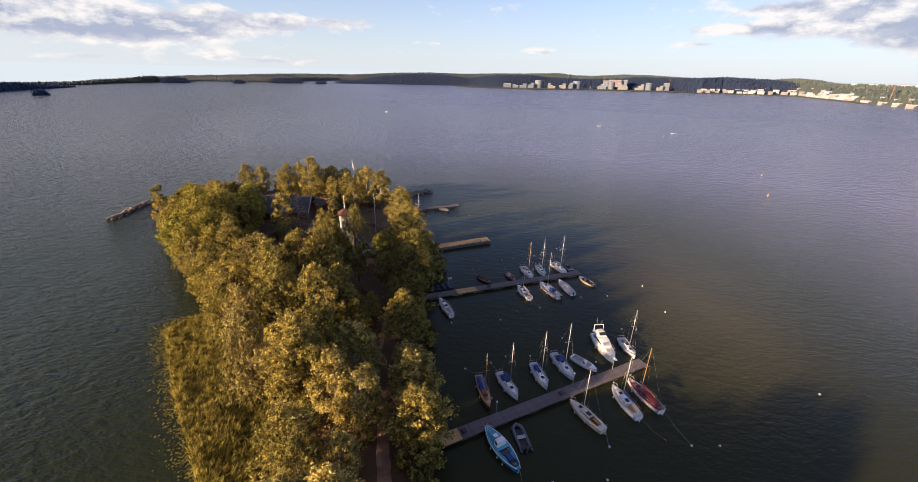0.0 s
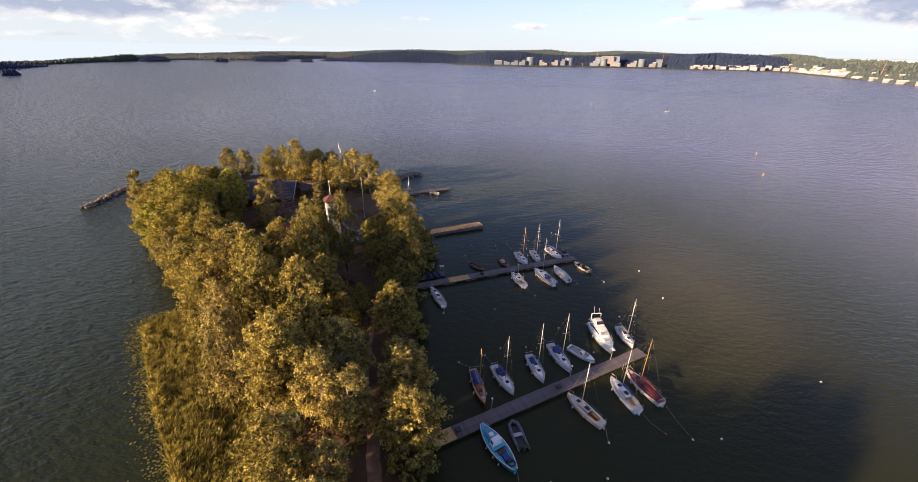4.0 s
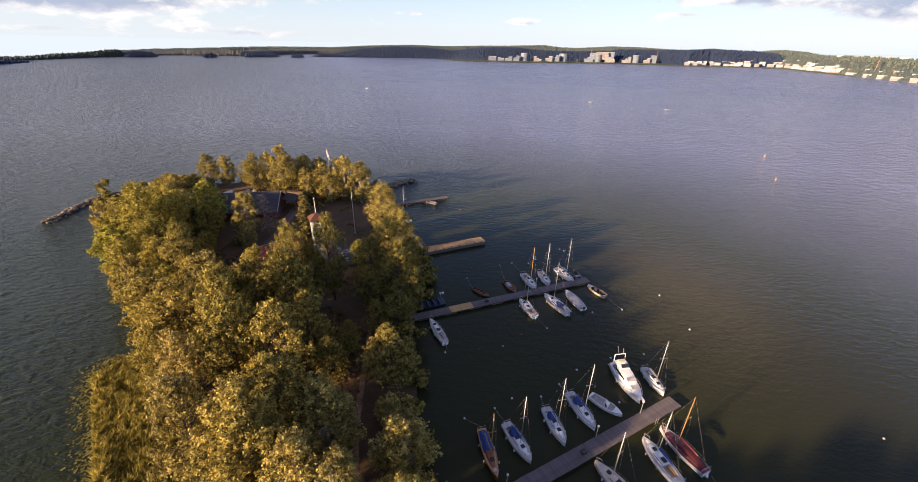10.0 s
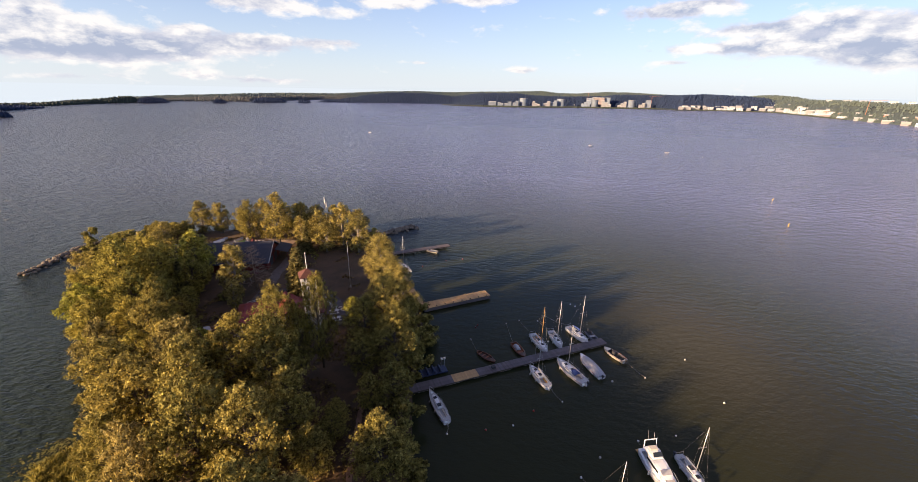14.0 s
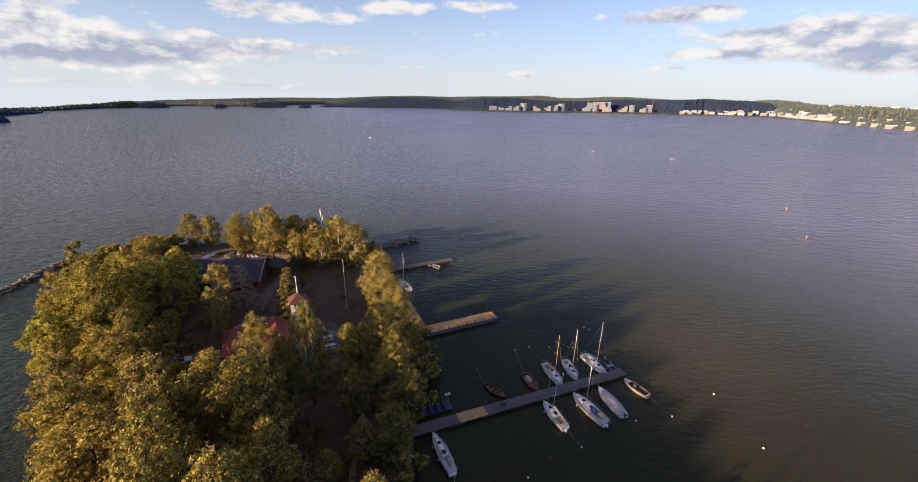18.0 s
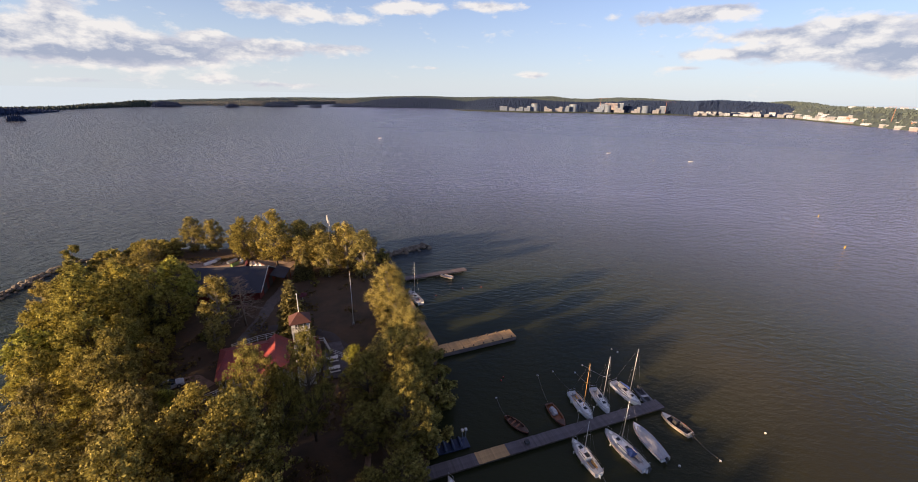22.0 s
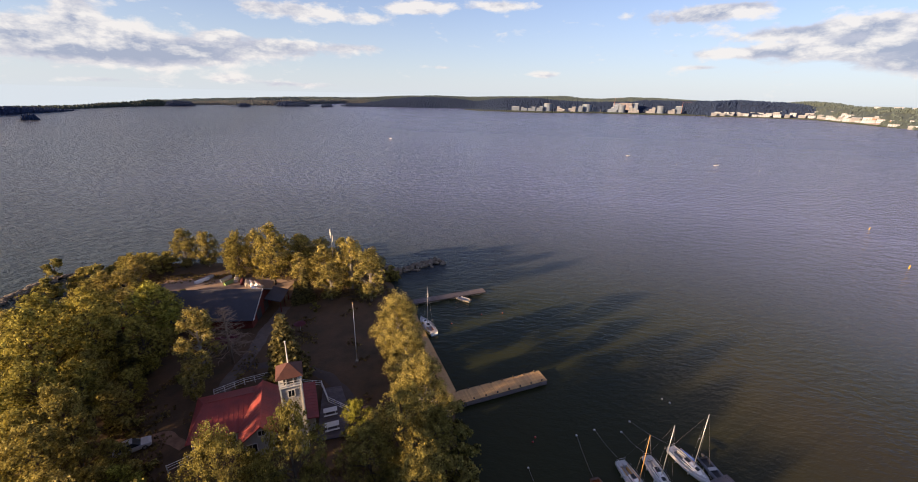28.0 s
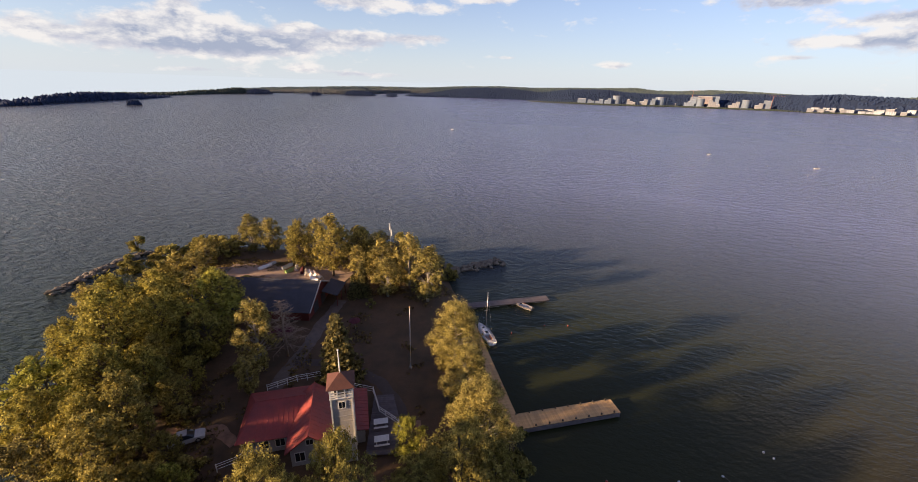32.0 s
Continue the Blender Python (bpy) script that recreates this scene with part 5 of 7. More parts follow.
# the near jetty's tan root paints a patch of sunlight into its planks
JA = jetty("jetty", (-5.5, 37.6), (33.2, 56.85), 2.05, 0.65, WOOD_GREY, "long weathered grey plank jetty with sailing boats", pale=(0.0, 7.0, WOOD_TAN))
JB = jetty("jetty", (-7.6, 77.2), (31.2, 91.3), 2.0, 0.6, WOOD_GREY, "weathered grey plank jetty with small boats", pale=(8.0, 12.5, WOOD_TAN))
JC = jetty("pier", (-7.2, 104.5), (8.9, 111.3), 2.9, 0.95, WOOD_TAN, "pale tan timber pier standing on floats", 0.3, category="pier")
jetty("jetty", (-21, 136.5), (-0.6, 145.2), 2.2, 0.6, WOOD_GREY, "grey plank jetty at the far side of the bay")
for s in (-1, 1):
    part("side_beam", bevelled(boxes((0.05, 17.4, s * 1.5 - 0.08, s * 1.5 + 0.08, 0.12, 0.82)), 0.03), WOOD_GREY, JC)
for i in range(8):
    part("mooring_bollard", bevelled(boxes((0.9 + 2.2 * i, 1.12 + 2.2 * i, -1.4, -1.2, 0.955, 1.28)), 0.03), PILE, JC)
    part("mooring_bollard", bevelled(boxes((0.9 + 2.2 * i, 1.12 + 2.2 * i, 1.2, 1.4, 0.955, 1.28)), 0.03), PILE, JC)
quay = jetty("quay", (-6.6, 103.2), (-18.2, 132), 2.0, 0.95, WOOD_TAN, "timber quay along the island's edge", 0.3, category="quay")
# steps and lamp posts on the jetties
for parent, spots in ((JA, (13.4, 27.9, 36.6)), (JB, (25.3, 28.0))):
    for x in spots:
        part("lamp_post", tube([(x, 0.85, 0.5), (x, 0.85, 2.9)], 0.045, 6), ALU, parent)
        part("lamp_head", ball(0.16, (x, 0.85, 2.98)), BUOY_WHITE, parent, "white globe lamp", True)
for parent, x in ((JA, 7.3), (JA, 24.5), (JB, 15.5)):
    part("service_box", bevelled(boxes((x, x + 0.7, -0.3, 0.3, 0.66, 1.05)), 0.03), DARK, parent)
part("gangway", bevelled(boxes((-2.2, 1.2, -1.0, 1.0, 0.66, 0.74)), 0.02), WOOD_GREY, JA)
part("ladder", merged(tube([(37.9, -1.17, -0.3), (37.9, -1.17, 1.3)], 0.03), tube([(37.4, -1.17, -0.3), (37.4, -1.17, 1.3)], 0.03)), ALU, JA)


# ---- boats ----
def half_beam(s, full=0.55):
    """Half breadth along the hull, 0 at the stern, 1 at the bow."""
    return (0.72 + 0.28 * math.sin(min(1, s / 0.45) * math.pi / 2)) if s < 0.45 else max(0.0, 1 - ((s - 0.45) / 0.55) ** 2.3) ** (0.75 + 0.3 * full) * 1.0


def hull_sections(L, B, F, n=16, double=False):
    rows = []
    for i in range(n + 1):
        s = i / n
        b = half_beam(s) * B / 2
        if double:
            b = B / 2 * math.sin(math.pi * min(0.985, max(0.015, 0.03 + 0.955 * s))) ** 0.72
        sheer = F * (0.88 + 0.32 * max(0, s - 0.3) ** 1.5 + 0.1 * (1 - s) ** 2)
        rows.append((L * (s - 0.5), max(b, 0.015), sheer, -0.35 * (1 - max(0, s - 0.75) * 3.2) if s > 0.75 else -0.35))
    return rows


def hull_mesh(rows):
    vs, fs, k = [], [], 9
    for y, b, sh, keel in rows:
        for u, v in ((-1, 1), (-0.97, 0.55), (-0.86, 0.1), (-0.5, -0.6), (0, -1), (0.5, -0.6), (0.86, 0.1), (0.97, 0.55), (1, 1)):
            vs.append((u * b, y, sh * v if v > 0 else -keel * v))
    for i in range(len(rows) - 1):
        fs += [(i * k + j, i * k + j + 1, (i + 1) * k + j + 1, (i + 1) * k + j) for j in range(k - 1)]
    fs.append(tuple(range(k)))
    return vs, fs


def deck_mesh(rows, c0, c1, well=0.6, depth=0.45):
    """The deck with a sunk cockpit between the stations c0 and c1, and the cockpit's lining."""
    dv, df, wv, wf = [], [], [], []
    n = len(rows)
    for i, (y, b, sh, _) in enumerate(rows):
        inner = b * well
        dv += [(-b * 0.99, y, sh - 0.02), (-inner, y, sh + 0.03), (0, y, sh + 0.05), (inner, y, sh + 0.03), (b * 0.99, y, sh - 0.02)]
        if i:
            p, q = 5 * (i - 1), 5 * i
            df += [(p, p + 1, q + 1, q), (p + 3, p + 4, q + 4, q + 3)]
            if not (c0 < i <= c1):
                df += [(p + 1, p + 2, q + 2, q + 1), (p + 2, p + 3, q + 3, q + 2)]
    for i in range(c0, c1 + 1):
        y, b, sh, _ = rows[i]
        inner, f = b * well, max(0.1, sh - depth)
        k = len(wv)
        wv += [(-inner, y, sh + 0.03), (-inner * 0.9, y, f), (inner * 0.9, y, f), (inner, y, sh + 0.03)]
        if i > c0:
            wf += [(k - 4 + j, k - 3 + j, k + 1 + j, k + j) for j in range(3)]
    e = len(wv) - 4
    wf += [(0, 1, 2, 3), (e + 3, e + 2, e + 1, e)]
    return (dv, df), (wv, wf)


def loft(rows):
    """A lofted cabin: rows of y, half width at foot, half width at top, foot z, top z."""
    vs, fs = [], []
    for y, w0, w1, z0, z1 in rows:
        vs += [(-w0, y, z0), (-w1, y, z1 - 0.05), (-w1 * 0.55, y, z1), (w1 * 0.55, y, z1), (w1, y, z1 - 0.05), (w0, y, z0)]
    for i in range(len(rows) - 1):
        fs += [(6 * i + j, 6 * i + j + 1, 6 * i + j + 7, 6 * i + j + 6) for j in range(5)]
    fs += [tuple(range(6)), tuple(range(6 * len(rows) - 6, 6 * len(rows)))[::-1]]
    return vs, fs


def boat_pose(bow, stern):
    cx, cy = (bow[0] + stern[0]) / 2, (bow[1] + stern[1]) / 2
    return Matrix.Translation((cx, cy, 0)) @ Matrix.Rotation(math.atan2(bow[1] - stern[1], bow[0] - stern[0]) - math.pi / 2, 4, "Z")


def sailboat(bow, stern, mast, label, hull=WHITE, deck=DECK_GREY, cover=None, boom_cover=None, spar=ALU, beam=None, stripe=None, tilt=0.0, outboard=False, hood=None, cabin=WHITE, rake=0.0, mast_at=0.6, well=None):
    L = math.dist(bow, stern) * 0.9
    mast = mast * 0.95
    B, F = beam or L * 0.31, 0.75 if L > 5.3 else 0.6
    wood = PINE if round(bow[0] * 10) % 3 == 0 else MAHOG if round(bow[0] * 10) % 3 == 1 else CREAM
    t = thing("sailing_boat", boat_pose(bow, stern), label, "boat", "moored sailing boats")
    rows = hull_sections(L, B, F)
    part("hull", hull_mesh(rows), hull, t, smooth=True)
    (d, w) = deck_mesh(rows, 2, 6)
    part("deck", d, deck, t)
    part("cockpit", w, well or (PINE if hull is MAHOG else DECK_GREY), t)
    part("toe_rail", merged(*[tube([(s * r[1], r[0], r[2] + 0.03) for r in rows], 0.03, 4) for s in (-1, 1)]), MAHOG if hull is MAHOG else ALU, t)
    if stripe:
        part("stripe", merged(*[tube([(s * r[1] * 0.985, r[0], r[2] * 0.72) for r in rows], 0.045, 4) for s in (-1, 1)]), stripe, t)
    # coachroof
    c = [(rows[i][0], rows[i][1] * 0.62 * k, rows[i][1] * 0.5 * k, rows[i][2], rows[i][2] + h) for i, k, h in ((6, 1, 0.42), (8, 1, 0.42), (10, 1, 0.36), (12, 0.85, 0.2), (13, 0.6, 0.07))]
    roof = part("coachroof", loft(c), cabin, t)
    for s in (-1, 1):
        part("cabin_window", ([(s * (r[1] * 0.45 + r[2] * 0.55 + 0.02), r[0], r[3] + (r[4] - r[3]) * v) for r in c[:3] for v in (0.4, 0.75)], [(0, 1, 3, 2), (2, 3, 5, 4)]), GLASS, roof)
    part("hatch", bevelled(boxes((-0.27, 0.27, rows[10][0] + 0.1, rows[10][0] + 0.65, rows[10][2] + 0.3, rows[10][2] + 0.4)), 0.03), GLASS, roof)
    part("companionway", bevelled(boxes((-0.3, 0.3, rows[6][0] + 0.05, rows[6][0] + 0.8, rows[6][2] + 0.41, rows[6][2] + 0.48)), 0.02), GLASS, roof)
    my = L * (mast_at - 0.5)
    mz = F + 0.4
    if mast:
        top = Vector((tilt, my - rake, mast))
        m = part("mast", tube([(0, my, mz - 0.4), (tilt * 0.5, my - rake * 0.5, mast * 0.5), top], [0.055, 0.05, 0.036], 8), spar, t, smooth=True)
        sp = mz + (mast - mz) * 0.55
        part("spreader", tube([(-0.55, my - 0.1, sp), (0.55, my - 0.1, sp)], 0.03, 5), spar, m)
        r = 0.0055
        part("rigging", merged(*[tube([a, b], r, 4, False) for a, b in (((0, L / 2 - 0.1, rows[-1][2]), top), ((0, -L / 2 + 0.05, rows[0][2]), top), ((B * 0.44, my - 0.2, F), (0.55, my - 0.1, sp)), ((0.55, my - 0.1, sp), top), ((-B * 0.44, my - 0.2, F), (-0.55, my - 0.1, sp)), ((-0.55, my - 0.1, sp), top))]), STEEL, m)
        part("boom", tube([(0, my - 0.1, mz + 0.65), (0, my - L * 0.38, mz + 0.6)], 0.06, 6), spar, m)
        if boom_cover:
            part("sail_cover", tube([(0, my, mz + 0.72), (0, my - 0.3, mz + 0.82), (0, my - L * 0.2, mz + 0.76), (0, my - L * 0.37, mz + 0.68)], [0.1, 0.19, 0.17, 0.07], 8), boom_cover, m, smooth=True)
    for s in (-1, 1):
        part("cockpit_seat", bevelled(boxes((s * B * 0.2 - 0.13, s * B * 0.2 + 0.13, rows[2][0] + 0.15, rows[6][0] - 0.15, F - 0.42, F - 0.14)), 0.02), wood, t)
        part("winch", tube([(s * B * 0.33, rows[5][0], F + 0.03), (s * B * 0.33, rows[5][0], F + 0.2)], [0.07, 0.05], 8), ALU, t)
        part("handrail", tube([(s * c[1][2] * 0.8, c[0][0] + 0.2, c[0][4] + 0.05), (s * c[1][2] * 0.8, c[2][0], c[2][4] + 0.05)], 0.02, 4), MAHOG, roof)
        part("stanchion_line", merged(tube([(s * r_[1] * 0.94, r_[0], r_[2] + 0.5) for r_ in rows[2:14:2]], 0.009, 3), *[tube([(s * r_[1] * 0.94, r_[0], r_[2]), (s * r_[1] * 0.94, r_[0], r_[2] + 0.52)], 0.014, 4) for r_ in rows[3:13:3]]), ALU, t)
    part("anchor_locker", bevelled(boxes((-0.2, 0.2, L * 0.33, L * 0.4, F + 0.16, F + 0.22)), 0.01), DECK_GREY if deck is not DECK_GREY else WHITE, t)
    if cover:
        c2 = [(rows[i][0], rows[i][1] * k, rows[i][1] * 0.35, rows[i][2] + 0.05, rows[i][2] + h) for i, k, h in ((1, 0.8, 0.2), (3, 0.86, 0.5), (6, 0.86, 0.62), (8, 0.8, 0.55))]
        part("cockpit_cover", loft(c2), cover, t)
    if hood:
        c3 = [(rows[6][0] + y, B * 0.27, B * 0.2, F + 0.1, F + h) for y, h in ((-0.75, 0.86), (-0.2, 0.95), (0.35, 0.45))]
        part("sprayhood", loft(c3), hood, t)
    part("pulpit", merged(tube([(-0.42, L * 0.38, F + 0.12), (-0.36, L * 0.4, F + 0.62), (0, L / 2 - 0.02, F + 0.72), (0.36, L * 0.4, F + 0.62), (0.42, L * 0.38, F + 0.12)], 0.022, 5)), ALU, t)
    part("pushpit", merged(tube([(-B * 0.36, -L * 0.47, F), (-B * 0.36, -L * 0.48, F + 0.55), (B * 0.36, -L * 0.48, F + 0.55), (B * 0.36, -L * 0.47, F)], 0.022, 5)), ALU, t)
    part("rudder", bevelled(boxes((-0.03, 0.03, -L / 2 - 0.35, -L / 2 - 0.02, -0.6, F * 0.7)), 0.01), hull, t)
    part("tiller", tube([(0, -L / 2 - 0.1, F * 0.75), (0.05, -L / 2 + 0.95, F + 0.18)], 0.025, 5), MAHOG, t)
    if outboard:
        outboard_motor(t, 0.35, -L / 2 - 0.2, F * 0.6)
    for s, u in ((-1, -0.1), (1, 0.12), (-1, 0.2), (1, -0.2)):
        part("fender", tube([(s * (B / 2 + 0.07), L * u, 0.08), (s * (B / 2 + 0.07), L * u, 0.16), (s * (B / 2 + 0.06), L * u, 0.5), (s * (B / 2 + 0.03), L * u, 0.58)], [0.03, 0.1, 0.1, 0.02], 6), BUOY_WHITE, t, smooth=True)
    return t


def outboard_motor(t, x, y, z):
    o = part("outboard_motor", bevelled(boxes((x - 0.16, x + 0.16, y - 0.32, y + 0.12, z + 0.05, z + 0.5)), 0.06), DARK, t)
    part("shaft", boxes((x - 0.06, x + 0.06, y - 0.16, y, -0.5, z + 0.04)), GREY_RUBBER, o)


def motor_yacht(bow, stern):
    L = math.dist(bow, stern) * 0.88
    B, F = L * 0.35, 1.15
    t = thing("motor_yacht", boat_pose(bow, stern), "large white motor yacht with flybridge moored at the jetty", "boat")
    rows = hull_sections(L, B, F)
    part("hull", hull_mesh(rows), WHITE, t, smooth=True)
    d, w = deck_mesh(rows, 1, 4, 0.75, 0.6)
    part("deck", d, WHITE, t)
    part("cockpit", w, DECK_GREY, t)
    c = [(rows[i][0], rows[i][1] * a, rows[i][1] * b, rows[i][2] + 0.02, rows[i][2] + h) for i, a, b, h in ((4, 0.84, 0.70, 1.1), (7, 0.84, 0.68, 1.1), (9, 0.82, 0.64, 0.95), (11, 0.8, 0.6, 0.62), (14, 0.6, 0.35, 0.2))]
    sal = part("saloon", loft(c), WHITE, t)
    for s in (-1, 1):
        part("side_window", ([(s * (r[1] * 0.42 + r[2] * 0.58 + 0.025), r[0], r[3] + (r[4] - r[3]) * v) for r in c[:3] for v in (0.42, 0.8)], [(0, 1, 3, 2), (2, 3, 5, 4)]), GLASS, sal)
    y0, y1 = rows[9][0], rows[11][0]
    part("windscreen", ([(-B * 0.28, y0 + 0.06, F + 1.0), (B * 0.28, y0 + 0.06, F + 1.0), (B * 0.27, y1 - 0.25, F + 0.78), (-B * 0.27, y1 - 0.25, F + 0.78)], [(0, 1, 2, 3)]), GREY_CLOTH, sal, "pale canvas screen cover")
    fly = part("flybridge", loft([(rows[2][0], B * 0.34, B * 0.32, F + 1.1, F + 1.45), (rows[4][0], B * 0.34, B * 0.32, F + 1.1, F + 1.55), (rows[6][0], B * 0.3, B * 0.24, F + 1.1, F + 1.35)]), WHITE, t)
    part("seat", bevelled(boxes((-B * 0.22, B * 0.22, rows[3][0] - 0.3, rows[3][0] + 0.4, F + 1.56, F + 1.75)), 0.06), CREAM, fly)
    part("radar_arch", tube([(-B * 0.36, rows[2][0], F + 1.0), (-B * 0.33, rows[2][0] - 0.2, F + 2.4), (B * 0.33, rows[2][0] - 0.2, F + 2.4), (B * 0.36, rows[2][0], F + 1.0)], 0.09, 6), WHITE, t)
    part("antenna", tube([(0.4, rows[2][0] - 0.2, F + 2.4), (0.5, rows[2][0] - 0.5, F + 3.8)], 0.025, 4), ALU, t)
    part("antenna", tube([(-0.5, rows[2][0] - 0.2, F + 2.4), (-0.5, rows[2][0] - 0.4, F + 3.4)], 0.025, 4), ALU, t)
    part("side_deck_cushion", bevelled(boxes((-B * 0.24, B * 0.24, rows[12][0] - 0.5, rows[12][0] + 0.5, F + 0.42, F + 0.52)), 0.03), CREAM, t)
    part("fly_screen", ([(-B * 0.26, rows[6][0] - 0.1, F + 1.4), (B * 0.26, rows[6][0] - 0.1, F + 1.4), (B * 0.24, rows[5][0], F + 1.85), (-B * 0.24, rows[5][0], F + 1.85)], [(0, 1, 2, 3)]), GLASS, fly)
    for s in (-1, 1):
        part("fender", tube([(s * (B / 2 + 0.08), -0.5, 0.15), (s * (B / 2 + 0.08), -0.5, 0.3), (s * (B / 2 + 0.07), -0.5, 0.8), (s * (B / 2 + 0.04), -0.5, 0.9)], [0.04, 0.13, 0.13, 0.03], 7), BUOY_WHITE, t, smooth=True)
    part("bow_rail", merged(*[tube([(s * r[1] * 0.9, r[0], r[2] + 0.62) for r in rows[9:]], 0.025, 4) for s in (-1, 1)], *[tube([(s * rows[i][1] * 0.9, rows[i][0], rows[i][2]), (s * rows[i][1] * 0.9, rows[i][0], rows[i][2] + 0.62)], 0.02, 4) for s in (-1, 1) for i in (9, 11, 13, 15)]), ALU, t)
    part("bowsprit", bevelled(boxes((-0.22, 0.22, L / 2 - 0.3, L / 2 + 0.75, F * 1.12, F * 1.12 + 0.1)), 0.03), WHITE, t)
    part("bathing_platform", bevelled(boxes((-B * 0.34, B * 0.34, -L / 2 - 0.6, -L / 2 - 0.01, 0.25, 0.35)), 0.03), PINE, t)
    return t


def open_boat(bow, stern, name, label, hull, inside_mat, beam=0.36, free=0.55, thwarts=3, motor=False, cover=None, screen=False, double=False, console=None, stuff=None):
    L = math.dist(bow, stern)
    B, F = L * beam, free
    t = thing(name, boat_pose(bow, stern), label, "boat", "small open boats")
    rows = hull_sections(L, B, F, double=double)
    part("hull", hull_mesh(rows), hull, t, smooth=True)
    d, w = deck_mesh(rows, 1, 12, 0.82, F * 0.75)
    part("gunwale", d, hull, t)
    part("bilge", w, inside_mat, t)
    part("rub_rail", merged(*[tube([(s * r[1] * 1.005, r[0], r[2] - 0.02) for r in rows], 0.04, 4) for s in (-1, 1)]), MAHOG if hull is not DARK else DARK, t)
    for k in range(thwarts):
        i = 3 + k * 3
        part("thwart", bevelled(boxes((-rows[i][1] * 0.8, rows[i][1] * 0.8, rows[i][0] - 0.14, rows[i][0] + 0.14, F * 0.6, F * 0.66)), 0.015), MAHOG if hull is DARK_WOOD else inside_mat, t)
    if cover:
        c = [(rows[i][0], rows[i][1] * 0.97, rows[i][1] * 0.4, rows[i][2] + 0.02, rows[i][2] + h) for i, h in ((0, 0.12), (3, 0.35), (6, 0.5), (9, 0.42), (12, 0.16), (14, 0.06))]
        part("boat_cover", loft(c), cover, t)
    if screen:
        part("windscreen", ([(-rows[9][1] * 0.8, rows[9][0], F + 0.05), (rows[9][1] * 0.8, rows[9][0], F + 0.05), (rows[8][1] * 0.7, rows[8][0], F + 0.5), (-rows[8][1] * 0.7, rows[8][0], F + 0.5)], [(0, 1, 2, 3)]), GLASS, t)
    if console:
        part("console", bevelled(boxes((-0.35, 0.35, -0.2, 0.45, F * 0.3, F + 0.45)), 0.06), console, t)
    if stuff:
        part("tarpaulin", loft([(rows[3][0], rows[3][1] * 0.6, rows[3][1] * 0.3, F * 0.4, F + 0.12), (rows[6][0], rows[6][1] * 0.65, rows[6][1] * 0.4, F * 0.4, F + 0.25), (rows[8][0], rows[8][1] * 0.5, rows[8][1] * 0.3, F * 0.4, F + 0.1)]), stuff, t)
    if motor:
        outboard_motor(t, 0.0, -L / 2 - 0.12, F * 0.75)
    return t


def rubber_dinghy(bow, stern, label):
    L = math.dist(bow, stern)
    B, r = L * 0.42, L * 0.055
    t = thing("inflatable_dinghy", boat_pose(bow, stern), label, "boat", "inflatable dinghies")
    pts = [(-B / 2 + r, -L / 2, r), (-B / 2 + r, L * 0.15, r), (-B * 0.3, L * 0.36, r * 1.3), (0, L / 2 - r, r * 1.6), (B * 0.3, L * 0.36, r * 1.3), (B / 2 - r, L * 0.15, r), (B / 2 - r, -L / 2, r)]
    part("tube", tube(pts, [r * 0.6, r, r, r, r, r, r * 0.6], 8), GREY_RUBBER, t, smooth=True)
    part("floor", boxes((-B / 2 + r, B / 2 - r, -L * 0.42, L * 0.3, 0.08, 0.16)), DARK, t)
    part("transom", boxes((-B / 2 + r, B / 2 - r, -L * 0.44, -L * 0.4, 0.1, 0.55)), DARK, t)
    part("bench", bevelled(boxes((-B / 2 + r, B / 2 - r, -L * 0.08, L * 0.04, 0.35, 0.45)), 0.03), GREY_CLOTH, t)
    outboard_motor(t, 0, -L * 0.46, 0.42)
    return t


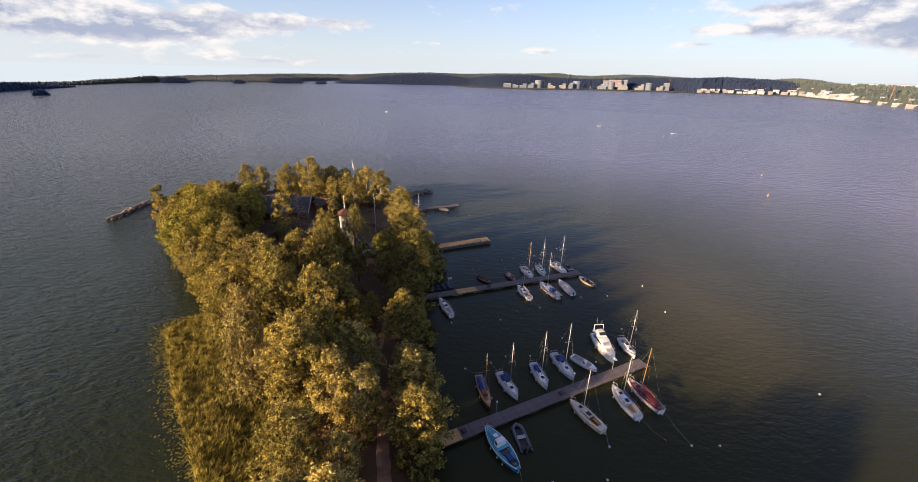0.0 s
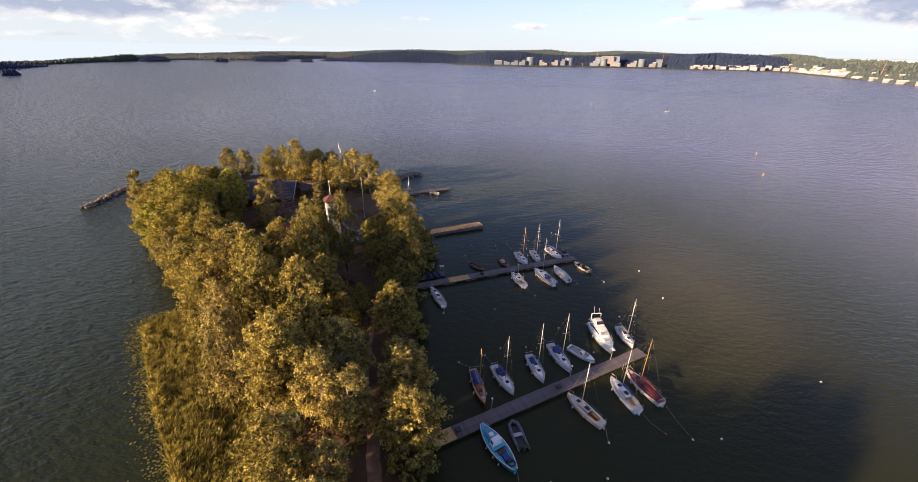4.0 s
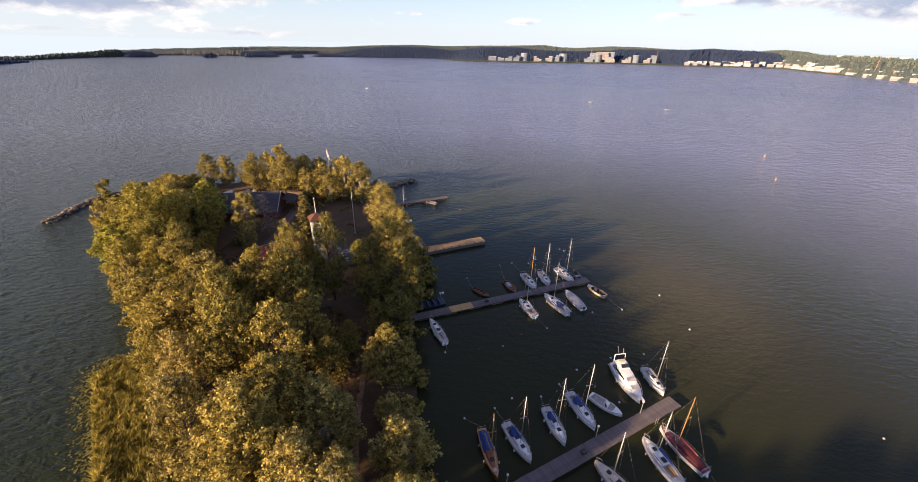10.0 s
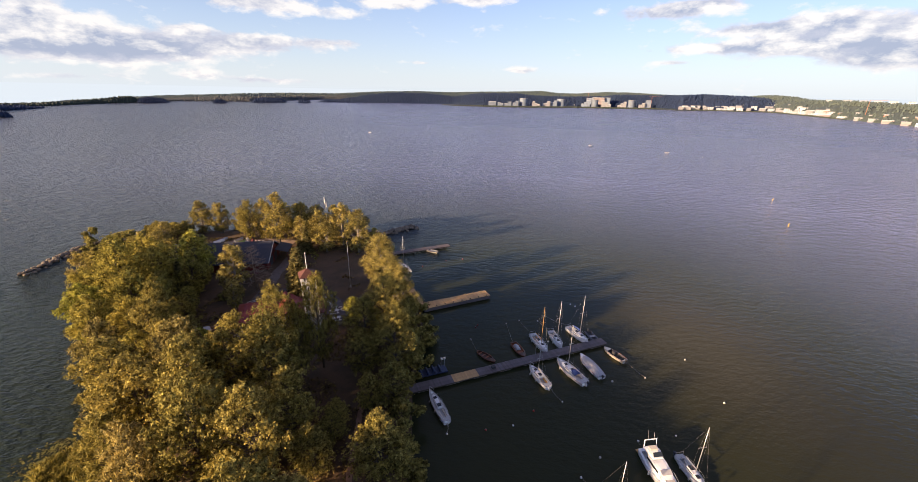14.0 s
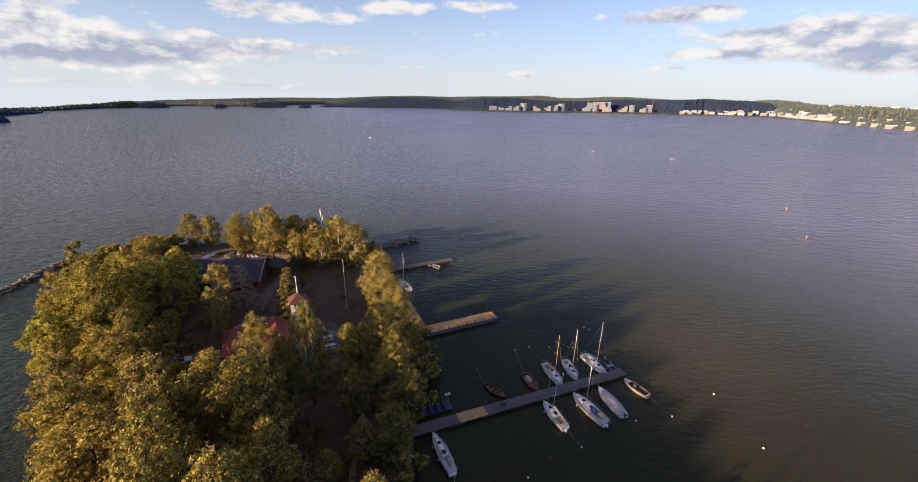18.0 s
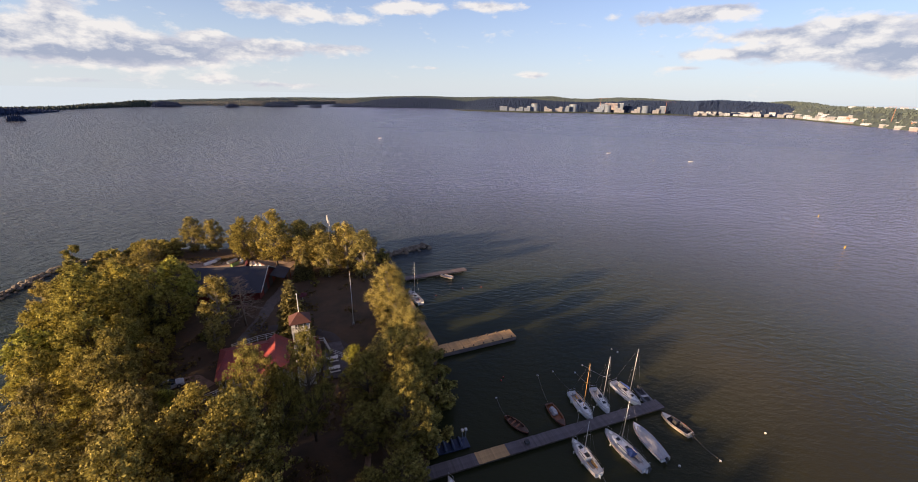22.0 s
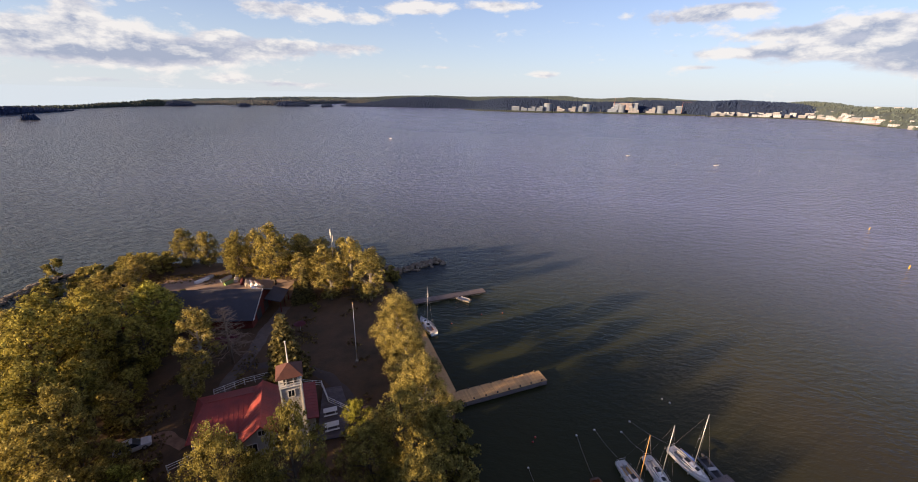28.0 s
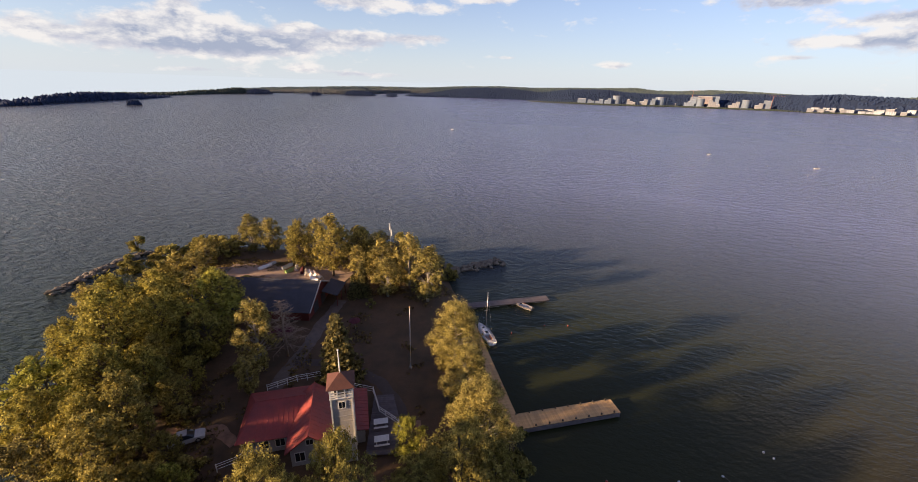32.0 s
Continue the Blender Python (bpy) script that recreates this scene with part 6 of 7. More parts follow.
def cabin_launch(bow, stern):
    L = math.dist(bow, stern) * 0.92
    B, F = L * 0.31, 0.85
    t = thing("cabin_launch", boat_pose(bow, stern), "turquoise painted wooden launch with white wheelhouse roof", "boat")
    rows = hull_sections(L, B, F, double=True)
    part("hull", hull_mesh(rows), TURQ, t, smooth=True)
    d, w = deck_mesh(rows, 2, 7, 0.74, 0.5)
    part("deck", d, TURQ, t)
    part("cockpit", w, GREY_RUBBER, t)
    part("rub_rail", merged(*[tube([(s * r[1] * 1.01, r[0], r[2]) for r in rows], 0.06, 5) for s in (-1, 1)]), WHITE, t)
    part("fore_cabin", loft([(rows[i][0], rows[i][1] * 0.66, rows[i][1] * 0.5, rows[i][2], rows[i][2] + h) for i, h in ((9, 0.5), (11, 0.46), (13, 0.3), (14, 0.1))]), TURQ, t, "pale blue cabin top")
    part("wheelhouse", loft([(rows[8][0], B * 0.32, B * 0.29, F, F + 0.95), (rows[9][0] + 0.25, B * 0.32, B * 0.27, F, F + 0.9)]), WHITE, t)
    part("engine_box", bevelled(boxes((-0.4, 0.4, rows[4][0] - 0.5, rows[4][0] + 0.5, 0.35, 0.95)), 0.05), BLUE_CLOTH, t)
    for s in (-1, 1):
        part("side_bench", bevelled(boxes((s * B * 0.26 - 0.16, s * B * 0.26 + 0.16, rows[3][0], rows[7][0] - 0.1, 0.36, 0.72)), 0.03), TURQ, t)
        part("wheelhouse_window", boxes((s * B * 0.305 - 0.02, s * B * 0.305 + 0.02, rows[8][0] + 0.1, rows[9][0] + 0.1, F + 0.42, F + 0.76)), GLASS, t)
    part("deck_hatch", bevelled(boxes((-0.3, 0.3, rows[11][0] - 0.3, rows[11][0] + 0.3, F + 0.5, F + 0.6)), 0.02), WHITE, t)
    part("dark_locker", bevelled(boxes((-0.6, 0.6, rows[6][0] - 0.35, rows[6][0] + 0.3, 0.35, 0.8)), 0.05), DARK, t)
    ring = [(0.42 * math.cos(a), rows[1][0] + 0.35 + 0.42 * math.sin(a), F + 0.12) for a in [i * 0.5236 for i in range(13)]]
    part("tyre_fender", tube(ring, 0.12, 6, False), DARK, t, smooth=True)
    part("bow_rail", tube([(-0.6, L * 0.32, F + 0.1), (-0.55, L * 0.34, F + 0.6), (0, L * 0.47, F + 0.7), (0.55, L * 0.34, F + 0.6), (0.6, L * 0.32, F + 0.1)], 0.025, 5), ALU, t)
    for s, u in ((-1, -0.1), (-1, 0.1), (1, 0.0), (-1, -0.25)):
        part("fender", tube([(s * (B / 2 + 0.05), L * u, 0.1), (s * (B / 2 + 0.05), L * u, 0.18), (s * (B / 2 + 0.05), L * u, 0.55)], [0.03, 0.1, 0.03], 6), BUOY_WHITE, t)
    return t


# jetty A, far side: bows to the jetty
sailboat((5.3, 45.0), (3.7, 52.8), 9.0, "narrow varnished mahogany sailing boat under a blue cover", MAHOG, PINE, BLUE_CLOTH, spar=PINE, beam=1.7, cabin=MAHOG)
sailboat((9.9, 47.3), (7.1, 53.6), 9.9, "white sailing boat with blue sprayhood and sail cover", boom_cover=BLUE_CLOTH, hood=BLUE_CLOTH)
sailboat((14.9, 49.7), (13.3, 56.2), 10.4, "white sailing boat with blue sprayhood", hood=BLUE_CLOTH, outboard=True, stripe=BLUE_CLOTH)
sailboat((19.7, 52.0), (17.5, 59.0), 10.4, "white sailing boat with blue sail cover and hood", boom_cover=BLUE_CLOTH, hood=BLUE_CLOTH, stripe=BLUE_CLOTH)
open_boat((24.3, 54.6), (20.9, 58.3), "motorboat", "small white motorboat with low cabin", WHITE, DECK_GREY, 0.38, 0.6, 1, False, None, True, console=WHITE)
motor_yacht((28.0, 56.4), (26.9, 65.0))
sailboat((32.3, 58.0), (31.5, 64.0), 9.5, "small white sailing boat at the jetty's end", tilt=0.0, outboard=True)
# jetty A, near side
cabin_launch((4.3, 42.2), (8.5, 35.1))
rubber_dinghy((8.8, 43.0), (9.9, 38.4), "dark grey inflatable dinghy beside the jetty")
sailboat((17.7, 47.8), (21.5, 41.6), 9.3, "cream sailing boat with varnished mahogany cockpit", CREAM, CREAM, spar=ALU, stripe=MAHOG, cabin=CREAM, beam=1.9, well=MAHOG)
sailboat((25.5, 51.2), (27.4, 44.0), 9.0, "white sailing boat with blue sail cover and fenders", boom_cover=BLUE_CLOTH, stripe=DECK_GREY)
sailboat((28.7, 52.9), (31.5, 45.4), 9.6, "white sailing boat with dark red deck and varnished mast", WHITE, RED_HULL, RED_CLOTH, spar=PINE, beam=2.1, stripe=RED_CLOTH, boom_cover=RED_CLOTH, cabin=RED_HULL)
# jetty B, far side
open_boat((7.9, 84.8), (4.7, 88.2), "rowing_boat", "dark brown wooden rowing boat", DARK_WOOD, DARK_WOOD, 0.34, 0.45, 3, double=True)
open_boat((13.8, 86.2), (12.3, 91.0), "launch", "brown wooden launch with pale afterdeck", DARK_WOOD, MAHOG, 0.36, 0.5, 2, stuff=GREY_CLOTH)
sailboat((18.6, 87.1), (16.6, 94.0), 9.8, "white sailing boat with a golden varnished mast", spar=PINE, hood=None)
sailboat((21.8, 88.7), (20.8, 95.0), 10.2, "white sailing boat with dark hatches", hood=None)
sailboat((27.8, 90.4), (24.9, 96.7), 10.6, "white sailing boat with blue sail cover", boom_cover=BLUE_CLOTH)
rubber_dinghy((29.8, 91.0), (29.1, 95.2), "black inflatable dinghy at the end of the jetty")
# jetty B, near side
sailboat((14.1, 83.8), (16.5, 77.4), 7.0, "small white sailing boat with low mast", mast_at=0.55, boom_cover=GREY_CLOTH)
sailboat((19.7, 85.8), (23.3, 78.2), 10.3, "white sailing boat with wooden trim and blue cover", stripe=MAHOG, cover=None, hood=BLUE_CLOTH, outboard=True)
open_boat((24.9, 87.0), (26.7, 80.3), "covered_motorboat", "white motorboat under a pale grey cover", WHITE, DECK_GREY, 0.33, 0.65, 1, True, GREY_CLOTH)
open_boat((30.5, 89.3), (32.9, 84.8), "motorboat", "small white open motorboat with outboard motor", CREAM, DARK, 0.38, 0.55, 2, True, console=DARK)
sailboat((-4.3, 77.3), (-1.0, 69.7), 0, "long narrow white keelboat without a mast", WHITE, DECK_GREY, beam=1.75)
# quay and jetty D
sailboat((-15.8, 130.9), (-11.8, 123.8), 10.6, "grey-decked sailing boat moored at the timber quay", WHITE, GREY_CLOTH, mast_at=0.5)
open_boat((-8.2, 141.6), (-4.3, 139.5), "motorboat", "small pale boat beside the far jetty", CREAM, DECK_GREY, 0.38, 0.5, 2, True)


def blue_raft():
    t = thing("work_raft", Matrix.Translation((-3.8, 82.2, 0)) @ Matrix.Rotation(0.33, 4, "Z"), "blue work raft with barrels and white posts", "raft")
    part("deck", bevelled(boxes((-2.6, 2.6, -1.0, 1.0, 0.2, 0.42)), 0.04), NAVY, t)
    for i in range(4):
        part("barrel", tube([(-2.3 + 1.2 * i, -0.9, 0.66), (-2.3 + 1.2 * i, 0.9, 0.66)], 0.24, 8), NAVY, t, smooth=True)
    for x in (1.9, 2.45):
        part("post", tube([(x, 0.7, 0.3), (x, 0.7, 1.9)], 0.05, 6), ALU, t)
        part("box", bevelled(boxes((x - 0.2, x + 0.2, 0.5, 0.9, 1.9, 2.2)), 0.04), BUOY_WHITE, t)


blue_raft()


# ---- buoys and mooring lines ----
def buoy(x, y, material, label, r=0.17):
    t = thing("mooring_buoy", Matrix.Translation((x, y, 0.08)), label, "buoy", "mooring buoys")
    part("float", ball(r, (0, 0, 0), 0.9), material, t, smooth=True)
    part("ring", tube([(0.07 * math.cos(a * 0.785), 0, r + 0.02 + 0.07 * math.sin(a * 0.785)) for a in range(9)], 0.018, 4), STEEL, t)
    return t


WHITE_SPOTS = [(18, 74.6), (9, 69.7), (33.4, 67.5), (27.2, 66.6), (20.5, 63.9), (16.8, 60.8), (13.4, 58.4), (8.9, 58.1), (6.1, 56.3), (1.6, 54.6), (25, 57.2), (-1.2, 68.2), (45.1, 85.7), (45.3, 74.2), (59.5, 50.6),
               (21.4, 39.6), (19.5, 34.7), (12.5, 34.2), (8.6, 33.8), (33, 40.1), (37, 40.2), (4.6, 32.9), (11.9, 98.5), (15, 99.7), (19.1, 99.5), (21.2, 101.7), (29.7, 106.2), (3.7, 92.5), (28.8, 107.1), (34.8, 80.5), (28.4, 79.6)]
for x, y in WHITE_SPOTS:
    buoy(x, y, BUOY_WHITE, "round white mooring buoy on the water")
for x, y in [(12.8, 72.7), (4.7, 68.9), (29.7, 40.9), (15.1, 32.8), (5.5, 97.9), (-8.5, 129.2), (-1.6, 133.6), (3.4, 134.5), (5, 97.0)]:
    buoy(x, y, BUOY_RED, "small red mooring buoy on the water", 0.16)


def line_between(a, b, sag=0.25):
    pts = [Vector(a).lerp(Vector(b), i / 6) - Vector((0, 0, sag * math.sin(math.pi * i / 6))) for i in range(7)]
    tagged(part("mooring_line", tube(pts, 0.022, 4), ROPE), "thin slack mooring rope from a boat to its buoy", "rope", "mooring lines")


# boats of the near jetty, then of the far one
for a, b in [((3.7, 52.9, 0.7), (1.6, 54.6, 0.2)), ((7.0, 53.8, 0.8), (6.1, 56.3, 0.2)), ((13.2, 56.4, 0.8), (13.4, 58.4, 0.2)), ((17.4, 59.2, 0.8), (16.8, 60.8, 0.2)), ((26.8, 65.2, 0.9), (27.2, 66.6, 0.2)), ((27.5, 43.8, 0.8), (29.7, 40.9, 0.2)), ((21.5, 41.4, 0.7), (21.4, 39.6, 0.2)), ((31.6, 45.2, 0.8), (33, 40.1, 0.2)), ((8.5, 35.0, 0.8), (8.6, 33.8, 0.2))]:
    line_between(a, b)
for a, b in [((12.2, 91.2, 0.5), (11.9, 98.5, 0.2)), ((16.5, 94.2, 0.8), (15, 99.7, 0.2)), ((20.7, 95.2, 0.8), (19.1, 99.5, 0.2)), ((24.8, 96.9, 0.8), (21.2, 101.7, 0.2)), ((16.6, 77.2, 0.7), (18, 74.6, 0.2)), ((33, 84.6, 0.5), (34.8, 80.5, 0.2)), ((-0.9, 69.5, 0.7), (-1.2, 68.2, 0.2)), ((4.6, 88.4, 0.5), (3.7, 92.5, 0.2))]:
    line_between(a, b)


def spar_buoy(x, y):
    t = thing("spar_buoy", Matrix.Translation((x, y, 0)), "tall yellow spar buoy out on the lake", "buoy", "spar buoys")
    part("spar", tube([(0, 0, -0.6), (0, 0, 0.5), (0.05, 0, 0.9)], [0.18, 0.17, 0.14], 8), BUOY_YELLOW, t, smooth=True)
    part("top_mark", merged(tube([(-0.12, 0, 0.91), (0.22, 0, 1.2)], 0.05, 5), tube([(0.22, 0, 0.91), (-0.12, 0, 1.2)], 0.05, 5)), BUOY_YELLOW, t)


spar_buoy(161.0, 211.2)
spar_buoy(135.3, 170.2)
for x, y in ((161.7, 375.5), (169.7, 343.9), (211.8, 352.6)):
    t = thing("spar_buoy", Matrix.Translation((x, y, 0)), "thin white spar buoy far out on the lake", "buoy", "spar buoys")
    part("spar", tube([(0, 0, -0.8), (0, 0, 0.7), (0.1, 0, 1.5)], [0.11, 0.1, 0.06], 7), GREY_CLOTH, t, smooth=True)
    part("float", ball(0.2, (0, 0, 0.05), 0.6), GREY_CLOTH, t, smooth=True)
for p, q, mast in (((142.8, 423), (138.8, 422), 0), ((197, 378), (192.4, 377), 0)):
    if mast:
        sailboat(p, q, mast, "small far sailing boat out on the lake")
    else:
        open_boat(p, q, "motorboat", "small motorboat far out on the lake", WHITE, DECK_GREY, 0.36, 0.6, 2, True, console=DARK)
open_boat((-92.5, 516), (-96, 515.5), "motorboat", "small white motorboat far out on the lake", WHITE, DECK_GREY, 0.36, 0.7, 2, False, console=WHITE)


# ---- clubhouse ----
CLUB = Matrix.Translation((-42, 90.0, LAND)) @ Matrix.Rotation(radians(15), 4, "Z")


def slab(quad, thick=0.14):
    """A roof slope from its four corners, given thickness."""
    q = [Vector(p) for p in quad]
    n = (q[1] - q[0]).cross(q[-1] - q[0]).normalized()
    if n.z < 0:
        q.reverse()
        n = -n
    vs = q + [p - n * thick for p in q]
    k = len(q)
    return vs, [tuple(range(k)), tuple(range(k, 2 * k))[::-1]] + [((i + 1) % k, i, i + k, (i + 1) % k + k) for i in range(k)]


def seams(a, b, c, d, count, parent):
    """Standing seams from the ridge a-b down to the eave d-c."""
    a, b, c, d = (Vector(p) for p in (a, b, c, d))
    for i in range(1, count):
        p, q = a.lerp(b, i / count), d.lerp(c, i / count)
        part("seam", tube([p + Vector((0, 0, 0.02)), q + Vector((0, 0, 0.02))], 0.02, 4, False), RED_ROOF, parent)


def window(parent, m, w, h, frame_mat=WHITE_PAINT):
    f = part("window", boxes((-w / 2 - 0.1, w / 2 + 0.1, -0.06, 0.02, h, h + 0.1), (-w / 2 - 0.1, w / 2 + 0.1, -0.06, 0.02, -0.1, 0), (-w / 2 - 0.1, -w / 2, -0.06, 0.02, 0, h), (w / 2, w / 2 + 0.1, -0.06, 0.02, 0, h), (-0.03, 0.03, -0.05, 0.01, 0, h)), frame_mat, parent)
    f.matrix_basis = m
    part("pane", boxes((-w / 2, w / 2, -0.02, 0.0, 0, h)), GLASS, f)


def clubhouse():
    t = thing("clubhouse", Matrix.Translation((-42, 90.0, LAND)) @ Matrix.Rotation(radians(24), 4, "Z"), "wooden clubhouse with red sheet-metal roofs and a square lookout tower", "building")
    # west wing, hipped
    part("wall", boxes((0.5, 6.7, 0.5, 8.9, -0.6, 2.55)), PALE_WALL, t)
    e, r = 2.6, 4.5
    roof = part("roof", merged(slab([(0, 0, e), (8.2, 0, e), (8.2, 5.2, r), (1.7, 5.2, r)]), slab([(0, 9.4, e), (1.7, 5.2, r), (8.2, 5.2, r), (8.2, 9.4, e)]), slab([(0, 0, e), (1.7, 5.2, r), (0, 9.4, e)])), RED_ROOF, t)
    seams((1.7, 5.2, r), (8.0, 5.2, r), (8.0, 0, e), (1.7, 0, e), 10, roof)
    part("hip_cap", merged(tube([(0, 0, e + 0.03), (1.7, 5.2, r + 0.03)], 0.06, 5), tube([(1.7, 5.2, r + 0.03), (8.0, 5.2, r + 0.03)], 0.06, 5)), RED_ROOF, roof)
    # cross wing with its gable to the south
    g0, g1, gm, f, bk = 6.9, 11.8, 9.35, -2.5, 6.4
    part("wall", boxes((g0, g1, f, bk, -0.6, 2.95)), PALE_WALL, t)
    for y in (f, bk - 0.18):
        part("gable", ([(g0, y, 2.96), (g1, y, 2.96), (gm, y, 4.9), (g0, y + 0.18, 2.96), (g1, y + 0.18, 2.96), (gm, y + 0.18, 4.9)], [(0, 1, 2), (5, 4, 3), (0, 2, 5, 3), (2, 1, 4, 5), (1, 0, 3, 4)]), PALE_WALL, t)
    roof = part("roof", merged(slab([(g0 - 0.6, f - 0.5, 2.75), (gm, f - 0.5, 5.2), (gm, bk + 0.4, 5.2), (g0 - 0.6, bk + 0.4, 2.75)]), slab([(gm, f - 0.5, 5.2), (g1 + 0.7, f - 0.5, 2.7), (g1 + 0.7, bk + 0.4, 2.7), (gm, bk + 0.4, 5.2)])), RED_ROOF, t)
    seams((gm, f - 0.5, 5.2), (gm, bk + 0.4, 5.2), (g0 - 0.6, bk + 0.4, 2.75), (g0 - 0.6, f - 0.5, 2.75), 14, roof)
    seams((gm, f - 0.5, 5.2), (gm, bk + 0.4, 5.2), (g1 + 0.7, bk + 0.4, 2.7), (g1 + 0.7, f - 0.5, 2.7), 14, roof)
    part("ridge_cap", tube([(gm, f - 0.5, 5.22), (gm, bk + 0.4, 5.22)], 0.08, 6), RED_ROOF, roof)
    # east annex
    part("wall", boxes((12.2, 16.1, -0.6, 6.6, -0.6, 2.35)), PALE_WALL, t)
    roof = part("roof", slab([(11.9, -0.9, 3.2), (16.7, -0.9, 2.45), (16.7, 7.2, 2.45), (11.9, 7.2, 3.2)]), RED_ROOF, t)
    seams((11.9, -0.9, 3.2), (11.9, 7.2, 3.2), (16.7, 7.2, 2.45), (16.7, -0.9, 2.45), 12, roof)
    for x in (1.4, 3.2, 5.2):
        window(t, Matrix.Translation((x, 0.5, 0.8)), 1.1, 1.2)
    for x in (8.0, 10.6):
        window(t, Matrix.Translation((x, f, 0.8)), 1.1, 1.4)
    window(t, Matrix.Translation((gm, f, 3.3)), 0.8, 0.8)
    # tower
    cx, cy, hw = 13.74, -2.07, 1.25
    tw = part("tower", boxes((cx - hw, cx + hw, cy - hw, cy + hw, -0.6, 10.6)), PALE_WALL, t, "grey-white boarded tower shaft")
    for i in range(1, 14):
        part("board", boxes((cx - hw - 0.03, cx + hw + 0.03, cy - hw - 0.03, cy - hw - 0.004, i * 0.78, i * 0.78 + 0.04)), PALE_WALL, tw)
    for sx, sy in ((-1, -1), (1, -1), (-1, 1), (1, 1)):
        part("corner_board", boxes((cx + sx * hw - 0.09, cx + sx * hw + 0.09, cy + sy * hw - 0.09, cy + sy * hw + 0.09, -0.5, 10.55)), WHITE_PAINT, tw)
    window(tw, Matrix.Translation((cx, cy - hw - 0.01, 9.1)), 0.7, 0.95)
    part("balcony_floor", boxes((cx - 1.4, cx + 1.4, cy - 1.4, cy + 1.4, 10.61, 10.74)), WHITE_PAINT, tw)
    for i in range(4):
        q = -1.3 + 2.6 * i / 3
        for x, y in ((q, -1.3), (q, 1.3)) + (((-1.3, q), (1.3, q)) if 0 < i < 3 else ()):
            part("post", boxes((cx + x - 0.07, cx + x + 0.07, cy + y - 0.07, cy + y + 0.07, 10.75, 12.25)), WHITE_PAINT, tw)
    for y in (-1.3, 1.3):
        part("railing", boxes((cx - 1.2, cx + 1.2, cy + y - 0.04, cy + y + 0.04, 11.4, 11.5), (cx - 1.2, cx + 1.2, cy + y - 0.03, cy + y + 0.03, 11.05, 11.13)), WHITE_PAINT, tw)
        part("railing", boxes((cx + y - 0.04, cx + y + 0.04, cy - 1.2, cy + 1.2, 11.4, 11.5), (cx + y - 0.03, cx + y + 0.03, cy - 1.2, cy + 1.2, 11.05, 11.13)), WHITE_PAINT, tw)
    part("core", boxes((cx - 0.8, cx + 0.8, cy - 0.8, cy + 0.8, 10.75, 12.2)), DARK, tw)
    a, o, z = (cx, cy, 13.55), 1.65, 12.2
    cs = [(cx - o, cy - o, z), (cx + o, cy - o, z), (cx + o, cy + o, z), (cx - o, cy + o, z)]
    part("tower_roof", merged(*[slab([cs[i], cs[(i + 1) % 4], a]) for i in range(4)]), BROWN_ROOF, t)
    part("flagstaff", tube([(cx, cy, 13.4), (cx, cy, 16.6)], [0.09, 0.05], 7), WHITE_PAINT, t)
    part("finial", ball(0.13, (cx, cy, 16.65)), WHITE_PAINT, t)
    return t


clubhouse()


def railing(points, label):
    t = thing("railing", CLUB, label, "railing", "terrace railings")
    for a, b in zip(points, points[1:]):
        l = math.dist(a, b)
        for z in (0.55, 1.0, 1.35):
            part("rail", tube([(*a, z), (*b, z)], 0.05, 4), WHITE_PAINT, t)
        n = max(1, int(l / 1.2))
        for i in range(n):
            x, y = a[0] + (b[0] - a[0]) * i / n, a[1] + (b[1] - a[1]) * i / n
            part("post", boxes((x - 0.05, x + 0.05, y - 0.05, y + 0.05, -0.3, 1.42)), WHITE_PAINT, t)


terrace = thing("terrace", CLUB, "grey plank terrace beside the clubhouse", "terrace")
for i in range(26):
    part("board", boxes((16.3 + 0.02 * (i % 3), 20.6 - 0.1 * max(0, i - 12), -0.6 + 0.42 * i, -0.21 + 0.42 * i, 0.3, 0.42)), WOOD_GREY, terrace)
part("joist", boxes((16.6, 19.0, -0.4, 10.0, -0.4, 0.29)), PILE, terrace)
railing([(13.1, 12.0), (16.1, 11.0), (17.4, 6.9), (20.4, 4.3), (21.2, 1.6)], "white slatted railing round the terrace")
railing([(-0.5, 12.4), (3.5, 14.4), (8.0, 15.4)], "white slatted railing behind the clubhouse")
railing([(-1.8, -1.6), (0.2, -0.6), (1.2, 0.2)], "white slatted railing by the clubhouse steps")


def picnic_table(x, y, turn):
    t = thing("picnic_table", CLUB @ Matrix.Translation((x, y, 0.42)) @ Matrix.Rotation(turn, 4, "Z"), "white picnic table with fixed benches on the terrace", "table", "picnic tables")
    part("tabletop", bevelled(boxes((-1.0, 1.0, -0.4, 0.4, 0.7, 0.76)), 0.01), WHITE_PAINT, t)
    for s in (-1, 1):
        part("bench", bevelled(boxes((-1.0, 1.0, s * 0.75 - 0.15, s * 0.75 + 0.15, 0.42, 0.47)), 0.01), WHITE_PAINT, t)
        part("leg", boxes((s * 0.7 - 0.04, s * 0.7 + 0.04, -0.8, 0.8, 0.3, 0.41), (s * 0.7 - 0.04, s * 0.7 + 0.04, -0.3, -0.22, 0, 0.7), (s * 0.7 - 0.04, s * 0.7 + 0.04, 0.22, 0.3, 0, 0.7)), WHITE_PAINT, t)


for p in ((17.9, 4.2, 0.12), (18.3, 1.2, 0.12)):
    picnic_table(*p)


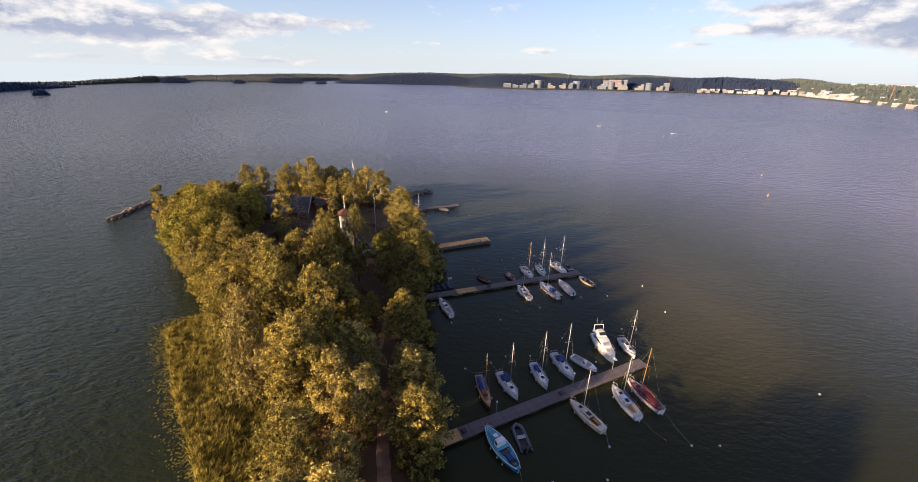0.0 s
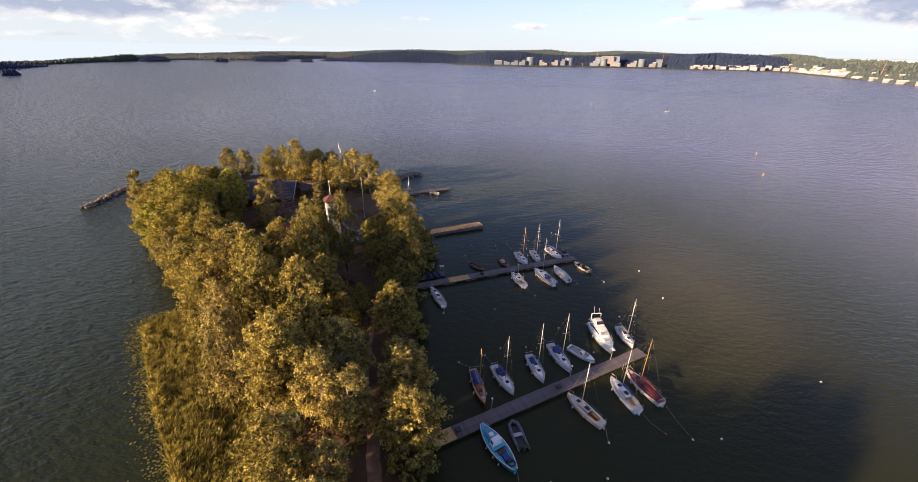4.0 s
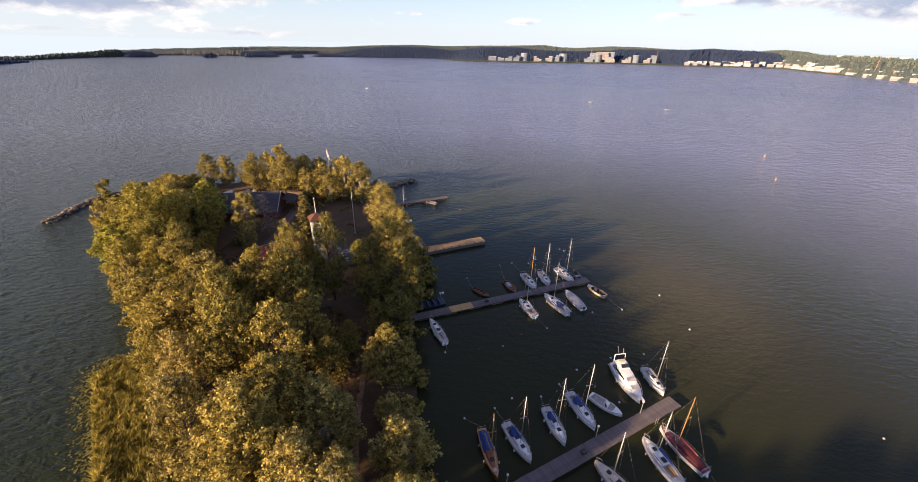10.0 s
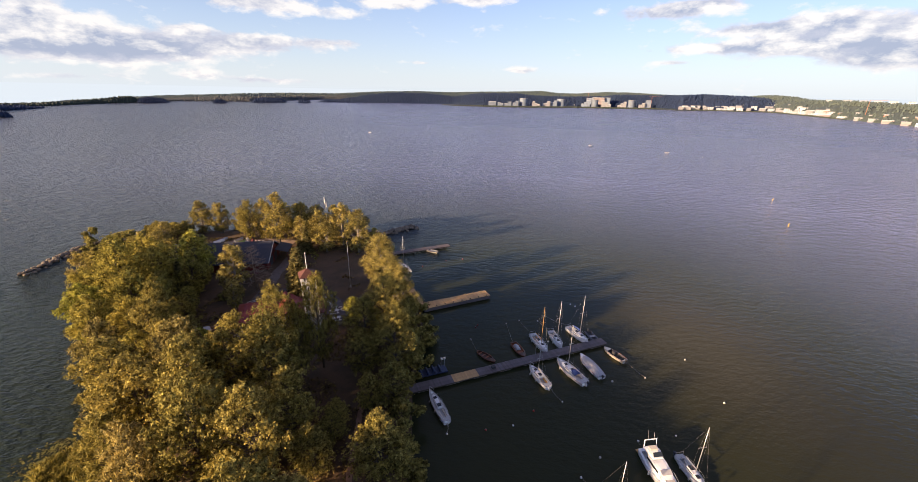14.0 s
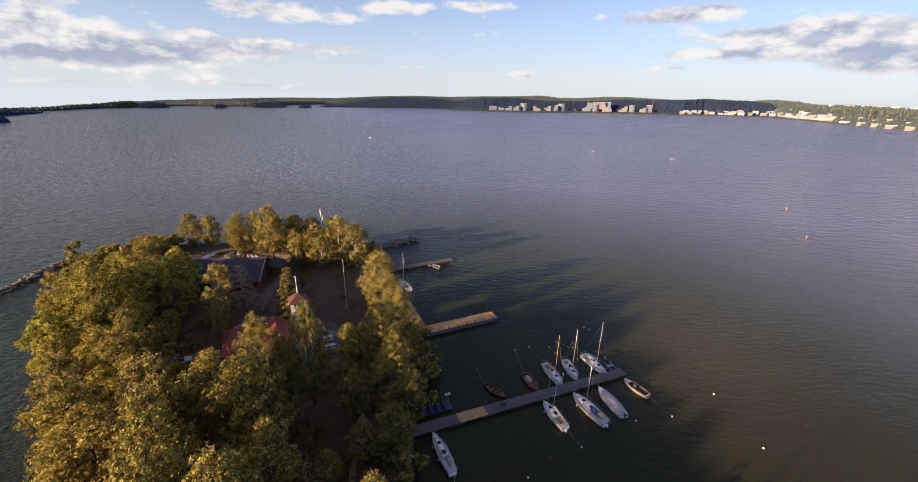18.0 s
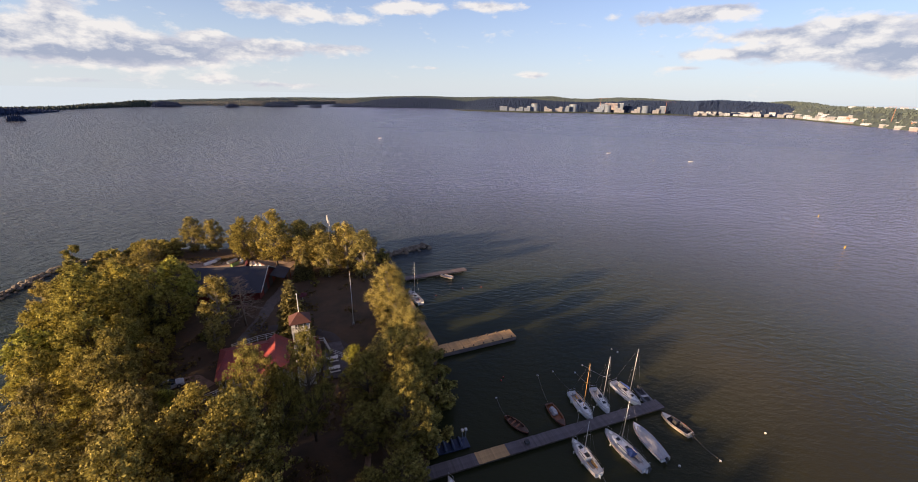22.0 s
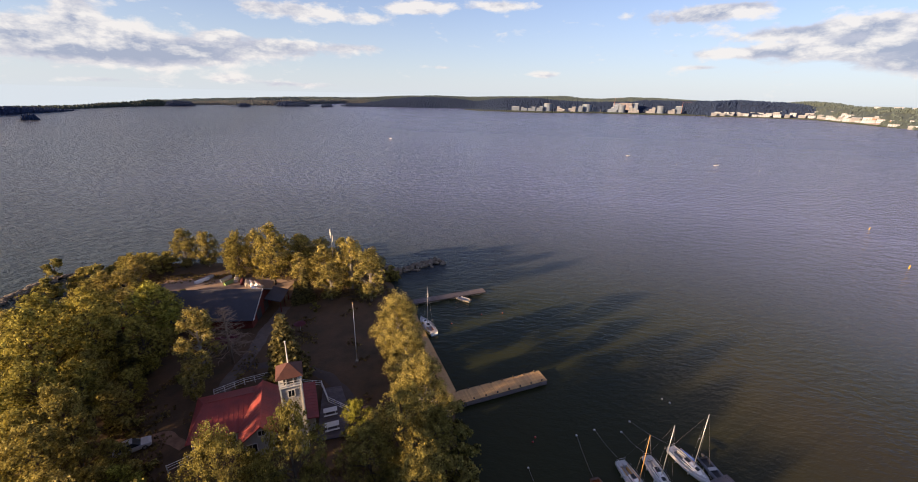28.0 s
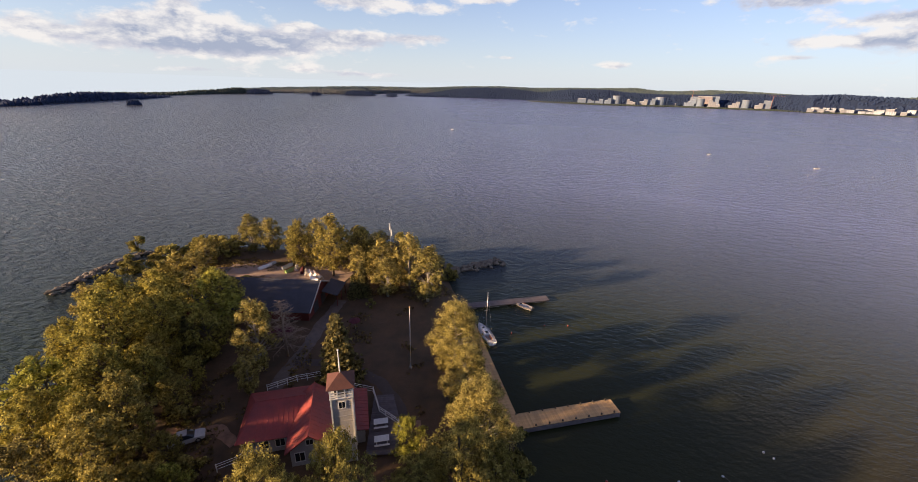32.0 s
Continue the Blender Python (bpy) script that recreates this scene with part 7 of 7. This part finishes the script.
# ---- boat hall ----
def boat_hall():
    m = Matrix.Translation((-75.5, 117.9, LAND)) @ Matrix.Rotation(radians(7.5), 4, "Z")
    t = thing("boat_hall", m, "long low hall with dark felt roof and red boarded walls", "building")
    w, d, e, r = 26.5, 13.0, 2.6, 6.2
    part("wall", boxes((0.4, w - 0.4, 0.4, d - 0.4, -0.6, e - 0.02)), RED_WALL, t)
    for x0, x1 in ((0.4, 0.6), (w - 0.6, w - 0.4)):
        part("gable", ([(x0, 0.4, e), (x0, d - 0.4, e), (x0, d / 2, r - 0.25), (x1, 0.4, e), (x1, d - 0.4, e), (x1, d / 2, r - 0.25)], [(0, 2, 1), (3, 4, 5), (0, 3, 5, 2), (2, 5, 4, 1), (1, 4, 3, 0)]), RED_WALL, t)
    part("roof", slab([(-0.3, -0.5, e - 0.2), (w + 0.3, -0.5, e - 0.2), (w + 0.3, d / 2, r), (-0.3, d / 2, r)]), DARK_ROOF, t)
    part("roof", slab([(-0.3, d / 2 + 0.01, r), (w + 0.3, d / 2 + 0.01, r), (w + 0.3, d + 0.5, e - 0.2), (-0.3, d + 0.5, e - 0.2)]), DARK_ROOF, t)
    part("bargeboard", merged(tube([(w + 0.34, -0.5, e - 0.2), (w + 0.34, d / 2, r)], 0.11, 4), tube([(w + 0.34, d / 2, r), (w + 0.34, d + 0.5, e - 0.2)], 0.11, 4)), PALE_WALL, t)
    for i in range(1, 25):
        part("roof_batten", boxes((i * w / 25 - 0.03, i * w / 25 + 0.03, -0.45, d / 2 - 0.1, 0, 0.05), ), DARK_ROOF, t).matrix_basis = Matrix.Translation((0, 0, e - 0.17)) @ Matrix.Rotation(math.atan2(r - e + 0.2, d / 2 + 0.5), 4, "X") @ Matrix.Diagonal((1, 1.13, 1, 1))
    part("door", boxes((w - 0.4, w - 0.33, 3.2, 5.6, -0.3, 2.3)), DARK, t)
    part("door", boxes((w - 0.4, w - 0.33, 7.4, 9.8, -0.3, 2.3)), DARK, t)
    part("porch_roof", slab([(w + 0.2, 6.6, 3.6), (w + 3.6, 6.6, 2.7), (w + 3.6, 12.8, 2.7), (w + 0.2, 12.8, 3.6)]), DARK_ROOF, t)
    for y in (6.9, 9.7, 12.5):
        part("porch_post", boxes((w + 3.3, w + 3.45, y - 0.08, y + 0.08, -0.5, 2.6)), RED_WALL, t)


boat_hall()


# ---- masts, poles, parked things ----
def flagpole(x, y, top):
    z = ground_z(x, y)
    t = thing("flagpole", Matrix.Translation((x, y, z)), "tall white flagpole on the lawn", "flagpole")
    part("pole", tube([(0, 0, -0.3), (0, 0, (top - z) * 0.5), (0, 0, top - z)], [0.075, 0.06, 0.035], 8), WHITE_PAINT, t, smooth=True)
    part("knob", ball(0.13, (0, 0, top - z + 0.08)), PINE, t)
    part("foot", bevelled(boxes((-0.25, 0.25, -0.25, 0.25, -0.1, 0.35)), 0.04), CONCRETE, t)


flagpole(-25.3, 112.0, 14.1)


def radio_mast(x, y, top):
    z = ground_z(x, y)
    t = thing("radio_mast", Matrix.Translation((x, y, z)), "slim pale radio mast with panel antennas", "mast")
    part("pole", tube([(0, 0, -0.3), (0, 0, top - z)], [0.07, 0.035], 7), STEEL, t)
    for k in range(3):
        a = k * 2.094
        part("antenna_panel", bevelled(boxes((0.3 * math.cos(a) - 0.07, 0.3 * math.cos(a) + 0.07, 0.3 * math.sin(a) - 0.05, 0.3 * math.sin(a) + 0.05, top - z - 3.8 + 0.8 * k, top - z - 2.0 + 0.8 * k)), 0.03), WHITE_PAINT, t)
        part("bracket", tube([(0, 0, top - z - 2.9 + 0.8 * k), (0.3 * math.cos(a), 0.3 * math.sin(a), top - z - 2.9 + 0.8 * k)], 0.04, 4), STEEL, t)


radio_mast(-39.5, 144, 17.2)


def car(x, y, turn):
    t = thing("parked_car", Matrix.Translation((x, y, ground_z(x, y) + 0.05)) @ Matrix.Rotation(turn, 4, "Z"), "grey parked car with dark windows under the trees", "car")
    body = part("body", loft([(-2.1, 0.8, 0.74, 0.3, 0.82), (-1.4, 0.87, 0.8, 0.28, 0.95), (0.6, 0.87, 0.8, 0.28, 0.92), (1.7, 0.85, 0.76, 0.28, 0.8), (2.1, 0.76, 0.66, 0.32, 0.66)]), DECK_GREY, t)
    cab = part("cabin", loft([(-1.75, 0.76, 0.62, 0.9, 1.1), (-1.1, 0.78, 0.6, 0.92, 1.45), (0.2, 0.78, 0.6, 0.92, 1.45), (0.95, 0.76, 0.62, 0.9, 0.98)]), GLASS, t)
    part("roof_panel", bevelled(boxes((-0.58, 0.58, -1.05, 0.15, 1.455, 1.5)), 0.02), ALU, cab)
    for s in (-1, 1):
        for yy in (-1.35, 1.3):
            wv = tube([(s * 0.68, yy, 0.32), (s * 0.9, yy, 0.32)], 0.32, 12)
            part("rim", tube([(s * 0.89, yy, 0.32), (s * 0.92, yy, 0.32)], 0.18, 10), ALU, part("wheel", wv, DARK, t))
        part("headlight", boxes((s * 0.6 - 0.14, s * 0.6 + 0.14, 2.0, 2.08, 0.5, 0.62)), BUOY_WHITE, body)


car(-50.6, 91.4, -0.9)


def upturned_boat(x, y, turn, material, L=3.7, z=None):
    t = thing("upturned_boat", Matrix.Translation((x, y, (ground_z(x, y) if z is None else z) + 0.62)) @ Matrix.Rotation(turn, 4, "Z") @ Matrix.Rotation(math.pi, 4, "Y"), "small boat turned keel up on the yard", "boat", "boats on land")
    rows = hull_sections(L, L * 0.36, 0.5)
    part("hull", hull_mesh(rows), material, t, smooth=True)
    part("keel", boxes((-0.03, 0.03, -L * 0.45, L * 0.3, -0.46, -0.36)), MAHOG, t)


for x, y, turn, material in [(-73.3, 142.1, -0.50, WHITE), (-73.1, 143.7, -0.45, GREY_CLOTH), (-65.8, 142.0, -0.40, GREEN_PAINT), (-62.9, 142.3, 0.50, RED_CLOTH), (-61.5, 141.6, 0.60, CREAM), (-60.3, 141.5, 0.70, WHITE), (-58.8, 141.1, 0.75, WHITE), (-57.3, 140.1, 0.90, CREAM), (-57.6, 138.4, 1.10, WHITE), (-68.0, 143.7, -0.30, GREY_CLOTH), (-65.5, 143.9, 0.40, WHITE),
                             (-21.7, 41.8, 2.6, GREEN_PAINT), (-21.1, 40.2, 2.5, WHITE), (-20.9, 38.6, 2.5, NAVY), (-28.3, 50.9, 1.7, GREY_CLOTH)]:
    upturned_boat(x, y, turn, material)
deck = thing("landing_stage", Matrix.Translation((-82.5, 137.2, 0)) @ Matrix.Rotation(0.2, 4, "Z"), "brown plank landing stage at the yard's edge", "landing stage")
for i in range(12):
    part("board", boxes((-1.8, 1.8, -2.4 + 0.4 * i, -2.03 + 0.4 * i, 2.15, 2.25)), WOOD_GREY, deck)
part("beam", boxes((-1.7, 1.7, -2.2, 2.2, 0.2, 2.14)), PILE, deck)


def parasol(x, y):
    t = thing("parasol", Matrix.Translation((x, y, ground_z(x, y))), "closed red parasol over garden tables", "parasol", "red parasols")
    part("pole", tube([(0, 0, 0), (0, 0, 2.4)], 0.03, 6), ALU, t)
    ring = [(1.2 * math.cos(a * 0.785), 1.2 * math.sin(a * 0.785), 2.0) for a in range(8)]
    part("canopy", (ring + [(0, 0, 2.5)] + [(p[0] * 0.97, p[1] * 0.97, 1.95) for p in ring] + [(0, 0, 2.45)], [(i, (i + 1) % 8, 8) for i in range(8)] + [(9 + (i + 1) % 8, 9 + i, 17) for i in range(8)] + [((i + 1) % 8, i, 9 + i, 9 + (i + 1) % 8) for i in range(8)]), RED_CLOTH, t)


for p in [(-52.6, 114.6), (-50.7, 114.2), (-50.3, 115.4), (-39.4, 121.1)]:
    parasol(*p)
